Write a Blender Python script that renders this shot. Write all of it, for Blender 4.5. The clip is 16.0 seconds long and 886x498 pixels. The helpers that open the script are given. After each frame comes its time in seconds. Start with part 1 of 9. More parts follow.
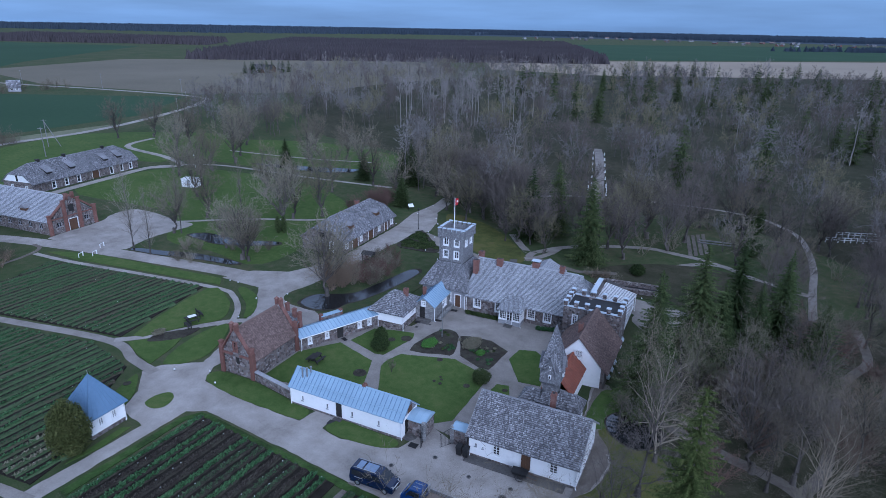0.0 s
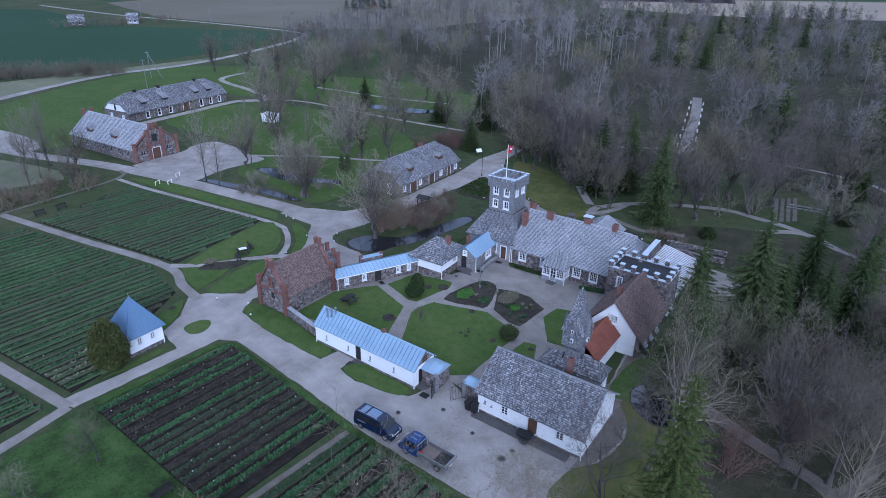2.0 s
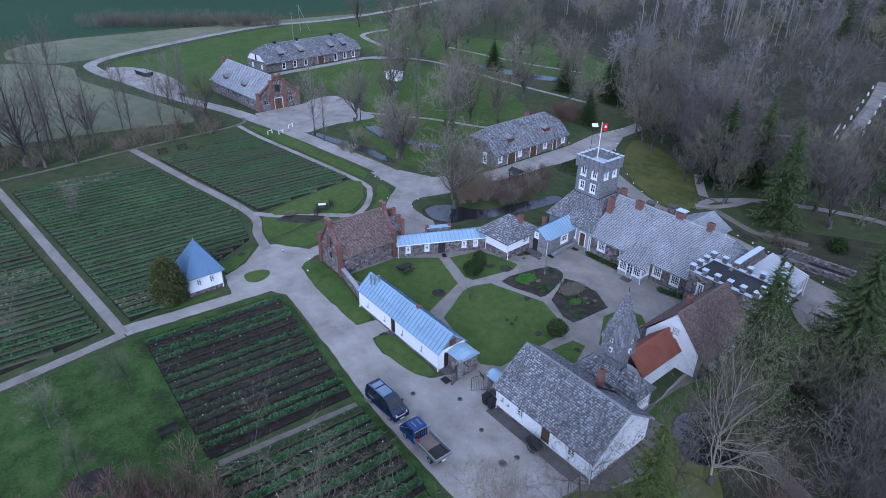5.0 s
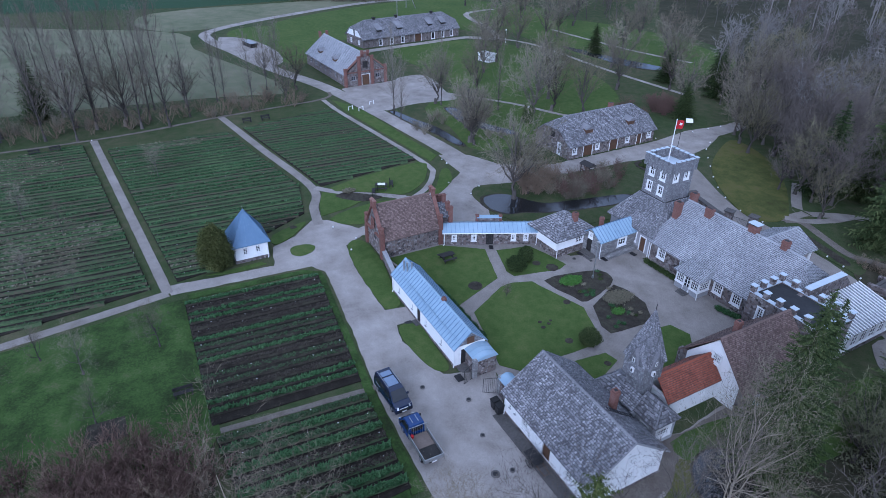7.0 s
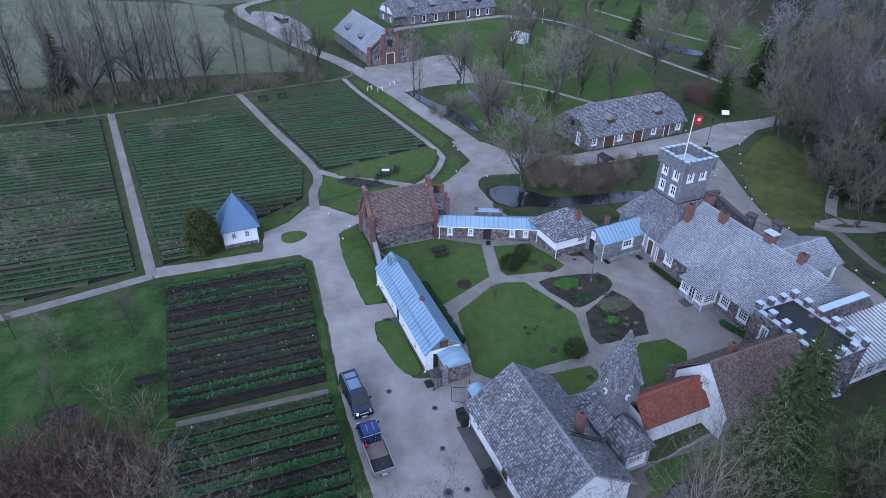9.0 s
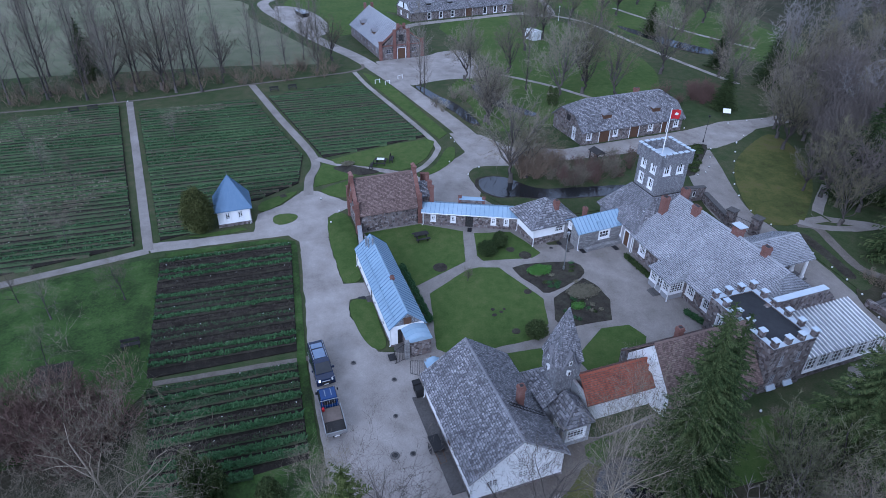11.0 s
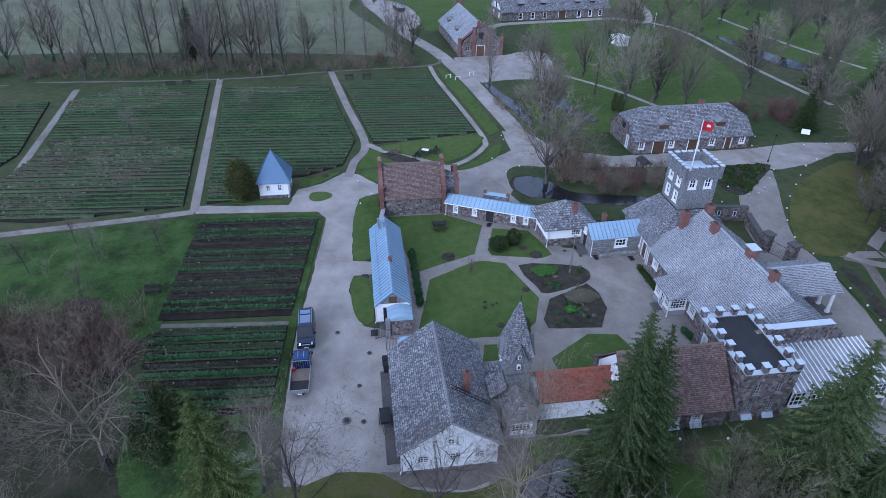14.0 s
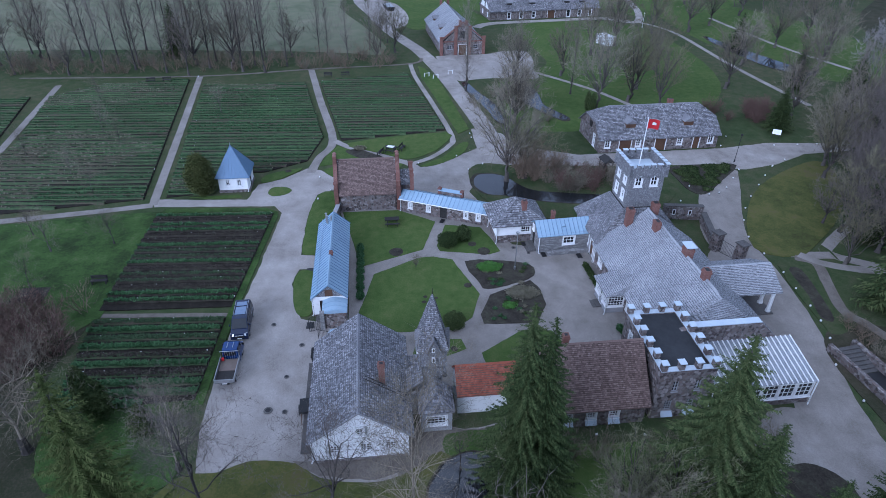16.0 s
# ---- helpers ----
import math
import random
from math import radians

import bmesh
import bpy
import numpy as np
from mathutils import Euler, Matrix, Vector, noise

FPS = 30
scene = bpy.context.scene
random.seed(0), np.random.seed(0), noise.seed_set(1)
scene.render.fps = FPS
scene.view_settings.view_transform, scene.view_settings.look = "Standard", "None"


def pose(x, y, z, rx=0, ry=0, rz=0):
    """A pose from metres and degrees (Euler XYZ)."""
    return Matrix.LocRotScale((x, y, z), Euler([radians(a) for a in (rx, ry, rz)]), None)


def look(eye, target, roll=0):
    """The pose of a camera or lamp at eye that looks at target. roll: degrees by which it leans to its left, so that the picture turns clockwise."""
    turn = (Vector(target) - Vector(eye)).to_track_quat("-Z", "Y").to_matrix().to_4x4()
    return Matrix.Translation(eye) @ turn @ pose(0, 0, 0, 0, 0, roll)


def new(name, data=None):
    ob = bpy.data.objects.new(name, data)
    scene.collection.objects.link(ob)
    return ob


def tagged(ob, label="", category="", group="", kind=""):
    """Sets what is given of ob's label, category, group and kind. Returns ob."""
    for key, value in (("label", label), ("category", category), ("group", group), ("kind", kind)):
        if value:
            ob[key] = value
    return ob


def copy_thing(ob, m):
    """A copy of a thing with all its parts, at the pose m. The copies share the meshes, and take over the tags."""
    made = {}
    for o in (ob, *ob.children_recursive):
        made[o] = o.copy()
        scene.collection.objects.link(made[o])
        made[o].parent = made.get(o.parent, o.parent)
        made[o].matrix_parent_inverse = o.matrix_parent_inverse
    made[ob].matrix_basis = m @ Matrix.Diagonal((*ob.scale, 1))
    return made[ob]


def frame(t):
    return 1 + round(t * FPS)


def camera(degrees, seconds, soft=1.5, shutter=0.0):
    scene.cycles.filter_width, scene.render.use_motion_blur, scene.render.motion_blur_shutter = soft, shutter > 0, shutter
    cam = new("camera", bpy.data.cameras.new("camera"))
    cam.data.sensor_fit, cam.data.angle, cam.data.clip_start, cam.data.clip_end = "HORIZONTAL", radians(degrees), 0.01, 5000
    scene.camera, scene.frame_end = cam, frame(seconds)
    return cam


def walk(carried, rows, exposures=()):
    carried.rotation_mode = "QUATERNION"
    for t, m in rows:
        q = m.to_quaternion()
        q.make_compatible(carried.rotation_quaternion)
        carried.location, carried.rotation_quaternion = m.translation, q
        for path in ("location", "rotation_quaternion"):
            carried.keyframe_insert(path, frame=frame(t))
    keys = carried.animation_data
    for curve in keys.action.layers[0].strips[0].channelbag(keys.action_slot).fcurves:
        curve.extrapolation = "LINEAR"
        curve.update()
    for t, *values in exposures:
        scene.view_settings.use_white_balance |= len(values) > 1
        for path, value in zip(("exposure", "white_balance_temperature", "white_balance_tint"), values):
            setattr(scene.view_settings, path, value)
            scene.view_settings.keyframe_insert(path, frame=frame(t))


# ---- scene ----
cam = camera(71.9, 16.0, soft=0.7)
PATH = [
    (0, (1.274, 0.498, 40.134), (0.361, 2.138, 39.444), 1.1),
    (0.5, (2.578, 1.982, 40.17), (1.597, 3.581, 39.477), 1.1),
    (1, (3.851, 3.506, 40.041), (2.81, 5.051, 39.313), 1.1),
    (1.5, (4.979, 5.014, 40.009), (3.892, 6.491, 39.21), 1.1),
    (2, (6.055, 6.682, 39.934), (4.925, 8.088, 39.07), 1.1),
    (2.5, (6.827, 8.338, 39.915), (5.645, 9.69, 39.035), 1.1),
    (3, (7.649, 9.921, 39.735), (6.409, 11.223, 38.859), 1.3),
    (3.5, (8.259, 11.615, 39.718), (6.973, 12.855, 38.818), 1.3),
    (4, (8.927, 13.304, 39.547), (7.607, 14.472, 38.602), 1.3),
    (6.5, (11.519, 22.597, 39.443), (9.978, 23.409, 38.46), 0.9),
    (7, (11.801, 24.456, 39.385), (10.246, 25.181, 38.357), 0.9),
    (7.5, (11.971, 26.367, 39.387), (10.414, 27.006, 38.306), 0.9),
    (8, (11.865, 28.202, 39.369), (10.299, 28.791, 38.274), 0.9),
    (8.5, (11.263, 29.94, 39.333), (9.688, 30.513, 38.241), 0.9),
    (9, (10.743, 31.7, 39.34), (9.167, 32.272, 38.251), 0.9),
    (11.5, (16.663, 37.793, 39.581), (15.044, 38.216, 38.486), 0.8),
    (12, (17.163, 39.543, 39.585), (15.529, 39.906, 38.49), 0.9),
    (12.5, (17.527, 41.433, 39.629), (15.881, 41.737, 38.534), 0.9),
    (13, (17.961, 43.261, 39.653), (16.306, 43.511, 38.559), 1.0),
    (13.5, (18.714, 44.942, 39.613), (17.053, 45.136, 38.517), 1.0),
    (14, (19.717, 46.576, 39.614), (18.05, 46.718, 38.518), 0.9),
    (14.5, (20.715, 48.299, 39.544), (19.046, 48.414, 38.448), 0.8),
    (15, (21.122, 50.144, 39.501), (19.452, 50.247, 38.406), 0.8),
    (15.5, (21.347, 52.094, 39.527), (19.677, 52.197, 38.432), 0.9),
    (16, (20.847, 54.078, 39.426), (19.176, 54.178, 38.331), 0.8),
]
walk(cam, [(t, look(eye, target, roll)) for t, eye, target, roll in PATH], [(0.0, 0.09, 4960, 16.5), (1.0, 0.13, 4975, 17.2), (1.6, 0.25, 5000, 18.0), (4.0, 0.29, 5020, 18.5), (9.0, 0.25, 5020, 18.0), (16.0, 0.27, 5050, 17.5)])


# ---- light ----
SUN_EL, SUN_ROT = 22.0, 133.0
world = bpy.data.worlds.new("overcast_dusk")
scene.world = world
world.use_nodes = True
wn, wl = world.node_tree.nodes, world.node_tree.links
sky = wn.new("ShaderNodeTexSky")
sky.sky_type, sky.sun_disc = "NISHITA", False
sky.sun_elevation, sky.sun_rotation = radians(SUN_EL), radians(SUN_ROT)
sky.air_density, sky.dust_density, sky.ozone_density = 1.0, 0.5, 3.0
# an even cloud cover, brighter towards the zenith, with the blue sky faintly through it
away = wn.new("ShaderNodeTexCoord").outputs["Generated"]
split = wn.new("ShaderNodeSeparateXYZ")
wl.new(away, split.inputs[0])
cover = wn.new("ShaderNodeValToRGB")
for e, (p, c) in zip((cover.color_ramp.elements[0], cover.color_ramp.elements.new(0.12), cover.color_ramp.elements.new(0.4), cover.color_ramp.elements[-1]),
                     ((0.0, (0.23, 0.37, 0.56)), (0.12, (0.32, 0.47, 0.66)), (0.4, (0.66, 0.76, 0.92)), (1.0, (1.0, 1.06, 1.14)))):
    e.position, e.color = p, (*c, 1)
wl.new(split.outputs[2], cover.inputs[0])
flat = wn.new("ShaderNodeMapping")
flat.inputs["Scale"].default_value = (1.5, 1.5, 14.0)
wl.new(away, flat.inputs["Vector"])
cloud = wn.new("ShaderNodeTexNoise")
cloud.inputs["Scale"].default_value, cloud.inputs["Detail"].default_value = 2.2, 5.0
wl.new(flat.outputs[0], cloud.inputs["Vector"])
shade = wn.new("ShaderNodeMapRange")
for k, v in zip(("From Min", "From Max", "To Min", "To Max"), (0.3, 0.7, 0.8, 1.25)):
    shade.inputs[k].default_value = v
wl.new(cloud.outputs["Fac"], shade.inputs["Value"])
puff = wn.new("ShaderNodeVectorMath")
puff.operation = "SCALE"
wl.new(cover.outputs[0], puff.inputs[0])
wl.new(shade.outputs[0], puff.inputs["Scale"])
dim = wn.new("ShaderNodeVectorMath")
dim.operation = "SCALE"
dim.inputs["Scale"].default_value = 0.05
wl.new(sky.outputs[0], dim.inputs[0])
both = wn.new("ShaderNodeMix")
both.data_type, both.inputs[0].default_value = "RGBA", 0.85
wl.new(dim.outputs[0], both.inputs[6])
wl.new(puff.outputs[0], both.inputs[7])
wl.new(both.outputs[2], wn["Background"].inputs["Color"])
wn["Background"].inputs["Strength"].default_value = 0.86
sun = new("sun", bpy.data.lights.new("sun", "SUN"))
sun.data.energy, sun.data.angle, sun.data.color = 2.4, radians(36), (0.93, 0.95, 1.0)
sun.matrix_world = look((0, 0, 0), (-math.sin(radians(SUN_ROT)) * 0.93, -math.cos(radians(SUN_ROT)) * 0.93, -0.375))


# ---- materials ----
def nodes_of(name):
    m = bpy.data.materials.new(name)
    m.use_nodes = True
    return m, m.node_tree.nodes, m.node_tree.links, m.node_tree.nodes["Principled BSDF"]


def ramp_of(n, stops):
    r = n.new("ShaderNodeValToRGB")
    while len(r.color_ramp.elements) < len(stops):
        r.color_ramp.elements.new(0.5)
    for e, (p, c) in zip(r.color_ramp.elements, stops):
        e.position, e.color = p, (*c, 1)
    return r


def noise_of(n, l, where, scale, detail=4.0, rough=0.6, stretch=None):
    t = n.new("ShaderNodeTexNoise")
    t.inputs["Scale"].default_value, t.inputs["Detail"].default_value, t.inputs["Roughness"].default_value = scale, detail, rough
    if stretch:
        mp = n.new("ShaderNodeMapping")
        mp.inputs["Scale"].default_value = stretch
        l.new(where, mp.inputs["Vector"])
        where = mp.outputs[0]
    l.new(where, t.inputs["Vector"])
    return t.outputs["Fac"]


def maths(n, l, op, a, b=0.5):
    m = n.new("ShaderNodeMath")
    m.operation = op
    for i, v in enumerate((a, b)):
        if isinstance(v, (int, float)):
            m.inputs[i].default_value = v
        else:
            l.new(v, m.inputs[i])
    return m.outputs[0]


def blend(n, l, fac, a, b):
    m = n.new("ShaderNodeMix")
    m.data_type = "RGBA"
    for i, v in ((0, fac), (6, a), (7, b)):
        if isinstance(v, tuple):
            m.inputs[i].default_value = (*v, 1)
        elif isinstance(v, (int, float)):
            m.inputs[i].default_value = v
        else:
            l.new(v, m.inputs[i])
    return m.outputs[2]


def surface(name, stops, grain=9.0, patch=0.5, weight=0.5, rough=0.85, bump=0.3, depth=0.02, metal=0.0, island=0.0, by_object=0.0,
            placed=False, stretch=None, spec=0.3, contrast=1.0, mid=0.0):
    """A matt or glossy surface with variation at two scales, and by island or object."""
    m, n, l, b = nodes_of(name)
    where = n.new("ShaderNodeNewGeometry").outputs["Position"] if placed else n.new("ShaderNodeTexCoord").outputs["Object"]
    fine, coarse = noise_of(n, l, where, grain, 5.0, 0.65, stretch), noise_of(n, l, where, patch, 3.0, 0.55)
    v = maths(n, l, "ADD", maths(n, l, "MULTIPLY", fine, 1 - weight), maths(n, l, "MULTIPLY", coarse, weight))
    if mid:
        v = maths(n, l, "ADD", maths(n, l, "MULTIPLY", v, 0.65), maths(n, l, "MULTIPLY", noise_of(n, l, where, mid, 4.0, 0.6), 0.35))
    if contrast != 1.0:
        v = maths(n, l, "ADD", maths(n, l, "MULTIPLY", maths(n, l, "SUBTRACT", v, 0.5), contrast), 0.5)
    if island:
        geo = n.new("ShaderNodeNewGeometry").outputs["Random Per Island"]
        v = maths(n, l, "ADD", v, maths(n, l, "MULTIPLY", maths(n, l, "SUBTRACT", geo, 0.5), island))
    if by_object:
        o = n.new("ShaderNodeObjectInfo").outputs["Random"]
        v = maths(n, l, "ADD", v, maths(n, l, "MULTIPLY", maths(n, l, "SUBTRACT", o, 0.5), by_object))
    r = ramp_of(n, stops)
    l.new(v, r.inputs[0])
    l.new(r.outputs[0], b.inputs["Base Color"])
    b.inputs["Roughness"].default_value, b.inputs["Metallic"].default_value = rough, metal
    b.inputs["Specular IOR Level"].default_value = spec
    if bump:
        bp = n.new("ShaderNodeBump")
        bp.inputs["Strength"].default_value, bp.inputs["Distance"].default_value = bump, depth
        l.new(fine, bp.inputs["Height"])
        l.new(bp.outputs[0], b.inputs["Normal"])
    return m


def stonework(name, size, tints, mortar, stretch=(1, 1, 1)):
    """Fieldstones of random tints set in mortar."""
    m, n, l, b = nodes_of(name)
    co = n.new("ShaderNodeTexCoord").outputs["Object"]
    mp = n.new("ShaderNodeMapping")
    mp.inputs["Scale"].default_value = stretch
    wob = n.new("ShaderNodeTexNoise")
    wob.inputs["Scale"].default_value = 3.0
    l.new(co, wob.inputs["Vector"])
    mixv = n.new("ShaderNodeVectorMath")
    mixv.operation = "MULTIPLY_ADD"
    mixv.inputs[1].default_value = (0.25, 0.25, 0.25)
    l.new(wob.outputs["Color"], mixv.inputs[0])
    l.new(co, mixv.inputs[2])
    l.new(mixv.outputs[0], mp.inputs["Vector"])
    cell, edge = n.new("ShaderNodeTexVoronoi"), n.new("ShaderNodeTexVoronoi")
    edge.feature = "DISTANCE_TO_EDGE"
    for t in (cell, edge):
        t.inputs["Scale"].default_value = 1 / size
        l.new(mp.outputs[0], t.inputs["Vector"])
    sep = n.new("ShaderNodeSeparateColor")
    l.new(cell.outputs["Color"], sep.inputs[0])
    r = ramp_of(n, tints)
    grainy = noise_of(n, l, co, 14.0)
    l.new(maths(n, l, "ADD", maths(n, l, "MULTIPLY", sep.outputs[0], 0.8), maths(n, l, "MULTIPLY", grainy, 0.25)), r.inputs[0])
    joint = ramp_of(n, [(0.03, (0, 0, 0)), (0.10, (1, 1, 1))])
    l.new(edge.outputs["Distance"], joint.inputs[0])
    l.new(blend(n, l, joint.outputs[0], mortar, r.outputs[0]), b.inputs["Base Color"])
    b.inputs["Roughness"].default_value = 0.85
    bp = n.new("ShaderNodeBump")
    bp.inputs["Strength"].default_value, bp.inputs["Distance"].default_value = 0.9, 0.06
    l.new(maths(n, l, "ADD", joint.outputs[0], maths(n, l, "MULTIPLY", grainy, 0.5)), bp.inputs["Height"])
    l.new(bp.outputs[0], b.inputs["Normal"])
    return m


GRASS = surface("park_grass", [(0.22, (0.028, 0.048, 0.017)), (0.42, (0.046, 0.066, 0.026)), (0.6, (0.074, 0.078, 0.040)), (0.8, (0.115, 0.102, 0.064))], 7.0, 0.05, 0.45, 0.95, 0.5, 0.08, placed=True, spec=0.1, contrast=1.9, mid=0.6)
LAWN = surface("mown_lawn", [(0.2, (0.034, 0.060, 0.015)), (0.45, (0.060, 0.098, 0.025)), (0.62, (0.084, 0.114, 0.034)), (0.85, (0.120, 0.120, 0.057))], 9.0, 0.12, 0.4, 0.95, 0.5, 0.04, placed=True, spec=0.1, contrast=1.7, mid=0.9)
ORCHARD_GRASS = surface("orchard_grass", [(0.15, (0.022, 0.030, 0.013)), (0.40, (0.036, 0.062, 0.018)), (0.62, (0.054, 0.098, 0.025)), (0.85, (0.098, 0.106, 0.050))], 5.0, 0.16, 0.55, 0.95, 0.6, 0.06, placed=True, spec=0.1, contrast=2.8, mid=0.45)
MOSS = surface("mossy_ground", [(0.2, (0.041, 0.043, 0.017)), (0.42, (0.068, 0.079, 0.024)), (0.58, (0.101, 0.101, 0.032)), (0.8, (0.106, 0.083, 0.050))], 6.0, 0.09, 0.5, 0.95, 0.6, 0.06, placed=True, spec=0.1, contrast=2.0, mid=0.5)
DRY = surface("dry_meadow", [(0.2, (0.086, 0.106, 0.058)), (0.45, (0.143, 0.153, 0.093)), (0.65, (0.179, 0.178, 0.117)), (0.85, (0.232, 0.214, 0.153))], 4.0, 0.045, 0.6, 0.95, 0.5, 0.06, placed=True, spec=0.1, contrast=2.0, mid=0.25)
LITTER = surface("leaf_litter", [(0.2, (0.022, 0.030, 0.013)), (0.45, (0.040, 0.042, 0.024)), (0.75, (0.078, 0.066, 0.046))], 6.0, 0.06, 0.45, 0.95, 0.6, 0.06, placed=True, spec=0.1, contrast=2.0, mid=0.4)
EARTH = surface("trodden_earth", [(0.2, (0.085, 0.072, 0.058)), (0.5, (0.15, 0.13, 0.11)), (0.8, (0.22, 0.20, 0.175))], 8.0, 0.3, 0.4, 0.95, 0.4, 0.02, placed=True, spec=0.1, contrast=1.7, mid=0.8)
COURT_GRAVEL = surface("trampled_court_gravel", [(0.12, (0.125, 0.108, 0.091)), (0.38, (0.205, 0.184, 0.162)), (0.62, (0.268, 0.243, 0.219)), (0.88, (0.348, 0.320, 0.292))], 11.0, 0.16, 0.45, 0.9, 0.3, 0.02, placed=True, spec=0.2, contrast=2.1, mid=0.5)
GRAVEL = surface("rolled_gravel", [(0.12, (0.145, 0.127, 0.111)), (0.4, (0.258, 0.234, 0.211)), (0.6, (0.318, 0.291, 0.266)), (0.88, (0.42, 0.390, 0.362))], 11.0, 0.16, 0.5, 0.9, 0.3, 0.02, placed=True, spec=0.2, contrast=2.3, mid=0.45)
FIELD_SOIL = surface("weedy_field_soil", [(0.25, (0.014, 0.012, 0.010)), (0.5, (0.024, 0.021, 0.017)), (0.75, (0.050, 0.044, 0.034))], 8.0, 0.12, 0.4, 0.95, 0.8, 0.05, placed=True, spec=0.1, contrast=1.7, mid=1.2)
BED_GREEN = surface("weedy_bed", [(0.2, (0.112, 0.092, 0.070)), (0.36, (0.080, 0.077, 0.050)), (0.55, (0.059, 0.092, 0.043)), (0.85, (0.098, 0.141, 0.064))], 1.0, 0.12, 0.35, 0.95, 0.0, 0.05, placed=True, spec=0.1, contrast=2.4, mid=2.5, stretch=(1.1, 0.07, 1))
SOIL = surface("garden_soil", [(0.2, (0.020, 0.017, 0.014)), (0.45, (0.042, 0.036, 0.029)), (0.65, (0.060, 0.058, 0.040)), (0.85, (0.10, 0.086, 0.070))], 7.0, 0.3, 0.35, 0.95, 0.9, 0.06, placed=True, spec=0.15, contrast=2.0, mid=1.2)
FIELD_GREEN = surface("winter_crop", [(0.3, (0.026, 0.056, 0.028)), (0.6, (0.036, 0.070, 0.036)), (0.8, (0.055, 0.074, 0.044))], 0.4, 0.008, 0.6, 0.95, 0.2, 0.05, placed=True, spec=0.1)
FIELD_BROWN = surface("ploughed_field", [(0.3, (0.115, 0.105, 0.074)), (0.6, (0.165, 0.146, 0.110)), (0.8, (0.205, 0.178, 0.138))], 0.5, 0.01, 0.6, 0.95, 0.2, 0.05, placed=True, spec=0.1)
FIELD_PALE = surface("stubble_field", [(0.3, (0.23, 0.19, 0.145)), (0.7, (0.31, 0.26, 0.20))], 0.5, 0.01, 0.6, 0.95, 0.2, 0.05, placed=True, spec=0.1)
WATER = surface("pond_water", [(0.3, (0.010, 0.012, 0.014)), (0.7, (0.018, 0.020, 0.022))], 1.5, 0.3, 0.5, 0.03, 0.05, 0.01, placed=True, spec=0.9)
PLASTER = surface("white_limewash", [(0.2, (0.62, 0.62, 0.62)), (0.45, (0.77, 0.77, 0.765)), (0.8, (0.84, 0.84, 0.835))], 3.0, 0.5, 0.5, 0.9, 0.25, 0.015)
GREY_WALL = surface("grey_weathered_boards", [(0.25, (0.20, 0.20, 0.21)), (0.55, (0.33, 0.33, 0.34)), (0.8, (0.46, 0.46, 0.46))], 7.0, 0.6, 0.35, 0.85, 0.4, 0.02, stretch=(0.4, 0.4, 4))
WHITE = surface("white_paint", [(0.2, (0.66, 0.66, 0.66)), (0.8, (0.82, 0.82, 0.81))], 6.0, 0.8, 0.5, 0.5, 0.1, 0.005)
TIMBER = surface("brown_timber", [(0.25, (0.055, 0.030, 0.018)), (0.75, (0.15, 0.085, 0.05))], 8.0, 1.0, 0.4, 0.7, 0.3, 0.01, stretch=(4, 4, 0.4))
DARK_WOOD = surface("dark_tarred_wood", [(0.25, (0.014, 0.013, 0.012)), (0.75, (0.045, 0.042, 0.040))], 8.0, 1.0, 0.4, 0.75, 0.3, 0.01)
SHINGLE = surface("weathered_shingle", [(0.15, (0.058, 0.057, 0.060)), (0.4, (0.13, 0.128, 0.136)), (0.65, (0.235, 0.233, 0.245)), (0.9, (0.50, 0.49, 0.50))], 20.0, 0.5, 0.3, 0.6, 0.3, 0.01, island=0.5, spec=0.5, contrast=1.6)
# the next four put the shade between roof courses into the colour
BUTT_SHADE = surface("shaded_butt_face", [(0.3, (0.020, 0.019, 0.020)), (0.7, (0.050, 0.047, 0.047))], 10.0, 1.0, 0.5, 0.9, 0, spec=0.1)
SHADE_GREY = surface("shade_grey", [(0.2, (0.052, 0.051, 0.054)), (0.5, (0.098, 0.095, 0.101)), (0.85, (0.207, 0.205, 0.213))], 16.0, 0.8, 0.3, 0.75, 0, island=0.4, spec=0.3)
TILE_SHADE = surface("shaded_tile_edge", [(0.2, (0.069, 0.050, 0.043)), (0.8, (0.156, 0.110, 0.092))], 12.0, 0.8, 0.3, 0.85, 0, island=0.4, spec=0.2)
PALE_SHADE = surface("silvery_shade_edge", [(0.2, (0.086, 0.090, 0.097)), (0.5, (0.130, 0.133, 0.142)), (0.85, (0.202, 0.205, 0.216))], 16.0, 0.8, 0.3, 0.6, 0, island=0.4, spec=0.5)
SHINGLE_PALE = surface("silvery_shingle", [(0.15, (0.127, 0.131, 0.141)), (0.4, (0.262, 0.268, 0.283)), (0.65, (0.398, 0.402, 0.420)), (0.9, (0.561, 0.558, 0.566))], 18.0, 0.35, 0.3, 0.5, 0.3, 0.01, island=0.26, spec=0.6, contrast=2.0)
CLAY_BROWN = surface("old_brown_tile", [(0.15, (0.085, 0.058, 0.050)), (0.45, (0.15, 0.102, 0.087)), (0.7, (0.21, 0.148, 0.128)), (0.95, (0.30, 0.235, 0.21))], 14.0, 0.6, 0.35, 0.8, 0.3, 0.01, island=0.5)
CLAY_RED = surface("orange_clay_tile", [(0.2, (0.17, 0.052, 0.032)), (0.6, (0.29, 0.085, 0.048)), (0.9, (0.36, 0.14, 0.085))], 12.0, 0.8, 0.4, 0.75, 0.3, 0.01, island=0.35, contrast=1.5)
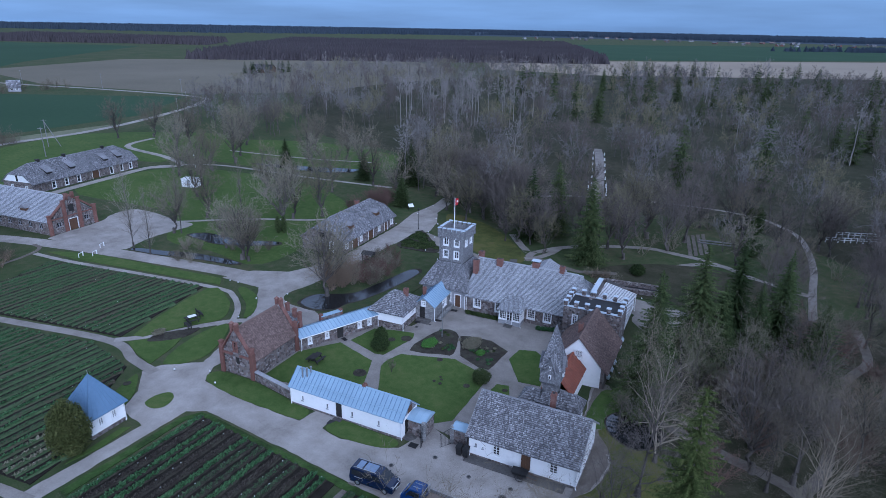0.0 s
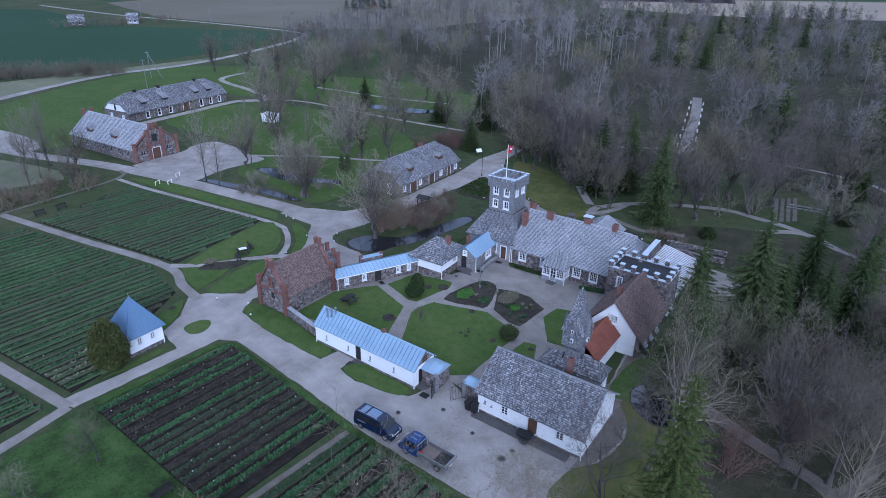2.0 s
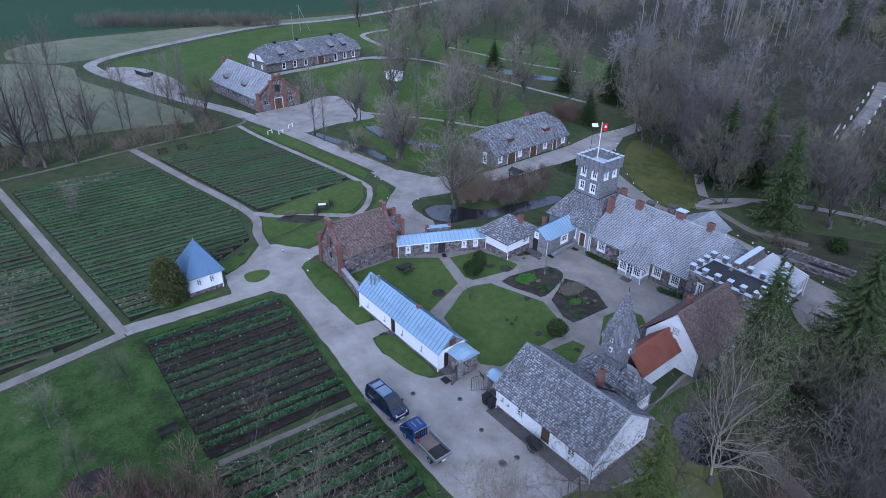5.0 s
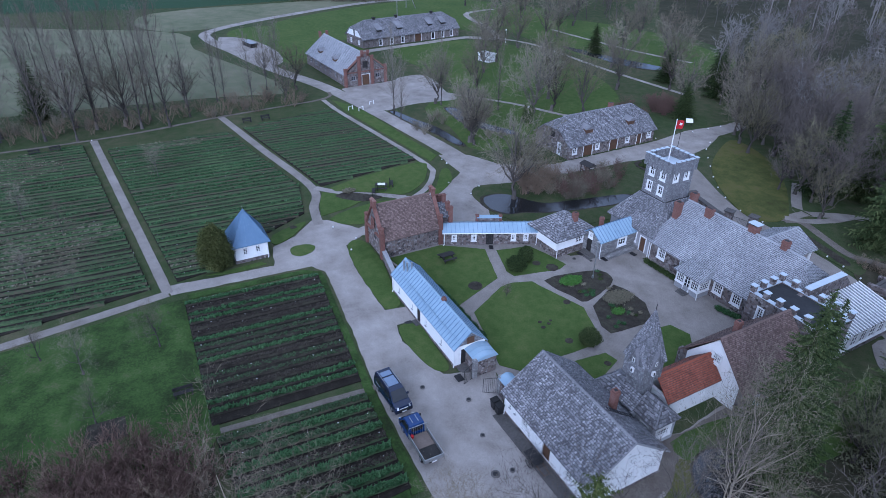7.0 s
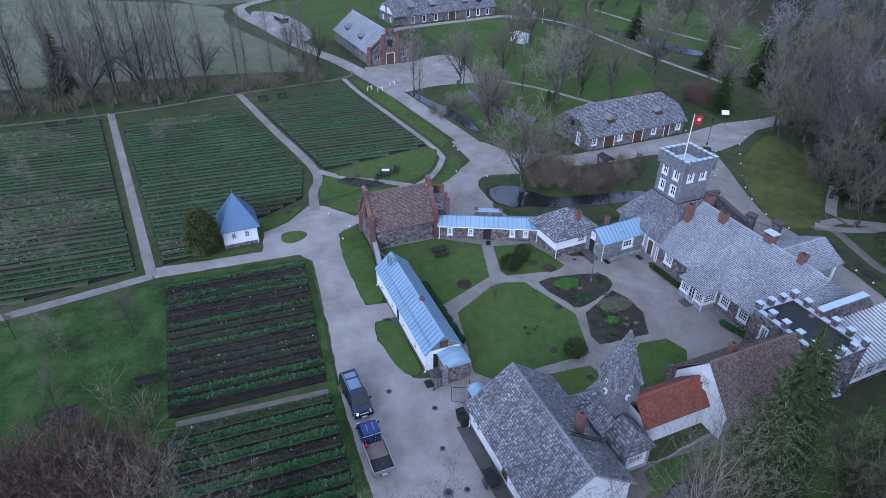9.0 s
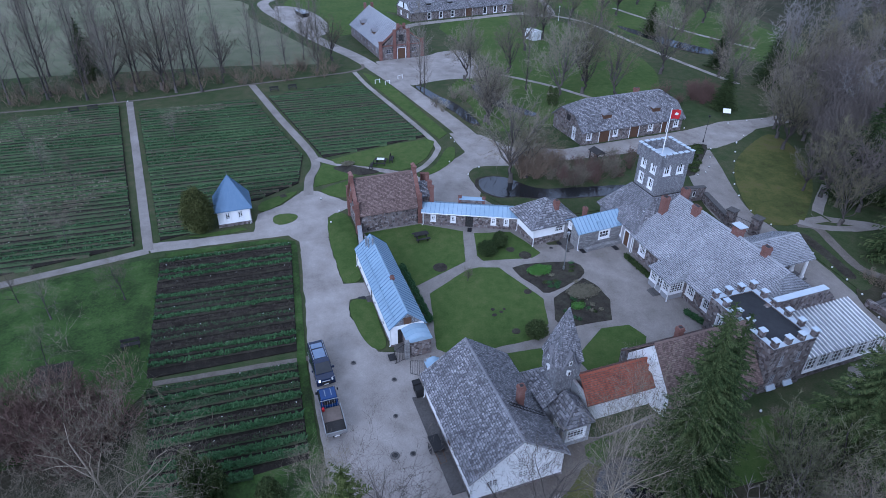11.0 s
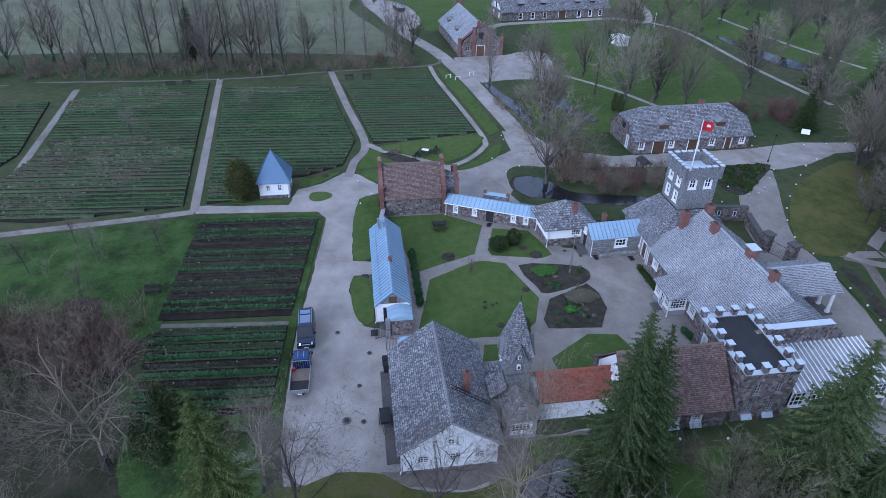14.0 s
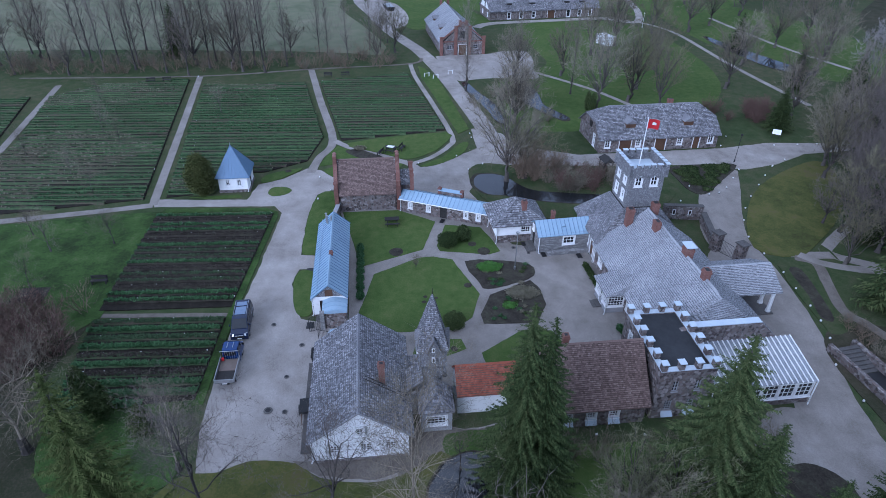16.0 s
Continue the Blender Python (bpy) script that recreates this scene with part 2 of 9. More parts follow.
BRICK = surface("red_brick", [(0.2, (0.10, 0.052, 0.042)), (0.5, (0.165, 0.078, 0.060)), (0.8, (0.24, 0.14, 0.118))], 9.0, 1.2, 0.4, 0.85, 0.5, 0.02, island=0.5, contrast=1.5)
BLUE_METAL = surface("blue_grey_sheet_metal", [(0.2, (0.20, 0.29, 0.38)), (0.55, (0.27, 0.38, 0.48)), (0.85, (0.36, 0.46, 0.55))], 2.5, 0.35, 0.6, 0.38, 0.05, 0.01, metal=0.0, by_object=0.25, spec=0.6)
BLUE_DARK = surface("slate_blue_sheet_metal", [(0.2, (0.09, 0.16, 0.25)), (0.6, (0.13, 0.21, 0.32)), (0.9, (0.19, 0.28, 0.38))], 2.5, 0.4, 0.6, 0.42, 0.05, 0.01, by_object=0.2, spec=0.5)
FELT = surface("black_roof_felt", [(0.3, (0.020, 0.021, 0.023)), (0.8, (0.050, 0.052, 0.056))], 3.0, 0.5, 0.6, 0.75, 0.2, 0.01)
CAPS = surface("pale_blue_sheet_caps", [(0.2, (0.40, 0.47, 0.54)), (0.8, (0.58, 0.64, 0.69))], 5.0, 1.0, 0.5, 0.35, 0.05, 0.005, spec=0.6)
STONE = stonework("fieldstone", 0.30, [(0.1, (0.050, 0.041, 0.039)), (0.3, (0.105, 0.080, 0.073)), (0.5, (0.17, 0.128, 0.115)), (0.7, (0.205, 0.178, 0.168)), (0.9, (0.32, 0.285, 0.27))], (0.165, 0.15, 0.14))
STONE_GREY = stonework("grey_block_stone", 0.3, [(0.1, (0.17, 0.165, 0.165)), (0.5, (0.26, 0.255, 0.25)), (0.95, (0.36, 0.35, 0.34))], (0.20, 0.195, 0.19), (0.5, 0.5, 2.4))
STONE_DARK = surface("dark_stone", [(0.2, (0.05, 0.047, 0.045)), (0.8, (0.16, 0.15, 0.14))], 6.0, 1.0, 0.4, 0.85, 0.6, 0.03, island=0.4)
STEEL = surface("galvanised_steel", [(0.2, (0.30, 0.31, 0.32)), (0.8, (0.50, 0.51, 0.52))], 6.0, 1.0, 0.5, 0.4, 0.05, 0.005, metal=0.8)
IRON = surface("black_iron", [(0.3, (0.012, 0.012, 0.013)), (0.8, (0.03, 0.03, 0.031))], 8.0, 1.0, 0.5, 0.5, 0.1, 0.004)
BARK = surface("grey_bark", [(0.2, (0.045, 0.040, 0.036)), (0.5, (0.085, 0.076, 0.068)), (0.8, (0.14, 0.125, 0.11))], 6.0, 0.3, 0.5, 0.95, 0.4, 0.02, by_object=0.4, spec=0.1)
TWIGS = surface("brown_grey_twigs", [(0.2, (0.105, 0.089, 0.065)), (0.5, (0.165, 0.144, 0.107)), (0.8, (0.24, 0.214, 0.162))], 3.0, 0.05, 0.5, 0.95, 0, by_object=0.5, placed=True, spec=0.1)
TWIGS_PALE = surface("pale_twigs", [(0.2, (0.105, 0.088, 0.062)), (0.8, (0.215, 0.185, 0.138))], 3.0, 0.3, 0.5, 0.95, 0, by_object=0.4, placed=True, spec=0.1)
TWIGS_WOOD = surface("woodland_twigs", [(0.2, (0.109, 0.097, 0.088)), (0.5, (0.168, 0.155, 0.147)), (0.8, (0.244, 0.230, 0.224))], 2.0, 0.03, 0.5, 0.95, 0, placed=True, spec=0.1, contrast=2.0, mid=0.11)
TWIGS_DARK = surface("dark_brown_twigs", [(0.2, (0.079, 0.066, 0.057)), (0.8, (0.162, 0.140, 0.123))], 2.0, 0.03, 0.5, 0.95, 0, placed=True, spec=0.1, contrast=1.5, mid=0.11)
TWIGS_ROW = surface("tree_row_twigs", [(0.2, (0.115, 0.098, 0.078)), (0.8, (0.235, 0.208, 0.172))], 2.0, 0.05, 0.5, 0.95, 0, by_object=0.4, placed=True, spec=0.1)
TWIGS_OLIVE = surface("olive_budding_twigs", [(0.2, (0.095, 0.088, 0.052)), (0.8, (0.203, 0.184, 0.119))], 2.0, 0.05, 0.5, 0.95, 0, by_object=0.3, placed=True, spec=0.1, contrast=1.5, mid=0.11)
TWIGS_BIRCH = surface("birch_twigs", [(0.2, (0.16, 0.146, 0.135)), (0.8, (0.31, 0.285, 0.265))], 2.0, 0.05, 0.5, 0.95, 0, placed=True, spec=0.1)
TWIGS_WARM = surface("warm_brown_twigs", [(0.2, (0.126, 0.092, 0.065)), (0.8, (0.252, 0.194, 0.140))], 3.0, 0.3, 0.5, 0.95, 0, placed=True, spec=0.1)
TWIGS_RED = surface("reddish_twigs", [(0.2, (0.082, 0.054, 0.043)), (0.8, (0.172, 0.112, 0.092))], 3.0, 0.3, 0.5, 0.95, 0, placed=True, spec=0.1)
NEEDLES = surface("spruce_needles", [(0.2, (0.018, 0.031, 0.011)), (0.5, (0.043, 0.064, 0.023)), (0.8, (0.092, 0.112, 0.043))], 4.0, 0.4, 0.5, 0.85, 0, by_object=0.3, island=0.45, spec=0.06)
NEEDLES_PALE = surface("yellow_green_needles", [(0.2, (0.032, 0.046, 0.013)), (0.5, (0.062, 0.080, 0.024)), (0.8, (0.118, 0.130, 0.047))], 4.0, 0.4, 0.5, 0.85, 0, island=0.45, spec=0.05)
LIMB_PALE = surface("pale_limbs", [(0.2, (0.204, 0.170, 0.125)), (0.8, (0.355, 0.307, 0.238))], 3.0, 0.3, 0.5, 0.95, 0, by_object=0.3, placed=True, spec=0.1)
LICHEN = surface("grey_green_bush", [(0.2, (0.091, 0.098, 0.052)), (0.8, (0.213, 0.209, 0.128))], 4.0, 0.5, 0.5, 0.9, 0, island=0.3, spec=0.1)
BELT_WOOD = surface("brown_tree_belt", [(0.2, (0.050, 0.044, 0.048)), (0.5, (0.078, 0.068, 0.072)), (0.8, (0.11, 0.097, 0.10))], 0.5, 0.01, 0.5, 0.95, 0, placed=True, spec=0.05)
# distance haze is mixed into this wood's blue-grey base colour
HAZE_WOOD = surface("haze_tinted_wood", [(0.3, (0.040, 0.054, 0.074)), (0.7, (0.062, 0.078, 0.098))], 0.3, 0.004, 0.6, 0.95, 0, placed=True, spec=0.05)
THUJA = surface("olive_thuja", [(0.2, (0.035, 0.044, 0.012)), (0.5, (0.065, 0.074, 0.022)), (0.8, (0.115, 0.12, 0.042))], 4.0, 0.6, 0.5, 0.85, 0, island=0.3, spec=0.15)
LEAF = surface("tulip_leaves", [(0.2, (0.028, 0.070, 0.025)), (0.5, (0.050, 0.111, 0.043)), (0.85, (0.098, 0.167, 0.076))], 2.0, 0.12, 0.6, 0.6, 0, island=0.5, placed=True, spec=0.1)
LEAF_DULL = surface("dull_leaves", [(0.2, (0.030, 0.055, 0.026)), (0.5, (0.048, 0.082, 0.038)), (0.85, (0.080, 0.110, 0.058))], 2.0, 0.12, 0.6, 0.8, 0, island=0.5, placed=True, spec=0.1)
LEAF_BROWN = surface("brown_sprouts", [(0.2, (0.026, 0.022, 0.019)), (0.5, (0.048, 0.040, 0.033)), (0.85, (0.085, 0.076, 0.058))], 2.0, 0.12, 0.6, 0.85, 0, island=0.6, placed=True, spec=0.1)
LEAF_BRIGHT = surface("bright_leaves", [(0.2, (0.045, 0.13, 0.018)), (0.8, (0.12, 0.26, 0.05))], 3.0, 0.4, 0.5, 0.6, 0, island=0.5, placed=True)
STRAW = surface("straw", [(0.2, (0.13, 0.118, 0.078)), (0.8, (0.25, 0.232, 0.165))], 4.0, 0.3, 0.5, 0.9, 0.3, 0.02, island=0.4, placed=True)
CAR_BLUE = surface("dark_blue_car_paint", [(0.3, (0.006, 0.013, 0.038)), (0.7, (0.009, 0.018, 0.050))], 2.0, 0.5, 0.5, 0.16, 0, spec=0.6)
TRUCK_BLUE = surface("mid_blue_car_paint", [(0.3, (0.010, 0.034, 0.12)), (0.7, (0.015, 0.048, 0.16))], 2.0, 0.5, 0.5, 0.25, 0, spec=0.45)
GLASS = surface("dark_window_glass", [(0.3, (0.012, 0.014, 0.017)), (0.7, (0.028, 0.031, 0.036))], 1.5, 0.5, 0.5, 0.07, 0, spec=0.6)
RUBBER = surface("black_rubber", [(0.3, (0.010, 0.010, 0.010)), (0.8, (0.025, 0.025, 0.025))], 8.0, 1.0, 0.5, 0.8, 0.1, 0.004)
RED = surface("red_cloth", [(0.3, (0.42, 0.018, 0.022)), (0.8, (0.55, 0.03, 0.035))], 5.0, 1.0, 0.5, 0.8, 0.1, 0.01)
LIGHT_STONE = surface("white_marker_stone", [(0.2, (0.55, 0.55, 0.54)), (0.8, (0.78, 0.78, 0.77))], 9.0, 1.0, 0.5, 0.8, 0.2, 0.01)


# ---- mesh tools ----
class Shape:
    """Vertices and faces, gathered piece by piece."""

    def __init__(self):
        self.v, self.f = [], []

    def add(self, verts, faces):
        k = len(self.v)
        self.v += [tuple(p) for p in verts]
        self.f += [tuple(k + i for i in q) for q in faces]
        return self

    def box(self, x0, y0, z0, x1, y1, z1):
        return self.hexa([(x0, y0, z0), (x1, y0, z0), (x1, y1, z0), (x0, y1, z0), (x0, y0, z1), (x1, y0, z1), (x1, y1, z1), (x0, y1, z1)])

    def hexa(self, p):
        return self.add(p, [(3, 2, 1, 0), (4, 5, 6, 7), (0, 1, 5, 4), (1, 2, 6, 5), (2, 3, 7, 6), (3, 0, 4, 7)])

    def prism(self, base, top):
        n = len(base)
        return self.add(list(base) + list(top), [tuple(range(n - 1, -1, -1)), tuple(range(n, 2 * n))] + [(i, (i + 1) % n, n + (i + 1) % n, n + i) for i in range(n)])

    def oriented(self, o, u, w, s0, s1, z0, z1, d0, d1):
        """A block along u from o, its depth along the outward way w."""
        def at(s, d, z):
            return (o[0] + u[0] * s + w[0] * d, o[1] + u[1] * s + w[1] * d, o[2] + z)
        return self.hexa([at(s0, d0, z0), at(s1, d0, z0), at(s1, d1, z0), at(s0, d1, z0), at(s0, d0, z1), at(s1, d0, z1), at(s1, d1, z1), at(s0, d1, z1)])

    def tube(self, pts, radii, n=6):
        rings = []
        for i, p in enumerate(pts):
            p = Vector(p)
            d = (Vector(pts[min(i + 1, len(pts) - 1)]) - Vector(pts[max(i - 1, 0)])).normalized()
            a = d.orthogonal().normalized()
            b = d.cross(a)
            rings.append([tuple(p + (a * math.cos(2 * math.pi * k / n) + b * math.sin(2 * math.pi * k / n)) * radii[i]) for k in range(n)])
        verts = [q for r in rings for q in r]
        faces = [tuple(range(n - 1, -1, -1)), tuple(range((len(pts) - 1) * n, len(pts) * n))]
        for i in range(len(pts) - 1):
            faces += [(i * n + k, i * n + (k + 1) % n, (i + 1) * n + (k + 1) % n, (i + 1) * n + k) for k in range(n)]
        return self.add(verts, faces)


def mesh_from(name, verts, tris):
    """A mesh from arrays of vertices and triangles."""
    me = bpy.data.meshes.new(name)
    verts, tris = np.asarray(verts, np.float32), np.asarray(tris, np.int32)
    me.vertices.add(len(verts))
    me.vertices.foreach_set("co", verts.ravel())
    me.loops.add(tris.size)
    me.loops.foreach_set("vertex_index", tris.ravel())
    me.polygons.add(len(tris))
    me.polygons.foreach_set("loop_start", np.arange(0, tris.size, 3, dtype=np.int32))
    me.update(calc_edges=True)
    return me


def part(name, shape, material, parent=None, label="", kind="", bevel=0.0):
    """Links a shape, or a pair of arrays, as one mesh object, under its parent if there is one."""
    if isinstance(shape, Shape):
        me = bpy.data.meshes.new(name)
        me.from_pydata(shape.v, [], shape.f)
        me.update()
    else:
        me = mesh_from(name, *shape)
    me.materials.append(material)
    ob = new(name, me)
    if parent is not None:
        ob.parent = parent
    if bevel:
        md = ob.modifiers.new("bevel", "BEVEL")
        md.width, md.segments, md.limit_method = bevel, 2, "ANGLE"
    return tagged(ob, label, kind=kind)


def thing(name, label, category, x=0, y=0, z=0, rz=0, group="", kind=""):
    ob = new(name)
    ob.empty_display_size = 0.3
    ob.matrix_basis = pose(x, y, z, 0, 0, rz)
    return tagged(ob, label, category, group, kind)


def curve_through(pts, steps=6, closed=False):
    """A smooth line through a few points."""
    p = [Vector(q) for q in pts]
    n, out = len(p), []
    for i in range(n if closed else n - 1):
        a, b, c, d = (p[(i - 1) % n], p[i], p[(i + 1) % n], p[(i + 2) % n]) if closed else (p[max(i - 1, 0)], p[i], p[i + 1], p[min(i + 2, n - 1)])
        for k in range(steps):
            t = k / steps
            out.append(0.5 * ((2 * b) + (c - a) * t + (2 * a - 5 * b + 4 * c - d) * t * t + (3 * b - a - 3 * c + d) * t ** 3))
    if not closed:
        out.append(p[-1])
    return out


LAYER = [0.02]


def sheet(name, outline, material, label, category, z=None, smooth=0, thick=0.0, kind="structure", wobble=0.0):
    """A flat patch of ground with its own edge; each lies a little above the one before."""
    pts = curve_through(outline, smooth, True) if smooth else [Vector(q) for q in outline]
    if wobble:
        fine = []
        for i, p in enumerate(pts):
            q = pts[(i + 1) % len(pts)]
            k = max(1, int((q - p).length / 0.6))
            fine += [p.lerp(q, j / k) for j in range(k)]
        pts = [p + Vector((noise.noise((p.x * 0.8, p.y * 0.8, 3.0)), noise.noise((p.x * 0.8, p.y * 0.8, 9.0)))) * wobble for p in fine]
    if z is None:
        LAYER[0] += 0.0009
        z = LAYER[0]
    bm = bmesh.new()
    vs = [bm.verts.new((p.x, p.y, z)) for p in pts]
    es = [bm.edges.new((vs[i], vs[(i + 1) % len(vs)])) for i in range(len(vs))]
    bmesh.ops.triangle_fill(bm, use_beauty=True, use_dissolve=False, edges=es, normal=(0, 0, 1))
    bmesh.ops.recalc_face_normals(bm, faces=bm.faces[:])
    for f in bm.faces:
        if f.normal.z < 0:
            f.normal_flip()
    lower = [bm.verts.new((p.x, p.y, -0.05)) for p in pts]
    for i in range(len(vs)):
        j = (i + 1) % len(vs)
        bm.faces.new((vs[i], lower[i], lower[j], vs[j]))
    me = bpy.data.meshes.new(name)
    bm.to_mesh(me)
    bm.free()
    me.materials.append(material)
    return tagged(new(name, me), label, category, kind=kind)


def ribbon(name, line, width, material, label, category="path", steps=6, wobble=0.06):
    """A path of even width along a smooth line."""
    pts = curve_through(line, steps)
    left, right = [], []
    for i, p in enumerate(pts):
        d = (pts[min(i + 1, len(pts) - 1)] - pts[max(i - 1, 0)]).normalized()
        s = Vector((-d.y, d.x)) * width / 2
        left.append(p + s)
        right.append(p - s)
    return sheet(name, [tuple(q) for q in left + right[::-1]], material, label, category, wobble=wobble)


def inside(poly, x, y):
    hit, j = False, len(poly) - 1
    for i in range(len(poly)):
        (xa, ya), (xb, yb) = poly[i], poly[j]
        if (ya > y) != (yb > y) and x < (xb - xa) * (y - ya) / (yb - ya) + xa:
            hit = not hit
        j = i
    return hit


def span(poly, x):
    """The stretch of y that a convex outline covers at x."""
    ys = []
    for (xa, ya), (xb, yb) in zip(poly, poly[1:] + poly[:1]):
        if (xa > x) != (xb > x):
            ys.append(ya + (yb - ya) * (x - xa) / (xb - xa))
    return (min(ys), max(ys)) if len(ys) > 1 else None


# ---- building tools ----
def slope(parent, bl, br, tr, tl, material, thick=0.12, course=0.19, wide=0.14, name="roof_slope", lift=0.05, covering="shingles", edge=None):
    """One roof slope: a slab, and its covering laid course by course."""
    P = [np.array(q, float) for q in (bl, br, tr, tl)]
    up = np.cross(P[1] - P[0], P[3] - P[0] if np.linalg.norm(P[3] - P[0]) > 0 else P[2] - P[0])
    up /= np.linalg.norm(up)
    low = np.array((0, 0, -thick))
    tri = np.linalg.norm(P[2] - P[3]) < 1e-6
    ring = P[:3] if tri else P
    slab = part(name, Shape().prism([tuple(q + low) for q in ring], [tuple(q) for q in ring]), material, parent)
    height = np.linalg.norm((P[3] + P[2]) / 2 - (P[0] + P[1]) / 2)
    rows = max(2, int(round(height / course)))
    rng = np.random.default_rng(int(abs(P[0].sum() * 97 + P[2].sum() * 31)) + 5)
    V = []
    for r in range(rows):
        a, b = r / rows - 0.15 / rows, min(1.0, (r + 1.12) / rows)
        a = max(a, -0.2 / rows)
        L0, R0, L1, R1 = (P[0] + (P[3] - P[0]) * a, P[1] + (P[2] - P[1]) * a, P[0] + (P[3] - P[0]) * b, P[1] + (P[2] - P[1]) * b)
        mid = np.linalg.norm(P[1] - P[0]) * (1 - (r + 0.5) / rows) + np.linalg.norm(P[2] - P[3]) * (r + 0.5) / rows
        n = max(1, int(round(mid / wide)))
        cut = np.concatenate([[0], np.sort((np.arange(1, n) + 0.5 * (r % 2) - 0.25 + rng.uniform(-0.18, 0.18, n - 1)) / n), [1]]).clip(0, 1)[:, None]
        jit = rng.uniform(-0.18, 0.18, (n, 1)) * (0.3 if edge else 1.0) * (P[3] - P[0] + P[2] - P[1]) / 2 / rows
        h = rng.uniform(0.6, 1.3, (n, 1)) * lift
        s0, s1 = cut[:-1], cut[1:]
        A, B = L0 + (R0 - L0) * s0 + jit, L0 + (R0 - L0) * s1 + jit
        C, D = L1 + (R1 - L1) * s1, L1 + (R1 - L1) * s0
        A2, B2 = A + (D - A) * 0.2, B + (C - B) * 0.2
        hm = h * 0.8 + 0.0012
        q = np.stack([A + up * h, B + up * h, C + up * 0.006, D + up * 0.006, A - up * 0.01, B - up * 0.01, A2 + up * hm, B2 + up * hm], 1)
        V.append(q.reshape(-1, 3))
    V = np.concatenate(V)
    k = np.arange(0, len(V), 8)[:, None]
    T = np.concatenate([k + np.array([t]) for t in ((6, 7, 2), (6, 2, 3), (4, 5, 1), (4, 1, 0), (0, 1, 7), (0, 7, 6))])
    cover = part(covering, (V, T), material, slab, kind="stuff")
    # shade under each course is painted on its butts and lower strip
    cover.data.materials.append(BUTT_SHADE)
    cover.data.materials.append(edge or (PALE_SHADE if material == SHINGLE_PALE else SHADE_GREY))
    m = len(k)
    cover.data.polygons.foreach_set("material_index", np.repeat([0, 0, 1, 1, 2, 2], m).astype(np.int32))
    return slab


def seamed(parent, bl, br, tr, tl, material, pitch=0.55, thick=0.08, name="roof_slope", seam=0.045):
    """A slope of upright-seam sheet metal: a slab, and each standing seam."""
    P = [np.array(q, float) for q in (bl, br, tr, tl)]
    low = np.array((0, 0, -thick))
    ring = P[:3] if np.linalg.norm(P[2] - P[3]) < 1e-6 else P
    slab = part(name, Shape().prism([tuple(q + low) for q in ring], [tuple(q) for q in ring]), material, parent)
    up = np.cross(P[1] - P[0], P[3] - P[0])
    up /= np.linalg.norm(up)
    n = max(2, int(round(np.linalg.norm(P[1] - P[0]) / pitch)))
    for i in range(n + 1):
        s = i / n
        a, b = P[0] + (P[1] - P[0]) * s, P[3] + (P[2] - P[3]) * s
        side = (P[1] - P[0]) / np.linalg.norm(P[1] - P[0]) * 0.018
        if np.linalg.norm(b - a) < 0.1:
            continue
        part("seam", Shape().prism([tuple(a - side), tuple(a + side), tuple(b + side), tuple(b - side)], [tuple(q + up * seam) for q in (a - side, a + side, b + side, b - side)]), BLUE_DARK if material == BLUE_METAL else material, slab)
    return slab


def framed(parent, o, u, w, s0, s1, z0, z1, cols=2, rows=3, casing=0.13, name="window", frame_mat=None, depth=0.14, sill=True):
    """A window in its opening: casing and bars, with the panes behind them."""
    fm = frame_mat or WHITE
    def ring(a0, a1, c0, c1, t, d0, d1):
        """A closed rectangular frame, mitred at its corners."""
        sh = Shape()
        outer, inner = ((a0, c0), (a1, c0), (a1, c1), (a0, c1)), ((a0 + t, c0 + t), (a1 - t, c0 + t), (a1 - t, c1 - t), (a0 + t, c1 - t))
        for d in (d1, d0):
            sh.v += [(o[0] + u[0] * q + w[0] * d, o[1] + u[1] * q + w[1] * d, o[2] + z) for q, z in outer + inner]
        for i in range(4):
            j = (i + 1) % 4
            sh.f += [(i, j, 4 + j, 4 + i), (8 + j, 8 + i, 12 + i, 12 + j), (8 + i, 8 + j, j, i), (4 + i, 4 + j, 12 + j, 12 + i)]
        return sh

    win = part(name, ring(s0, s1, z0, z1, 0.06, -depth, -0.06), fm, parent)
    if casing:
        part("casing", ring(s0 - casing, s1 + casing, z0 - casing, z1 + casing, casing + 0.02, -0.05, 0.035), fm, win)
    for i in range(1, cols):
        s = s0 + (s1 - s0) * i / cols
        t = 0.034 if i * 2 == cols else 0.016
        part("glazing_bar", Shape().oriented(o, u, w, s - t, s + t, z0 + 0.06, z1 - 0.06, -depth + 0.005, -0.065), fm, win)
    for i in range(1, rows):
        z = z0 + (z1 - z0) * i / rows
        part("glazing_bar", Shape().oriented(o, u, w, s0 + 0.06, s1 - 0.06, z - 0.016, z + 0.016, -depth + 0.01, -0.07), fm, win)
    part("pane", Shape().oriented(o, u, w, s0 + 0.03, s1 - 0.03, z0 + 0.03, z1 - 0.03, -depth - 0.02, -depth + 0.02), GLASS, win)
    if sill:
        part("sill", Shape().oriented(o, u, w, s0 - casing - 0.05, s1 + casing + 0.05, z0 - casing - 0.05, z0 - casing, -0.02, 0.10), fm, win)
    return win


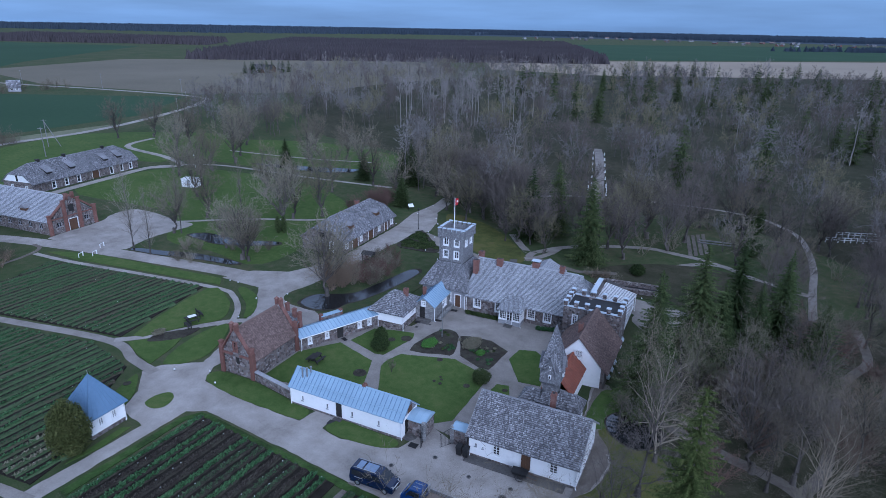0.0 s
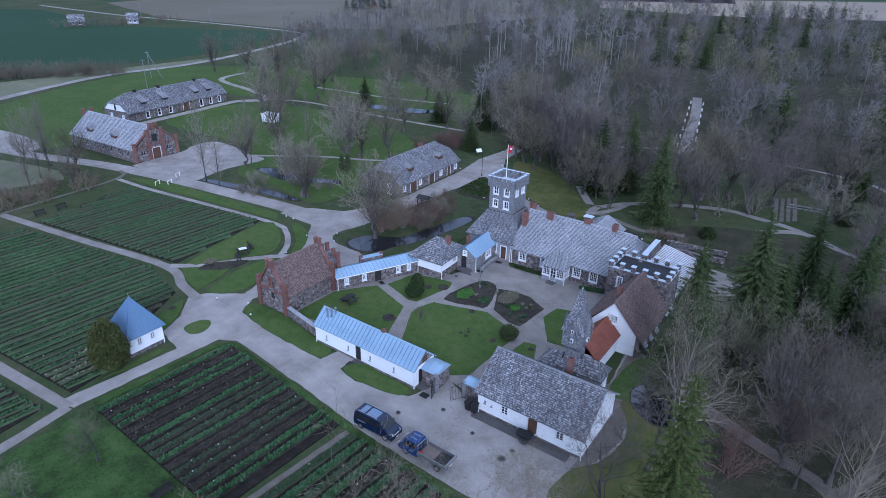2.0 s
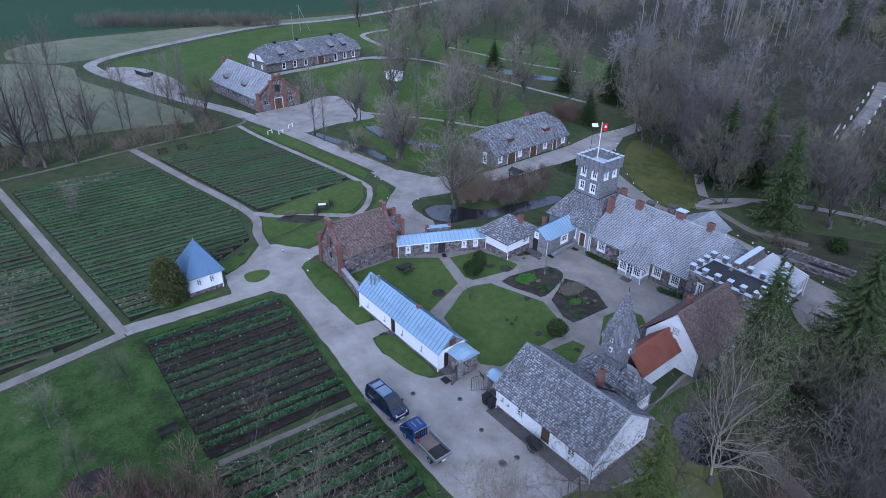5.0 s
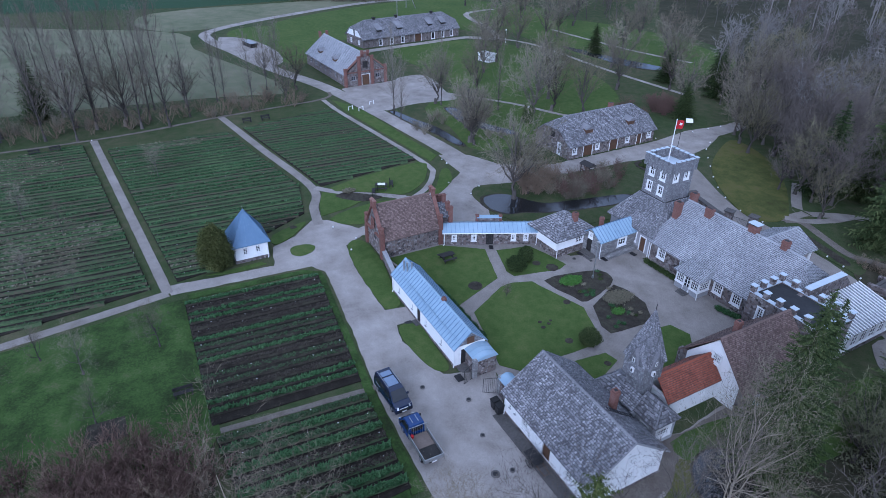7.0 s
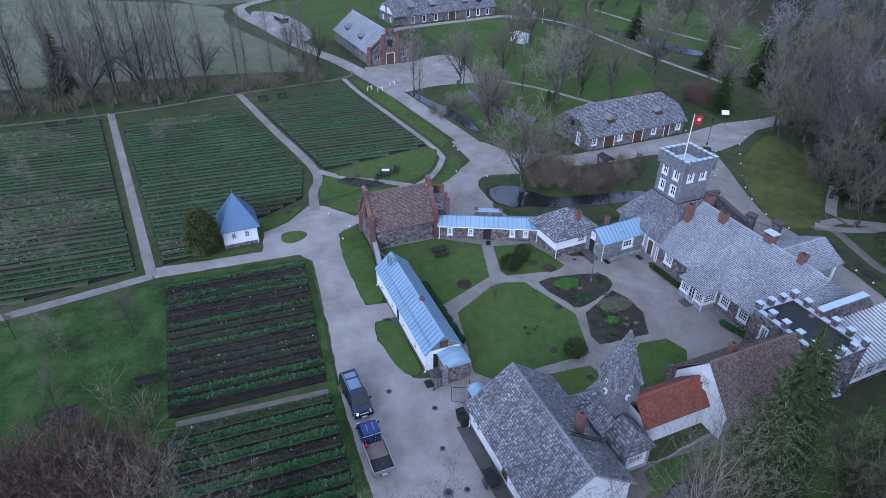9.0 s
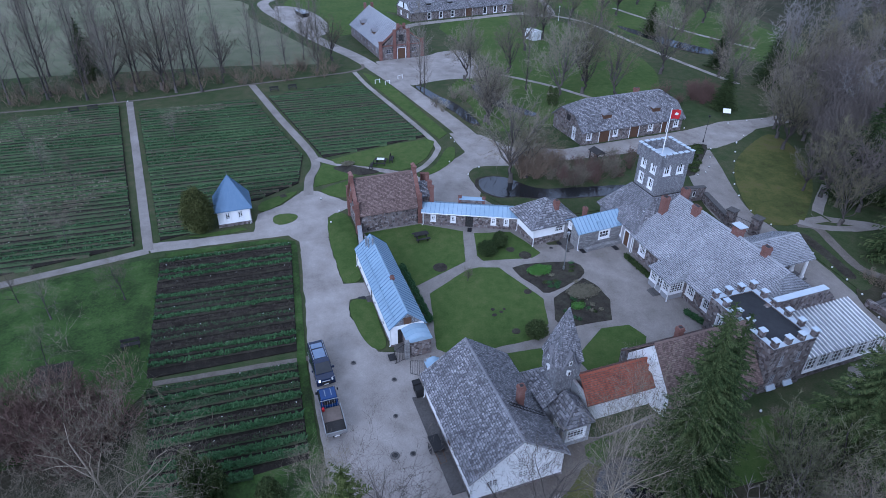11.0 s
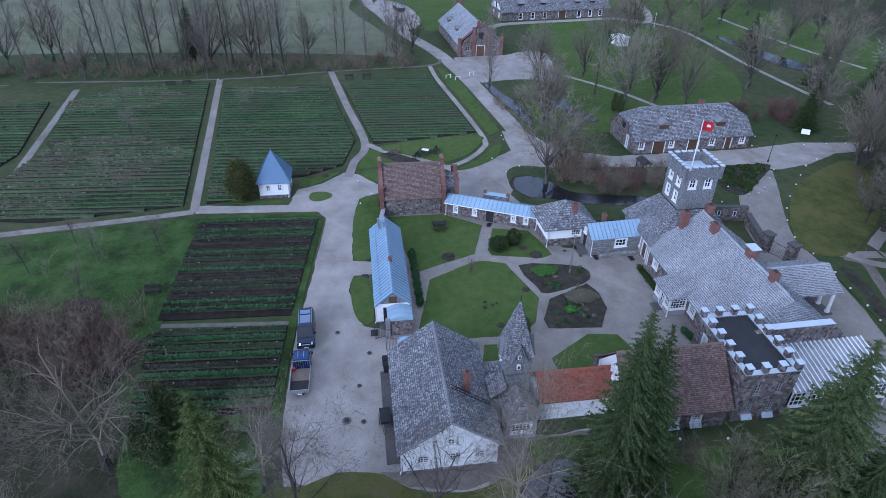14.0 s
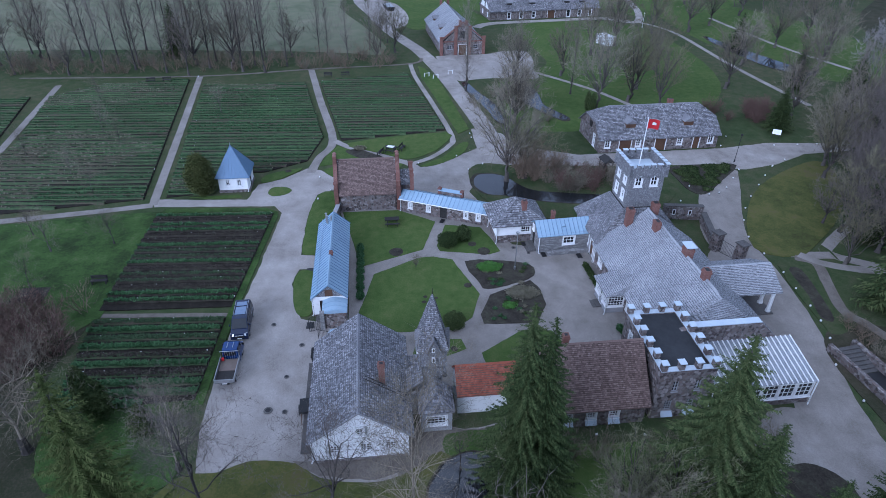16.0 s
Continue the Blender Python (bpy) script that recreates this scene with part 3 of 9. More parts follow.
def doored(parent, o, u, w, s0, s1, z0, z1, material=None, casing=0.13, boards=4):
    """A plank door with its casing and handle."""
    sh = Shape()
    if casing:
        for a, b, c, d in ((s0 - casing, s0, z0, z1 + casing), (s1, s1 + casing, z0, z1 + casing), (s0, s1, z1, z1 + casing)):
            sh.oriented(o, u, w, a, b, c, d, -0.05, 0.035)
        rim = part("door_casing", sh, WHITE, parent)
    leaf = Shape()
    for i in range(boards):
        a = s0 + (s1 - s0) * i / boards
        leaf.oriented(o, u, w, a + 0.006, a + (s1 - s0) / boards - 0.006, z0, z1, -0.14, -0.07 + 0.008 * (i % 2))
    door = part("door", leaf, material or TIMBER, parent)
    part("door_handle", Shape().oriented(o, u, w, s1 - 0.16, s1 - 0.08, z0 + 1.0, z0 + 1.06, -0.07, -0.02), IRON, door)
    return door


def walled(parent, o, u, w, length, z0, z1, material, openings=(), thick=0.4, name="wall"):
    """A straight wall with real openings (s0, s1, z0, z1)."""
    sh = Shape()
    cuts = sorted({0.0, length, *[s for op in openings for s in op[:2]]})
    for a, b in zip(cuts, cuts[1:]):
        m = (a + b) / 2
        level = z0
        for op in sorted((op for op in openings if op[0] < m < op[1]), key=lambda q: q[2]):
            if op[2] > level + 1e-4:
                sh.oriented(o, u, w, a, b, level, op[2], -thick, 0)
            level = op[3]
        if level < z1 - 1e-4:
            sh.oriented(o, u, w, a, b, level, z1, -thick, 0)
    return part(name, sh, material, parent)


def facade(parent, a, b, z0, z1, material, holes=(), thick=0.35, gable=None):
    """A wall from a to b (outside on the right hand), with windows and doors given as
    (kind, middle, width, foot, height, cols, rows), and a pointed gable on top if wanted."""
    d = Vector((b[0] - a[0], b[1] - a[1]))
    length = d.length
    u = d / length
    w = Vector((u.y, -u.x))
    o = (a[0], a[1], 0)
    cuts = [(m - wd / 2, m + wd / 2, f, f + h) for _, m, wd, f, h, *_ in holes]
    wall = walled(parent, o, u, w, length, z0, z1, material, [c for c in cuts if c[3] <= z1 + 0.01], thick)
    if gable:
        peak, top = gable
        tri = [(0, z1), (length, z1), (peak, top)]
        def at(s, z, k):
            return (a[0] + u.x * s + w.x * k, a[1] + u.y * s + w.y * k, z)
        part("gable", Shape().prism([at(s, z, -thick) for s, z in tri], [at(s, z, 0) for s, z in tri]), material, parent)
    for kind, m, wd, f, h, *more in holes:
        s0, s1 = m - wd / 2, m + wd / 2
        proud = 0.16 if f + h > z1 + 0.01 else 0.0
        oo = (o[0] + w.x * proud, o[1] + w.y * proud, 0) if proud else o
        if kind == "door":
            doored(parent, oo, u, w, s0, s1, f, f + h, more[0] if more else None)
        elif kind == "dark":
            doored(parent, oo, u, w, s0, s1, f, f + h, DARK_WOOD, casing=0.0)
        else:
            framed(parent, oo, u, w, s0, s1, f, f + h, *(more or (2, 3)), casing=0.0 if kind == "slit" else 0.13, frame_mat=GREY_WALL if kind == "slit" else None)
    return wall


def gabled_roof(parent, x0, x1, y0, y1, eave, ridge, material, over=0.3, ends=0.25, mid=None, covering="shingles", course=0.2, wide=0.15, kind=slope, **more):
    """Two slopes with the ridge along x, and the boards of the ridge."""
    m = (y0 + y1) / 2 if mid is None else mid
    fall0, fall1 = (ridge - eave) / (m - y0), (ridge - eave) / (y1 - m)
    a, b = x0 - ends, x1 + ends
    kw = dict(course=course, wide=wide, covering=covering, **more) if kind is slope else more
    kind(parent, (a, y0 - over, eave - over * fall0), (b, y0 - over, eave - over * fall0), (b, m, ridge), (a, m, ridge), material, **kw)
    kind(parent, (b, y1 + over, eave - over * fall1), (a, y1 + over, eave - over * fall1), (a, m, ridge), (b, m, ridge), material, **kw)
    cap = Shape()
    cap.prism([(a, m - 0.13, ridge - 0.05), (a, m, ridge + 0.06), (a, m + 0.13, ridge - 0.05)], [(b, m - 0.13, ridge - 0.05), (b, m, ridge + 0.06), (b, m + 0.13, ridge - 0.05)])
    part("ridge_cap", cap, material, parent)


def hipped_roof(parent, x0, x1, y0, y1, eave, ridge, xa, xb, material, course=0.28, wide=0.2, ym=None, kind=slope, **more):
    """A hipped roof over a rectangle, its ridge from xa to xb."""
    m = (y0 + y1) / 2 if ym is None else ym
    A, B, C, D = (x0, y0, eave), (x1, y0, eave), (x1, y1, eave), (x0, y1, eave)
    p, q = (xa, m, ridge), (xb, m, ridge)
    kw = dict(course=course, wide=wide) if kind is slope else more
    kind(parent, A, B, q, p, material, **kw)
    kind(parent, B, C, q, q, material, **kw)
    kind(parent, C, D, p, q, material, **kw)
    kind(parent, D, A, p, p, material, **kw)
    for a, b in ((A, p), (D, p), (B, q), (C, q)):
        part("hip_cap", Shape().tube([a, b], [0.07, 0.07], 5), material, parent)


def chimney(parent, x, y, z0, z1, wx=0.6, wy=0.6, cap=None, material=None):
    """A brick stack in courses, with a corbelled head and flues."""
    sh = Shape()
    steps = [(z0, 0), (z1 - 0.34, 0), (z1 - 0.33, 0.05), (z1 - 0.18, 0.05), (z1 - 0.17, 0.01), (z1 - 0.01, 0.01), (z1, 0.0)]
    for z, g in steps:
        sh.v += [(x - wx / 2 - g, y - wy / 2 - g, z), (x + wx / 2 + g, y - wy / 2 - g, z), (x + wx / 2 + g, y + wy / 2 + g, z), (x - wx / 2 - g, y + wy / 2 + g, z)]
    for i in range(len(steps) - 1):
        sh.f += [(4 * i + k, 4 * i + (k + 1) % 4, 4 * i + 4 + (k + 1) % 4, 4 * i + 4 + k) for k in range(4)]
    sh.f += [(3, 2, 1, 0), tuple(4 * (len(steps) - 1) + k for k in range(4))]
    stack = part("chimney", sh, material or BRICK, parent)
    part("flue", Shape().box(x - wx / 2 + 0.12, y - wy / 2 + 0.12, z1, x + wx / 2 - 0.12, y + wy / 2 - 0.12, z1 + 0.02), IRON, stack)
    if cap:
        part("chimney_cap", Shape().box(x - wx / 2 - 0.15, y - wy / 2 - 0.15, z1 + 0.22, x + wx / 2 + 0.15, y + wy / 2 + 0.15, z1 + 0.27), cap, stack)
        for sx in (-1, 1):
            part("cap_leg", Shape().box(x + sx * wx * 0.4 - 0.03, y - 0.2, z1, x + sx * wx * 0.4 + 0.03, y + 0.2, z1 + 0.22), STEEL, stack)
    return stack


def pipe(parent, x, y, z0, z1):
    part("downpipe", Shape().tube([(x, y, z1), (x, y, z0 + 0.15), (x + 0.12, y - 0.12, z0)], [0.055] * 3, 6), WHITE, parent)


def solid_walls(parent, x0, x1, y0, y1, z0, z1, material, south=(), east=(), north=(), west=(), thick=0.35, gable=None):
    """Four walls; south faces -y. gable: the ridge's height, with its gables on the x ends."""
    g = ((y1 - y0) / 2, gable) if gable else None
    facade(parent, (x0, y0), (x1, y0), z0, z1, material, south, thick)
    facade(parent, (x1, y0 + thick), (x1, y1 - thick), z0, z1, material, [(k, m - thick, *r) for k, m, *r in east], thick)
    facade(parent, (x1, y1), (x0, y1), z0, z1, material, north, thick)
    facade(parent, (x0, y1 - thick), (x0, y0 + thick), z0, z1, material, [(k, m - thick, *r) for k, m, *r in west], thick)
    if gable:
        m = (y0 + y1) / 2
        for x, s in ((x1, 1), (x0, -1)):
            part("gable", Shape().prism([(x, y0, z1), (x, y1, z1), (x, m, gable)], [(x - s * thick, y0, z1), (x - s * thick, y1, z1), (x - s * thick, m, gable)]), material, parent)


# ---- plant tools ----
def limb_lines(rng, height, spread=0.5, trunk=0.22, levels=4, first=0.25, kids=(5, 5, 5, 4), upward=0.35, crook=0.12):
    """The limbs of a bare tree, as pieces (from, to, radius, radius)."""
    out = []

    def grow(p, d, length, r, level):
        steps = 4 if level < 2 else 2
        pts = [p]
        dd = d.copy()
        for i in range(steps):
            dd = dd + rng.normal(0, crook * (0.25 if level == 0 else 1.2), 3) + np.array((0, 0, upward * 0.12 if level else 0.03))
            dd /= np.linalg.norm(dd)
            pts.append(pts[-1] + dd * length / steps)
        for i in range(steps):
            f0, f1 = 1 - 0.72 * i / steps, 1 - 0.72 * (i + 1) / steps
            out.append((*pts[i], *pts[i + 1], r * f0, r * f1))
        if level >= levels:
            return
        n = kids[min(level, len(kids) - 1)]
        n = int(n * rng.uniform(0.75, 1.3) + 0.5)
        for k in range(n):
            s = rng.uniform(first if level == 0 else 0.2, 1.0)
            i = min(int(s * steps), steps - 1)
            q = pts[i] + (pts[i + 1] - pts[i]) * (s * steps - i)
            az = rng.uniform(0, 2 * math.pi)
            tilt = rng.uniform(0.5, 1.1) * (spread + 0.5)
            ax = np.cross(dd, (math.cos(az), math.sin(az), 0.3))
            ax /= np.linalg.norm(ax) + 1e-9
            c = dd * math.cos(tilt) + ax * math.sin(tilt) + np.array((0, 0, upward * 0.5))
            c /= np.linalg.norm(c)
            ln = length * (rng.uniform(0.45, 0.7) if level else rng.uniform(0.35, 0.55) * (1.25 - 0.5 * s))
            grow(q, c, ln, max(r * (1 - 0.72 * s) * 0.6, 0.012), level + 1)

    grow(np.zeros(3), np.array((0.0, 0.0, 1.0)), height * 0.8, trunk, 0)
    return np.array(out)


def crown_lines(rng, height, radius, fork=0.35, clumps=10, branches=7, twigs=8, trunk=0.22, fan=0.3, twig=0.014, low=-0.2, bough=0.09, along=False):
    """A rounded bare crown: limbs run from the fork to clumps, which break into branches and twigs."""
    out = []
    c0 = np.array((0, 0, height * (fork + 1) / 2))
    rad = np.array((radius, radius, height * (1 - fork) / 2))

    def run(p, q, r0, r1, steps, bow, wob=0.012):
        mid = (p + q) / 2 + bow
        last = p
        pts = [p]
        for i in range(1, steps + 1):
            u = i / steps
            w = p * (1 - u) ** 2 + mid * 2 * u * (1 - u) + q * u * u + rng.normal(0, wob * height * (u < 1), 3)
            a, b = (i - 1) / steps, u
            out.append((*last, *w, r0 + (r1 - r0) * a, r0 + (r1 - r0) * b))
            last = w
            pts.append(w)
        return pts

    top = np.array((*rng.normal(0, (0.008 if along else 0.03) * height, 2), height * fork))
    stem = run(np.zeros(3), top, trunk, trunk * 0.72, 4, rng.normal(0, (0.006 if along else 0.02) * height, 3), 0.003 if along else 0.012)
    lead = run(top, c0 + np.array((*rng.normal(0, 0.12 * radius, 2), rad[2] * (0.85 if along else 0.45))), trunk * (0.7 if along else 0.6), trunk * 0.16, 6 if along else 4, np.zeros(3), 0.004 if along else 0.012)
    spine = stem[-2:] + lead[1:]
    for c in range(clumps):
        el = math.asin(rng.uniform(low, 0.98))
        az = 2.39996 * c + rng.uniform(-0.5, 0.5)
        d = np.array((math.cos(az) * math.cos(el), math.sin(az) * math.cos(el), math.sin(el)))
        q = c0 + d * rad * rng.uniform(0.55, 0.85)
        j = min(int((0.2 + 0.6 * max(d[2], 0)) * len(spine) * rng.uniform(0.4, 1.0)), len(spine) - 1)
        if along:
            j = int(np.argmin([abs(w[2] - (q[2] - 0.12 * height)) for w in spine]))
        root = spine[j]
        limb = run(root, q, trunk * rng.uniform(0.24, 0.42), trunk * 0.10, 4, np.array((0, 0, 0.10 * height * rng.uniform(-0.3, 1.2))) + rng.normal(0, 0.03 * height, 3))
        grain = (q - root) / (np.linalg.norm(q - root) + 1e-9)
        rc = fan * radius * rng.uniform(0.8, 1.35) + 0.2
        for b in range(branches):
            s = rng.uniform(1.2, 4.0)
            i = min(int(s), 3)
            p = limb[i] + (limb[i + 1] - limb[i]) * (s - i)
            e = grain * 0.8 + rng.normal(0, 0.75, 3) + np.array((0, 0, 0.25))
            e /= np.linalg.norm(e)
            tip = p + e * rc * rng.uniform(0.8, 1.5)
            pts = run(p, tip, max(trunk * bough, twig * 1.5), twig, 2, rng.normal(0, 0.1 * rc, 3))
            for w in range(twigs):
                u = rng.uniform(0.15, 1.0)
                k = min(int(u * 2), 1)
                o = pts[k] + (pts[k + 1] - pts[k]) * (u * 2 - k)
                f = e * 0.8 + rng.normal(0, 0.6, 3) + np.array((0, 0, 0.2))
                f /= np.linalg.norm(f)
                ln = rc * rng.uniform(0.3, 0.65)
                out.append((*o, *(o + f * ln), twig, twig * 0.4))
    return np.array(out)


def column_lines(rng, height, width, limbs=46, shoots=7, trunk=0.2, twig=0.02, bare=0.1, top=0.35):
    """A slender tree: limbs climb steeply all along the stem, and carry short upright shoots."""
    out = []
    sway = rng.normal(0, 0.012 * height, 2)

    def stem(u):
        return np.array((sway[0] * math.sin(2.5 * u), sway[1] * math.sin(3.1 * u), height * u))

    for i in range(10):
        a, b = i / 10, (i + 1) / 10
        out.append((*stem(a), *stem(b), trunk * (1.02 - a), trunk * (1.02 - b)))
    for k in range(limbs):
        u = bare + (0.97 - bare) * (k + rng.uniform(0, 1)) / limbs
        az = 2.39996 * k + rng.uniform(-0.6, 0.6)
        lean = rng.uniform(0.35, 0.95) * (1.15 - 0.5 * u)
        ln = width * rng.uniform(0.9, 2.1) * (1.0 - (1 - top) * max(u - 0.35, 0) / 0.65)
        d = np.array((math.cos(az) * math.sin(lean), math.sin(az) * math.sin(lean), math.cos(lean)))
        p = stem(u)
        r = max(trunk * 0.30 * (1.05 - u), twig * 1.3)
        pts = [p]
        for i in range(3):
            d = d + rng.normal(0, 0.10, 3) + np.array((0, 0, 0.10))
            d /= np.linalg.norm(d)
            q = pts[-1] + d * ln / 3
            out.append((*pts[-1], *q, r * (1 - 0.3 * i), r * (0.7 - 0.3 * i)))
            pts.append(q)
        for w in range(shoots):
            v = rng.uniform(0.2, 3.0)
            i = min(int(v), 2)
            o = pts[i] + (pts[i + 1] - pts[i]) * (v - i)
            e = d * 0.7 + rng.normal(0, 0.42, 3) + np.array((0, 0, 0.35))
            e /= np.linalg.norm(e)
            out.append((*o, *(o + e * ln * rng.uniform(0.22, 0.5)), twig, twig * 0.4))
    return np.array(out)


def limb_mesh(seg, thin=0.035, wide=1.0, rng=None):
    """Three-sided limbs where they are thick; slivers for the twigs."""
    rng = rng or np.random.default_rng(1)
    a, b, ra, rb = seg[:, :3], seg[:, 3:6], seg[:, 6:7], seg[:, 7:8]
    d = b - a
    d /= np.linalg.norm(d, axis=1, keepdims=True) + 1e-9
    ref = rng.normal(0, 1, d.shape)
    e = np.cross(d, ref)
    e /= np.linalg.norm(e, axis=1, keepdims=True) + 1e-9
    g = np.cross(d, e)
    thick = (ra[:, 0] > thin)
    V, T, k = [], [], 0
    A, B, R0, R1, E, G2 = a[thick], b[thick], ra[thick], rb[thick], e[thick], g[thick]
    n = len(A)
    ring = lambda c, r: [c + (E * math.cos(t) + G2 * math.sin(t)) * r for t in (0, 2.0944, 4.18879)]
    V += ring(A, R0) + ring(B, R1)
    i = np.arange(n)
    for s in range(3):
        t = (s + 1) % 3
        T += [np.stack([s * n + i, t * n + i, (3 + t) * n + i], 1), np.stack([s * n + i, (3 + t) * n + i, (3 + s) * n + i], 1)]
    k = 6 * n
    A, B, R0, E = a[~thick], b[~thick], ra[~thick] * wide, e[~thick]
    m = len(A)
    V += [A - E * R0, A + E * R0, B + E * R0 * 0.3]
    i = np.arange(m)
    T += [np.stack([k + i, k + m + i, k + 2 * m + i], 1)]
    return np.concatenate(V), np.concatenate(T)


def spruce_mesh(rng, height, radius, whorls=26, arms=9, skirt=0.05, droop=0.35, frond=7, fine=1.0, power=0.8):
    """The needles of a spruce: arms that droop and lift at the tip, each with sprays to both sides."""
    V, T = [], []

    def tri(p, q, r):
        k = len(V)
        V.extend((p, q, r))
        T.append((k, k + 1, k + 2))

    up = np.array((0, 0, 1.0))
    for i in range(whorls):
        f = i / whorls
        z = height * (skirt + (1 - skirt) * f)
        L = radius * (1 - f) ** power * rng.uniform(0.82, 1.12) + 0.15
        n = max(4, int(arms * (1 - 0.5 * f)))
        for k in range(n):
            az = 2 * math.pi * (k + rng.uniform(-0.4, 0.4)) / n + i * 0.9
            ln = L * rng.uniform(0.6, 1.18)
            out = np.array((math.cos(az), math.sin(az), 0))
            side = np.array((-out[1], out[0], 0))
            zz = z + rng.uniform(-0.6, 0.6) * height / whorls
            m = max(3, int(frond * (ln / radius) + 2.5))
            dr = droop * rng.uniform(0.7, 1.4) * (1.1 - 0.9 * f)
            for j in range(m):
                s = (j + rng.uniform(0.4, 0.9)) / m
                p = np.array((0, 0, zz)) + out * ln * s + up * (-dr * ln * (1.5 * s - 0.75 * s * s))
                w = fine * ((0.20 + 0.16 * rng.random()) * min(ln, 2.2) * (1.2 - 0.75 * s) + 0.10)
                for sg in (-1, 1):
                    tip = p + side * sg * w * rng.uniform(0.7, 1.3) + out * w * rng.uniform(0.4, 1.0) - up * w * rng.uniform(0.1, 0.7)
                    tri(p - out * w * 0.28, p + out * w * 0.30, tip)
                if rng.random() < 0.75:
                    tri(p - side * 0.10 - out * 0.05, p + side * 0.10, p + out * w * 0.3 - up * w * rng.uniform(0.5, 1.2))
    top = up * height
    for az in (0, 2.1, 4.2):
        tri(top, top + np.array((math.cos(az) * 0.16, math.sin(az) * 0.16, -0.9)), top + np.array((math.cos(az + 1) * 0.16, math.sin(az + 1) * 0.16, -0.9)))
    return np.array(V), np.array(T)


def leaf_cloud(rng, n, radii, size, lift=0.0, hollow=0.55, egg=0.0):
    """Small leaves spread through the shell of an uneven mound."""
    d = rng.normal(0, 1, (n, 3))
    d /= np.linalg.norm(d, axis=1, keepdims=True)
    lump = np.array([noise.noise((q[0] * 2.2 + n, q[1] * 2.2, q[2] * 2.2)) for q in d])[:, None]
    rad = rng.uniform(hollow, 1.0, (n, 1)) * (1 + 0.22 * lump)
    p = d * rad
    p[:, :2] *= (1 - egg * p[:, 2:3])
    p = p * np.array(radii) + np.array((0, 0, radii[2] * (1 - lift)))
    p = p[p[:, 2] > 0.02]
    n = len(p)
    a, b = rng.normal(0, 1, (n, 3)) * size, rng.normal(0, 1, (n, 3)) * size
    V = np.concatenate([p, p + a, p + b])
    i = np.arange(n)
    return V, np.stack([i, n + i, 2 * n + i], 1)


def gathered(pieces):
    """Joins pairs of arrays."""
    V, T, k = [], [], 0
    for v, t in pieces:
        V.append(v)
        T.append(t + k)
        k += len(v)
    return np.concatenate(V), np.concatenate(T)


def placed_at(mesh, x, y, s=1.0, turn=0.0, z=0.0, sz=None):
    v, t = mesh
    c, d = math.cos(turn) * s, math.sin(turn) * s
    w = np.empty_like(v)
    w[:, 0], w[:, 1], w[:, 2] = v[:, 0] * c - v[:, 1] * d + x, v[:, 0] * d + v[:, 1] * c + y, v[:, 2] * (sz or s) + z
    return w, t


# ---- ground ----
ground = tagged(new("ground", bpy.data.meshes.new("ground")), "rough green and brown park grass reaching the horizon", "ground", kind="structure")
rim = [-4500, -2400, -1200, -600, -300, -150, -75, 0, 75, 150, 300, 600, 1200, 2400, 4500]
gv = [(x - 40, y + 60, 0.0) for y in rim for x in rim]
gn = len(rim)
ground.data.from_pydata(gv, [], [(j * gn + i, j * gn + i + 1, (j + 1) * gn + i + 1, (j + 1) * gn + i) for j in range(gn - 1) for i in range(gn - 1)])
ground.data.materials.append(GRASS)

# far land
sheet("field_green", [(-236, 40), (-250, 175), (-292, 232), (-380, 180), (-520, 190), (-700, 60), (-420, -120), (-250, -60)], FIELD_GREEN, "green winter crop field beyond the road", "field")
sheet("field_stubble", [(-300, 245), (-420, 225), (-560, 255), (-620, 420), (-420, 640), (-300, 560), (-240, 440), (-250, 300)], FIELD_BROWN, "wide brown ploughed field before the woods", "field")
sheet("field_far", [(-640, 330), (-560, 260), (-900, 330), (-1300, 520), (-900, 640)], FIELD_GREEN, "far green crop field", "field")
sheet("field_pale", [(-260, 560), (-110, 560), (60, 640), (420, 900), (300, 1300), (-200, 820), (-330, 690)], FIELD_PALE, "pale stubble field behind the woods", "field")
sheet("field_north", [(-380, 780), (-200, 850), (300, 1350), (200, 2200), (-500, 1500)], FIELD_GREEN, "green and brown fields in the distance", "field")
sheet("far_plain", [(-4400, 300), (-3000, 1200), (-1500, 2200), (-200, 2500), (900, 2500), (2400, 1400), (4400, 1400), (4400, 4400), (-4400, 4400)], HAZE_WOOD, "far wooded plain tinted with haze, reaching the horizon", "plain")
sheet("meadow", [(-112, -60), (-111, 30), (-122, 48), (-140, 45), (-170, 34), (-192, 32), (-210, 0), (-230, -60)], DRY, "pale dry meadow behind the tree row", "meadow", smooth=3)
sheet("meadow_west", [(-197, 45), (-206, 62), (-224, 101), (-227, 134), (-236, 150), (-233, 40), (-215, 20), (-196, 28)], DRY, "dry roadside meadow", "meadow", smooth=3)
sheet("park_lawn", [(-75, 72), (-88, 72), (-100, 72), (-112, 84), (-125, 84), (-150, 84), (-152, 112), (-128, 120), (-100, 118), (-80, 105), (-76, 90)], LAWN, "green park lawn among the ponds", "lawn", smooth=4)
sheet("park_lawn", [(-145, 60), (-152, 76), (-162, 74), (-192, 62), (-190, 46), (-168, 46), (-146, 54)], LAWN, "green lawn inside the road's bend", "lawn", smooth=4)
sheet("park_lawn", [(-165, 76), (-169, 110), (-160, 120), (-180, 160), (-222, 135), (-219, 100), (-202, 66), (-190, 60)], LAWN, "green lawn behind the long barn", "lawn", smooth=4)
sheet("park_lawn", [(-170, 128), (-128, 128), (-102, 140), (-98, 160), (-140, 168), (-176, 150)], LAWN, "green clearing among the trees", "lawn", smooth=4)
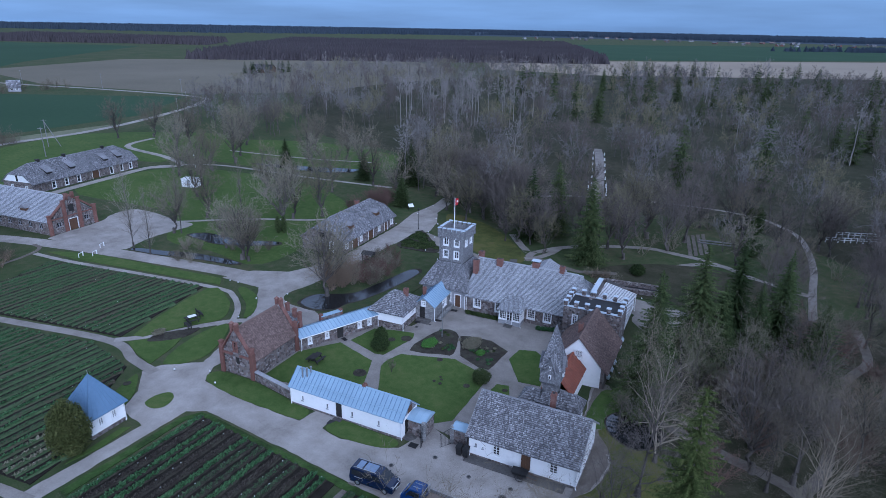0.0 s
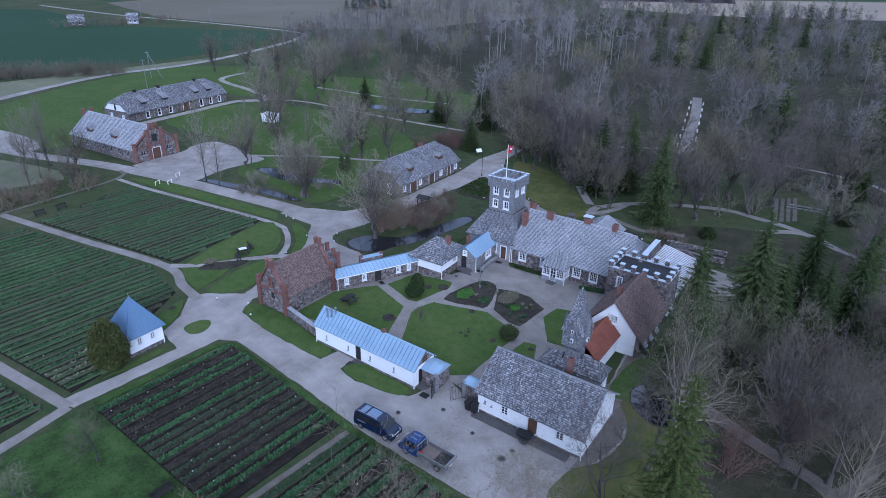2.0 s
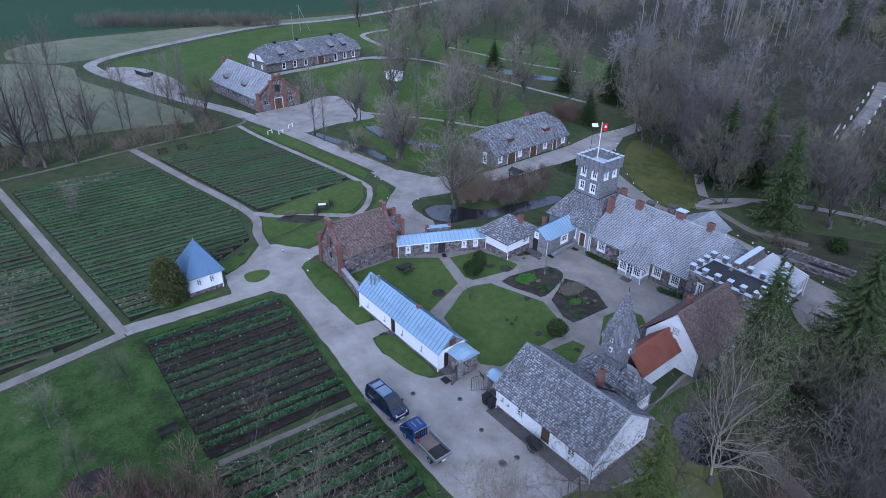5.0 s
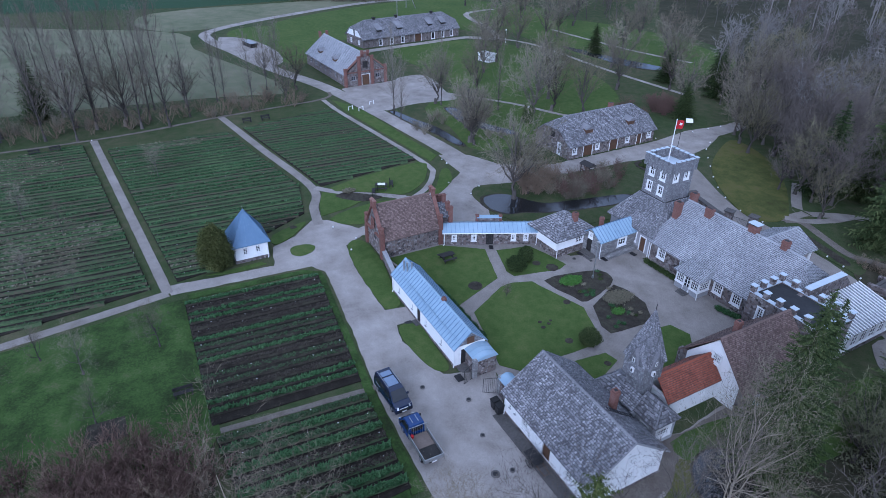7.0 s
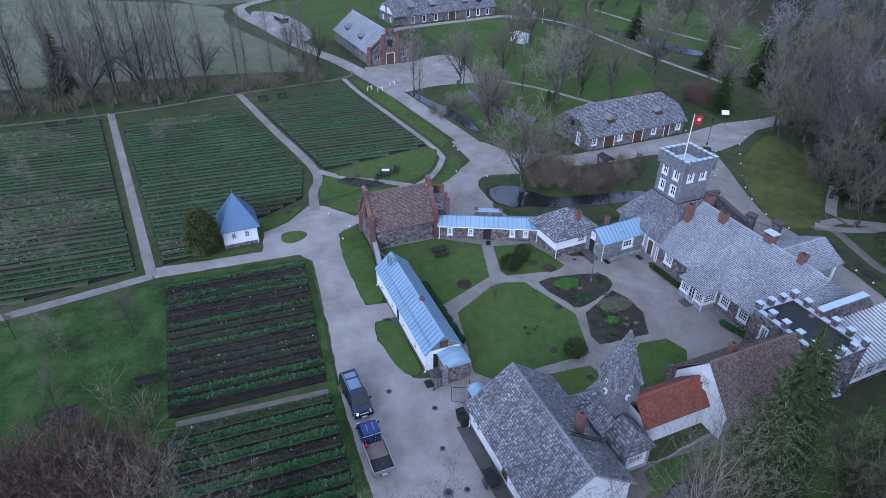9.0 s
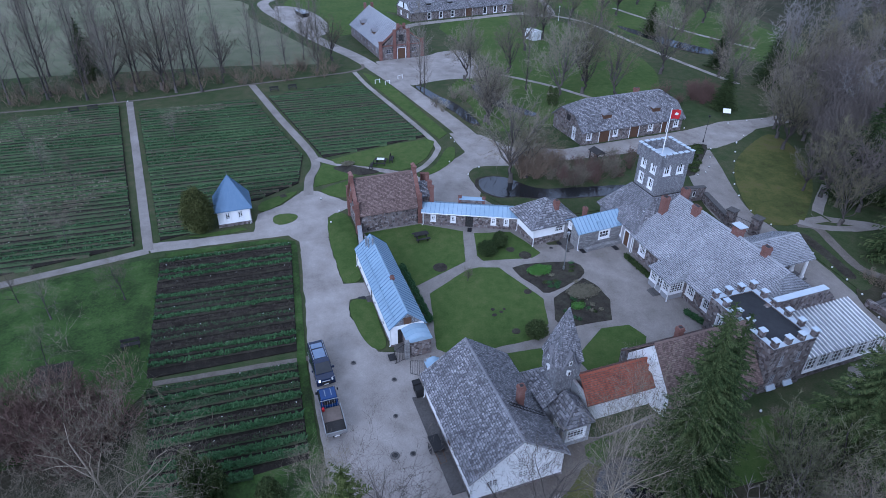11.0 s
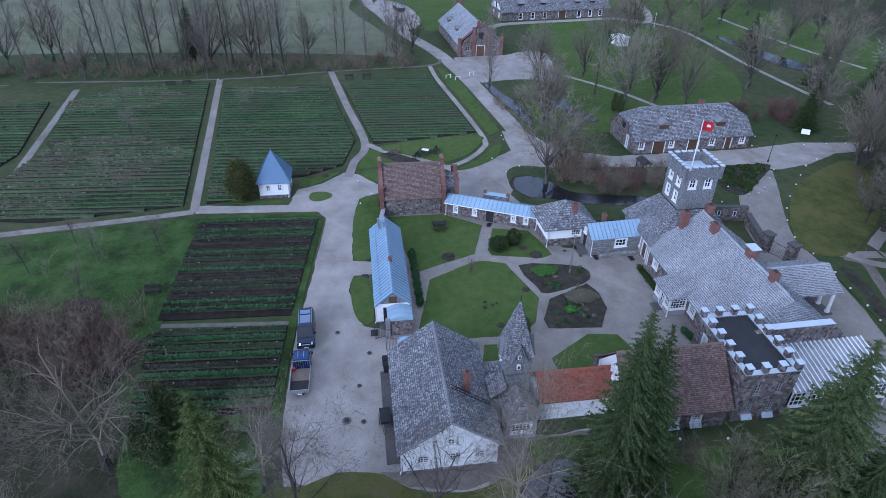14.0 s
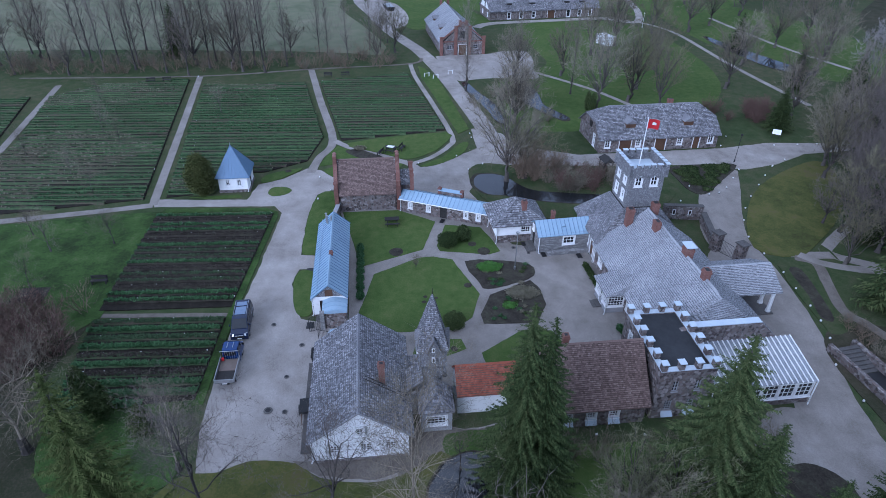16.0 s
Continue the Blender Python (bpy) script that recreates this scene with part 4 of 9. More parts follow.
sheet("wood_floor", [(-90, 142), (-64, 132), (-40, 140), (0, 140), (40, 112), (120, 130), (260, 300), (200, 720), (-150, 560), (-230, 470), (-250, 300), (-165, 190), (-110, 168)], LITTER, "brown leaf litter under the bare trees", "ground", smooth=4)
sheet("wood_floor", [(-7, 56), (-5, 44), (30, 40), (80, 70), (60, 110), (10, 100), (-4, 92), (-6, 74)], LITTER, "leaf litter and moss under the trees", "ground", smooth=4)
sheet("wood_floor", [(-30, 22), (-34, 14), (-20, -20), (40, -10), (40, 30), (-2, 34), (-15, 30), (-18, 22)], LITTER, "leaf litter under the shrubs", "ground", smooth=4)
sheet("wood_floor", [(-103, -18), (-105, 12), (-110, 34), (-112, 50), (-120, 48), (-124, 20), (-124, -40), (-106, -40)], GRASS, "rough brown grass under the tree row", "ground", smooth=4)

# roads and paths
ROAD_LABEL = "pale grey gravel drive with worn wheel tracks"
sheet("road", [(-9, 37.5), (-14, 36.6), (-26, 36.3), (-36, 36.9), (-48.5, 37.4), (-50.3, 36.2), (-50.5, 20.6), (-52.6, 20.3), (-52.3, 26), (-52.2, 32.2), (-56.5, 32.8), (-58.2, 36), (-61.5, 38.9), (-60.8, 41),
               (-57, 44.2), (-59, 50), (-62.5, 58), (-68, 64.5), (-76, 64.4), (-74, 69.2), (-68.5, 72), (-65.2, 80), (-67, 103), (-69, 112), (-68.6, 121), (-70, 130), (-66.5, 130), (-64.6, 116), (-61, 109.5), (-59.4, 104), (-61.5, 92),
               (-61, 84), (-60.5, 72), (-58, 64), (-53.5, 62), (-51, 63), (-47, 63.5), (-49, 54), (-55, 52), (-55, 44), (-53.4, 41.4), (-48.5, 40.8), (-41, 41), (-38.6, 41.2), (-38.2, 44), (-35.8, 44), (-35.6, 41.4), (-33, 41), (-27, 42.8), (-25.8, 47.6), (-21.2, 46), (-10, 46.2),
               (-10, 53.6), (-13.5, 54.4), (-12.5, 58), (-13.5, 64), (-12, 64.8), (-8.5, 60), (-6.6, 53), (-8, 47), (-9.4, 42)], GRAVEL, ROAD_LABEL, "road", wobble=0.15)
ribbon("road", [(-70, 67.4), (-77, 66.6), (-83, 65.6), (-98.3, 62.8), (-107, 61), (-114, 59.3), (-120, 57.7), (-126.5, 55.6), (-142, 49.5), (-161.7, 44), (-180, 39), (-192, 41), (-206.5, 61.4), (-224.8, 100.8), (-227, 133.6), (-238, 168), (-262, 215), (-287, 236), (-362, 228), (-445, 212), (-560, 205)], 3.3, GRAVEL, ROAD_LABEL, "road")
sheet("yard", [(-102.6, 63.4), (-117, 60.4), (-119.6, 61.6), (-121, 72), (-123.2, 75.6), (-123.4, 81), (-117, 82), (-108.5, 80.8), (-103, 80.6), (-103.4, 72), (-102.4, 67)], GRAVEL, "gravel yard before the brick-gabled barn", "yard", smooth=4, wobble=0.15)
sheet("yard", [(-146, 47), (-165, 42), (-182, 42), (-176, 50), (-160, 54), (-147, 53)], GRAVEL, "gravel parking place by the road's bend", "yard", smooth=4, wobble=0.15)
ribbon("road", [(-60, 100), (-54, 97.6), (-48, 95), (-41, 92.6), (-33, 92.5), (-24, 91.5), (-15, 89.5), (-6, 87), (4, 84)], 5.4, COURT_GRAVEL, ROAD_LABEL, "road")
sheet("yard", [(-36, 88), (-40, 92), (-30, 94.5), (-24.6, 94.3), (-14.8, 92.2), (-6, 91), (0, 86), (-3, 80.5), (-9, 80.5), (-13.5, 84), (-13.8, 87.6), (-19, 87.4), (-27, 87), (-33, 86)], COURT_GRAVEL, "gravel turning place behind the manor house", "yard", smooth=3, wobble=0.15)
sheet("yard", [(-48.8, 44.8), (-49, 52.5), (-44, 64.2), (-40, 66), (-38, 74.5), (-35.8, 75.3), (-20.2, 77), (-19, 64), (-16.5, 57.4), (-21, 54), (-21, 47), (-26.5, 47.6), (-41, 46.6)], COURT_GRAVEL, "gravel courtyard ringed by the manor buildings", "courtyard")
ribbon("path", [(-105, 11.5), (-80, 15.6), (-51, 20.3)], 1.15, COURT_GRAVEL, "straight gravel path between flower fields")
ribbon("path", [(-109.5, 33.4), (-90, 37.6), (-72, 41.6), (-65, 40.2), (-60, 39.6)], 1.3, COURT_GRAVEL, "straight gravel path between flower fields")
ribbon("path", [(-51, 20.3), (-49.6, 14), (-47.4, 3), (-44, -14)], 1.2, COURT_GRAVEL, "gravel path along the field's foot")
ribbon("path", [(-46, -4.6), (-55.3, -6.2), (-91.7, -12.7), (-100, -14.2)], 1.15, COURT_GRAVEL, "gravel path between flower fields")
ribbon("path", [(-28.3, 21.5), (-27.9, 36.5)], 0.6, EARTH, "narrow trodden path between flower beds")
ribbon("path", [(-71.5, 42), (-68.2, 45.4), (-65, 50.8), (-62, 54.5), (-59.5, 55.5)], 1.1, GRAVEL, "curving gravel path through the lawn")
ribbon("path", [(-62.6, 54), (-64.8, 57.1), (-68.8, 60), (-73.1, 60.9), (-88, 58.4), (-104, 55.4), (-113, 54.4)], 0.9, GRAVEL, "curving gravel path along the field")
ribbon("path", [(-59.5, 45.5), (-62, 50), (-63.6, 53.6)], 0.7, GRAVEL, "narrow path across the lawn")
ribbon("path", [(-104.6, -24), (-105.4, 11), (-110, 33.6), (-113.5, 54), (-118, 57)], 0.7, EARTH, "earth path along the tree row")
ribbon("path", [(-153, 117), (-141, 123.4), (-114.5, 125.4), (-100, 127), (-86, 129)], 1.1, GRAVEL, "gravel path through the park")
ribbon("path", [(-157, 140), (-143, 142), (-125, 145.3), (-108, 151)], 1.2, GRAVEL, "gravel path beyond the canal")
ribbon("path", [(-108, 80), (-96, 90), (-84, 97), (-76, 106)], 1.0, GRAVEL, "gravel path through the park lawn")
ribbon("path", [(-156, 110), (-152, 117), (-166, 122), (-190, 126), (-196, 140)], 2.0, GRAVEL, "gravel path through the park")
ribbon("path", [(-146, 72), (-150.6, 77), (-154.2, 95), (-156.6, 109), (-153, 115)], 2.6, GRAVEL, "gravel strip before the long barn")
ribbon("path", [(-36.4, 147), (-41, 163), (-47.8, 188), (-56, 214)], 2.8, COURT_GRAVEL, "grey park avenue between trees")
ribbon("path", [(-60, 136), (-50, 142.2), (-44.5, 146.5), (-36.5, 149), (-27.6, 152.2), (-12.3, 153.8), (-4.5, 152.8), (-0.2, 151.4), (5.2, 145.2), (7.6, 140), (9.2, 130), (9.8, 120), (9.6, 110), (9.6, 98)], 1.2, COURT_GRAVEL, "gravel path through the park")
ribbon("path", [(-44, 111), (-38.7, 104.4), (-36.4, 103.4), (-32.5, 109), (-25, 114.4), (-18.2, 117.4), (-13.2, 117), (-7.8, 116.2), (-5.2, 114.9)], 1.4, COURT_GRAVEL, "gravel path through the park")
ribbon("path", [(-37, 98), (-36.5, 100.6), (-36.4, 103.4)], 1.4, COURT_GRAVEL, "gravel path beside the lawn")
ribbon("path", [(-22.4, 97), (-20.2, 99), (-17.8, 101), (-14.8, 103.9), (-11, 111), (-5.2, 114.9), (1.3, 111), (9.6, 108)], 1.4, COURT_GRAVEL, "gravel path into the park")
for i in range(4):
    x, y = -13.2 + 0.86 * i, 129.6 + 0.9 * i
    sheet("paving", [(x, y), (x + 0.6, y + 0.5), (x + 3.1, y - 12.0), (x + 2.5, y - 12.5)], EARTH, "pale strip of old paving in the grass", "paving", wobble=0.12)
ribbon("path", [(-9.6, 63.6), (-6, 61.4), (-2.5, 60), (2.2, 58.4), (5.2, 57.6), (8.4, 56), (14, 50), (24, 44)], 1.5, EARTH, "trodden earth path in the wood")
ribbon("path", [(8.6, 56.2), (10.5, 61.6), (11.4, 70.6), (12, 78.6), (13.9, 83.5), (15.8, 88.5), (15, 98)], 1.2, EARTH, "trodden earth path in the wood")

sheet("earth", [(-10, 53.2), (-13.3, 54.4), (-12.4, 58), (-13.2, 64.4), (-11.8, 65.2), (-9.4, 61.6), (-9.6, 57.6), (-7.4, 54.6), (-7.4, 52.6)], EARTH, "bare trodden earth behind the white house", "ground", smooth=2, wobble=0.15)

# lawns
LAWN_LABEL = "neat green lawn with a trimmed edge"
def lawn(outline, label=LAWN_LABEL, material=LAWN, smooth=0):
    return sheet("lawn", outline, material, label, "lawn", smooth=smooth, wobble=0.07)

lawn([(-48.3, 45.2), (-48.7, 52.3), (-45.6, 57), (-39.2, 55.3), (-35.9, 48.3), (-41, 47)])
lawn([(-44.8, 58.2), (-44, 62.6), (-40.8, 63.8), (-38.6, 64.4), (-37.9, 63), (-38.8, 57.3), (-40, 57)])
lawn([(-34.4, 49.8), (-37.5, 54.8), (-37.7, 56.5), (-37, 58.6), (-30.4, 61.1), (-26.6, 60), (-24.8, 58), (-24.5, 49.6), (-26, 48.2)])
lawn([(-23.6, 54.4), (-23.4, 58.6), (-22, 59), (-20, 54.8), (-21.2, 53.9)])
lawn([(-24.5, 64.7), (-24.3, 67.6), (-22.2, 68.4), (-19.6, 66.4), (-18.8, 60.8), (-21.4, 60.4)])
lawn([(-53.6, 41.7), (-53.6, 43.7), (-48, 44.2), (-41.6, 43.4), (-38.9, 43.1), (-38.7, 41.5), (-41, 41.1), (-49, 40.9)], smooth=3)
lawn([(-35.4, 41.7), (-34.6, 43.6), (-31, 43.7), (-28, 43.8), (-27.3, 43), (-28.6, 42), (-33, 41.2)], smooth=3)
lawn([(-55.4, 34.9), (-55.7, 36.4), (-54.8, 37.7), (-53.6, 37.2), (-53, 35.6), (-53.9, 34.6)], smooth=4)
lawn([(-62.2, 40.5), (-63.4, 45), (-65.8, 49.5), (-67.3, 45.6), (-69.6, 42.6), (-66, 41.3)])
lawn([(-61, 41.4), (-58, 44.6), (-59.6, 49.8), (-62.6, 53), (-63.3, 47.5)], smooth=3)
lawn([(-70.5, 44), (-74.6, 60), (-69, 59), (-65.7, 56.2), (-64.4, 53.4), (-66.5, 50)], smooth=3)
lawn([(-62, 55.6), (-65, 59), (-70, 62), (-70, 63.4), (-65.6, 61.8), (-62, 57.6)], smooth=3)
lawn([(-74, 62), (-88, 59.6), (-104, 56.6), (-112, 56), (-110, 57.4), (-103, 60), (-88, 62.2), (-76, 64)])
lawn([(-59.5, 33.4), (-61.6, 38.2), (-58.4, 35.8), (-57, 33.2)], smooth=3)
lawn([(-53, 24.5), (-53.6, 30.8), (-52.9, 31.4), (-52.4, 28)])
lawn([(-49.9, 22.2), (-49.8, 35), (-48.7, 36.9), (-47.4, 37), (-27.8, 36.2), (-16, 36.2), (-16, 35.2), (-28, 35.4), (-48, 36.3), (-49, 35), (-48.9, 22.2)], "rough grass verge beside the flower beds", ORCHARD_GRASS)
lawn([(-49.2, 21.9), (-48.8, 18), (-46.6, 4), (-40, -16), (-24, -14), (-20, 8), (-24, 20), (-28, 23), (-38, 22.8)], "rough orchard grass with bare fruit trees", ORCHARD_GRASS)
lawn([(-60.4, 62.6), (-62.5, 65.0), (-61.6, 70), (-61.2, 80), (-59.8, 90), (-52, 90.5), (-47, 84), (-46, 76), (-46.6, 68), (-51.6, 63.8), (-56, 62.6)], "grassy bank round the dark pond", GRASS, 3)
lawn([(-38.2, 94.8), (-46.2, 97.8), (-54, 103.4), (-60.2, 112), (-61.5, 117), (-53, 115), (-45, 109.4), (-39.4, 103.6), (-36.2, 99)], "broad mossy lawn beside the drive", MOSS, 3)
# two dark sheets put tree shade and brown grass into the ground colour
sheet("wood_floor", [(-24, 97), (-20, 93), (-8, 93), (6, 92), (8, 106), (-4, 112), (-14, 110), (-22, 104)], LITTER, "dark leaf litter and painted shade under the park trees", "ground", smooth=4)
lawn([(-34.4, 95.8), (-24.4, 95.0), (-22.6, 95.4), (-23.6, 98), (-28, 104.5), (-32.4, 104.6), (-35.4, 99.4)], "shaded park grass beside the drive", GRASS, smooth=3)
lawn([(-12, 56.5), (-12.2, 63.5), (-10.6, 66), (-10.6, 79), (-7.5, 80), (-5.5, 70), (-6.4, 58), (-8.6, 57)], "shaded lawn behind the stone house", LAWN, 3)
lawn([(-8.6, 36), (-9.1, 39), (-10.1, 41.4), (-9.7, 45.0), (-8.4, 46.8), (-7.8, 50.4), (-8.5, 53.3), (-10.4, 56.0), (-8, 57.2), (-3, 54), (2, 44), (2, 38), (-2, 33)], "mossy grass at the yard's edge", MOSS, 3)
sheet("earth", [(-9.9, 44.6), (-8.6, 46.7), (-8.0, 50.4), (-8.7, 53.2), (-10.9, 56.2), (-12.6, 55.6), (-10.6, 53.4), (-10.0, 50)], EARTH, "trodden earth round the white house's gable", "ground", wobble=0.2)
lawn([(-18.2, 25.6), (-17.9, 34.4), (-16, 35.1), (-11.3, 35.6), (-8.6, 36), (-7.4, 33.4), (-8, 27), (-13, 24.4)], "rough grass below the flower beds", ORCHARD_GRASS, 3)
sheet("bed", [(-36.6, 60), (-36.6, 64), (-35.8, 67.2), (-34.2, 67.7), (-32.8, 66.6), (-31.2, 62.2), (-32.4, 61.3)], SOIL, "dark soil flower bed in the courtyard", "flower bed", smooth=2, wobble=0.08, kind="")
sheet("bed", [(-30.2, 62.2), (-32.7, 66.9), (-31, 67.7), (-28.4, 67.8), (-25.4, 66.4), (-25.6, 61), (-27, 60.9)], SOIL, "dark soil flower bed with dry perennials", "flower bed", wobble=0.08, kind="")
sheet("bed", [(-60.4, 92.8), (-61.2, 99), (-60.8, 103.2), (-55.5, 98.4), (-51.8, 94.6), (-52.8, 92.9), (-56, 92.4)], SOIL, "dark low shrub bed beside the drive", "flower bed", smooth=3, kind="")
sheet("bed", [(-67.6, 44), (-68, 46), (-66, 48.8), (-64.6, 50.2), (-64.4, 47.2), (-66, 45)], SOIL, "dark soil bed in the lawn", "flower bed", smooth=3, kind="")
sheet("bed", [(-33.6, 96.6), (-29, 96.2), (-25.2, 95.4), (-24.8, 96.6), (-29, 97.5), (-33.6, 98.0)], SOIL, "long dark bed beside the drive", "flower bed", smooth=3, kind="")
ribbon("path", [(-36, 98.6), (-34.6, 100.4), (-30.6, 99.4), (-26.2, 98.4), (-24, 99.4), (-20, 101)], 1.2, EARTH, "trodden earth path beside the bed")
ribbon("path", [(-36.6, 99.4), (-34.7, 101.2), (-33.5, 104.2), (-33, 108)], 1.3, COURT_GRAVEL, "gravel path into the park")
sheet("bed", [(-34.8, 75.6), (-26.8, 76.4), (-26.8, 77.2), (-34.8, 76.4)], SOIL, "planting strip below the manor's windows", "flower bed", kind="")
for i, (x, y, r) in enumerate(((-38.8, 52.2, 0.85), (-40.2, 61.2, 0.55), (-38.6, 62.4, 0.75), (-32, 60, 0.42), (-26.3, 56.4, 0.42), (-29.2, 55.2, 0.22), (-29.5, 56.0, 0.2), (-30.1, 55.3, 0.2), (-29.9, 56.5, 0.16), (-22, 57.8, 0.35), (-60.6, 36.3, 0.45))):
    sheet("bed", [(x + r * math.cos(a), y + r * math.sin(a)) for a in np.linspace(0, 2 * math.pi, 14)[:-1]], SOIL, "small round bed cut in the lawn", "flower bed", wobble=0.1, kind="")
sheet("bed", [(-5.2 + 2.9 * math.cos(a), 83.7 + 2.8 * math.sin(a)) for a in np.linspace(0, 2 * math.pi, 26)[:-1]], SOIL, "large round dark bed in the gravel drive", "flower bed", wobble=0.12, kind="")
sheet("soil_patch", [(-30.6, 12.6), (-33.2, 12.9), (-33.2, 15.8), (-30.6, 16)], SOIL, "dug patch of bare soil in the orchard", "soil", kind="")

# water
def pond(outline, label):
    bank = [Vector(p) for p in outline]
    mid = sum(bank, Vector((0, 0))) / len(bank)
    sheet("pond_bank", [tuple(mid + (p - mid) * 1.06) for p in bank], SOIL, "muddy pond edge", "bank", smooth=5, wobble=0.15)
    return sheet("water", outline, WATER, label, "pond", smooth=5, wobble=0.1)

pond([(-58.6, 63.8), (-55.6, 62.9), (-52.8, 64.4), (-52.2, 67), (-50.9, 70), (-49.7, 76), (-49.4, 83), (-51.4, 83.4), (-52.6, 76), (-53.6, 71), (-55.8, 69), (-58.4, 67)], "still dark pond reflecting the bare trees")
pond([(-100.2, 64.6), (-94, 65.6), (-88, 67.2), (-84, 68.2), (-79.6, 69), (-78.8, 70.4), (-84, 70.2), (-89.5, 69.3), (-94.5, 67.4), (-99.6, 65.9)], "narrow still pond by the drive")
pond([(-98.2, 75.8), (-96.3, 78.4), (-91.5, 78.9), (-86.9, 79), (-81, 82), (-80, 80.4), (-84.5, 77.4), (-89.5, 75.2), (-93, 75.2)], "winding still pond in the park")
pond([(-135, 129.8), (-129, 129.6), (-112, 132.6), (-105, 138), (-106.5, 140.6), (-119, 136), (-134, 131)], "long canal pond in the park")
pond([(-10.2, 58.6), (-9, 56), (-6, 55), (-4, 58), (-5.6, 61.5), (-8.6, 61)], "small dark pond under bare branches")



# ---- flower fields ----
def leaf_tufts(rng, p, z):
    """Three leaves for each plant (x, y, size), leaning outward."""
    V = []
    for k in range(3):
        az = rng.uniform(0, 2 * math.pi, len(p))
        out = np.stack([np.cos(az), np.sin(az), np.zeros(len(p))], 1)
        base = np.stack([p[:, 0], p[:, 1], np.full(len(p), z)], 1)
        side = np.stack([-out[:, 1], out[:, 0], np.zeros(len(p))], 1) * p[:, 2:3] * 0.42
        tip = base + out * p[:, 2:3] * rng.uniform(0.5, 1.1, (len(p), 1)) + np.array((0, 0, 1)) * p[:, 2:3] * rng.uniform(0.35, 1.0, (len(p), 1))
        V.append(np.stack([base - side, base + side, tip], 1).reshape(-1, 3))
    V = np.concatenate(V)
    return V, np.arange(len(V)).reshape(-1, 3)


def flower_field(outline, pitch, bed, label, seed, mix, tuft=0.24, step=0.3, straw=0.05, soil=SOIL, lines=4, reach=0.34):
    """Raised beds across the field, each planted with one sort: lush, sparse or brown-leaved."""
    near = lines > 3
    tag = 0.045 if near else 0.026
    rng = np.random.default_rng(seed)
    field = sheet("flower_field", outline, FIELD_SOIL, label, "flower field", kind="structure")
    xs, zb = [p[0] for p in outline], LAYER[0]
    rows, tags = {"green": [], "dull": [], "brown": [], "straw": []}, Shape()
    order = []
    x = min(xs) + pitch * 0.5
    while x < max(xs) - pitch * 0.3:
        at = span(outline, x)
        if at and at[1] - at[0] > 1:
            y0, y1 = at[0] + 0.08, at[1] - 0.08
            n = max(2, int((y1 - y0) / 1.2))
            ys = np.linspace(y0, y1, n + 1)
            off = rng.normal(0, 0.04, n + 1)
            strip, h = Shape(), zb + 0.2
            for y, a in zip(ys, off):
                strip.v += [(x + a - bed / 2, y, 0), (x + a - bed / 2 + 0.14, y, h), (x + a + bed / 2 - 0.14, y, h), (x + a + bed / 2, y, 0)]
            strip.f += [(4 * i + k, 4 * i + k + 1, 4 * i + k + 5, 4 * i + k + 4) for i in range(n) for k in range(3)]
            part("planting_bed", strip, soil, field)
            if not order:
                order = [k for k, m in zip(("green", "dull", "brown", "bare"), mix) for _ in range(int(round(m * 9)))]
                rng.shuffle(order)
            sort = order.pop()
            fill = {"green": 0.98, "dull": 0.75, "brown": 0.85, "bare": 0.12}[sort]
            size = tuft * {"green": 1.15, "dull": 0.85, "brown": 0.85, "bare": 0.8}[sort]
            for line in np.linspace(-bed * reach, bed * reach, lines):
                y = y0
                while y < y1:
                    patchy = noise.noise((x * 0.35, y * 0.3, seed)) * 0.5
                    if rng.random() < fill + patchy:
                        dry = straw and noise.noise((x * 0.11, y * 0.05, seed + 9.5)) > 0.42 - straw
                        kind = "straw" if dry and rng.random() < 0.8 else "dull" if sort == "bare" else sort
                        rows[kind].append((x + line + rng.normal(0, 0.05), y, size * rng.uniform(0.7, 1.25)))
                    y += step * rng.uniform(0.8, 1.2)
            y = y0 + rng.uniform(0.3, 2)
            while y < y1 and rng.random() < 0.93:
                tags.oriented((x - bed * 0.42, y, zb + 0.1), (0, 1), (1, 0), -tag, tag, 0.0, 0.13, -0.02, 0.02)
                y += rng.choice([0.9, 1.8, 2.6, 3.4]) * (1 if near else 7.0)
        x += pitch
    for kind, material, name, text in (("green", LEAF, "tulip_plants", "lush rows of green tulip leaves"), ("dull", LEAF_DULL, "tulip_plants", "sparse rows of dull green tulip leaves"),
                                       ("brown", LEAF_BROWN, "perennial_plants", "rows of dark brown sprouting perennials"), ("straw", STRAW, "straw_mulch", "pale straw and dry leaves along a bed")):
        if rows[kind]:
            tagged(part(name, leaf_tufts(rng, np.array(rows[kind]), zb + 0.18), material, None, text, "stuff"), category="plants")
    tagged(part("plant_tags", tags, WHITE, None, "small white plant tags standing in the beds", "stuff"), category="tags")


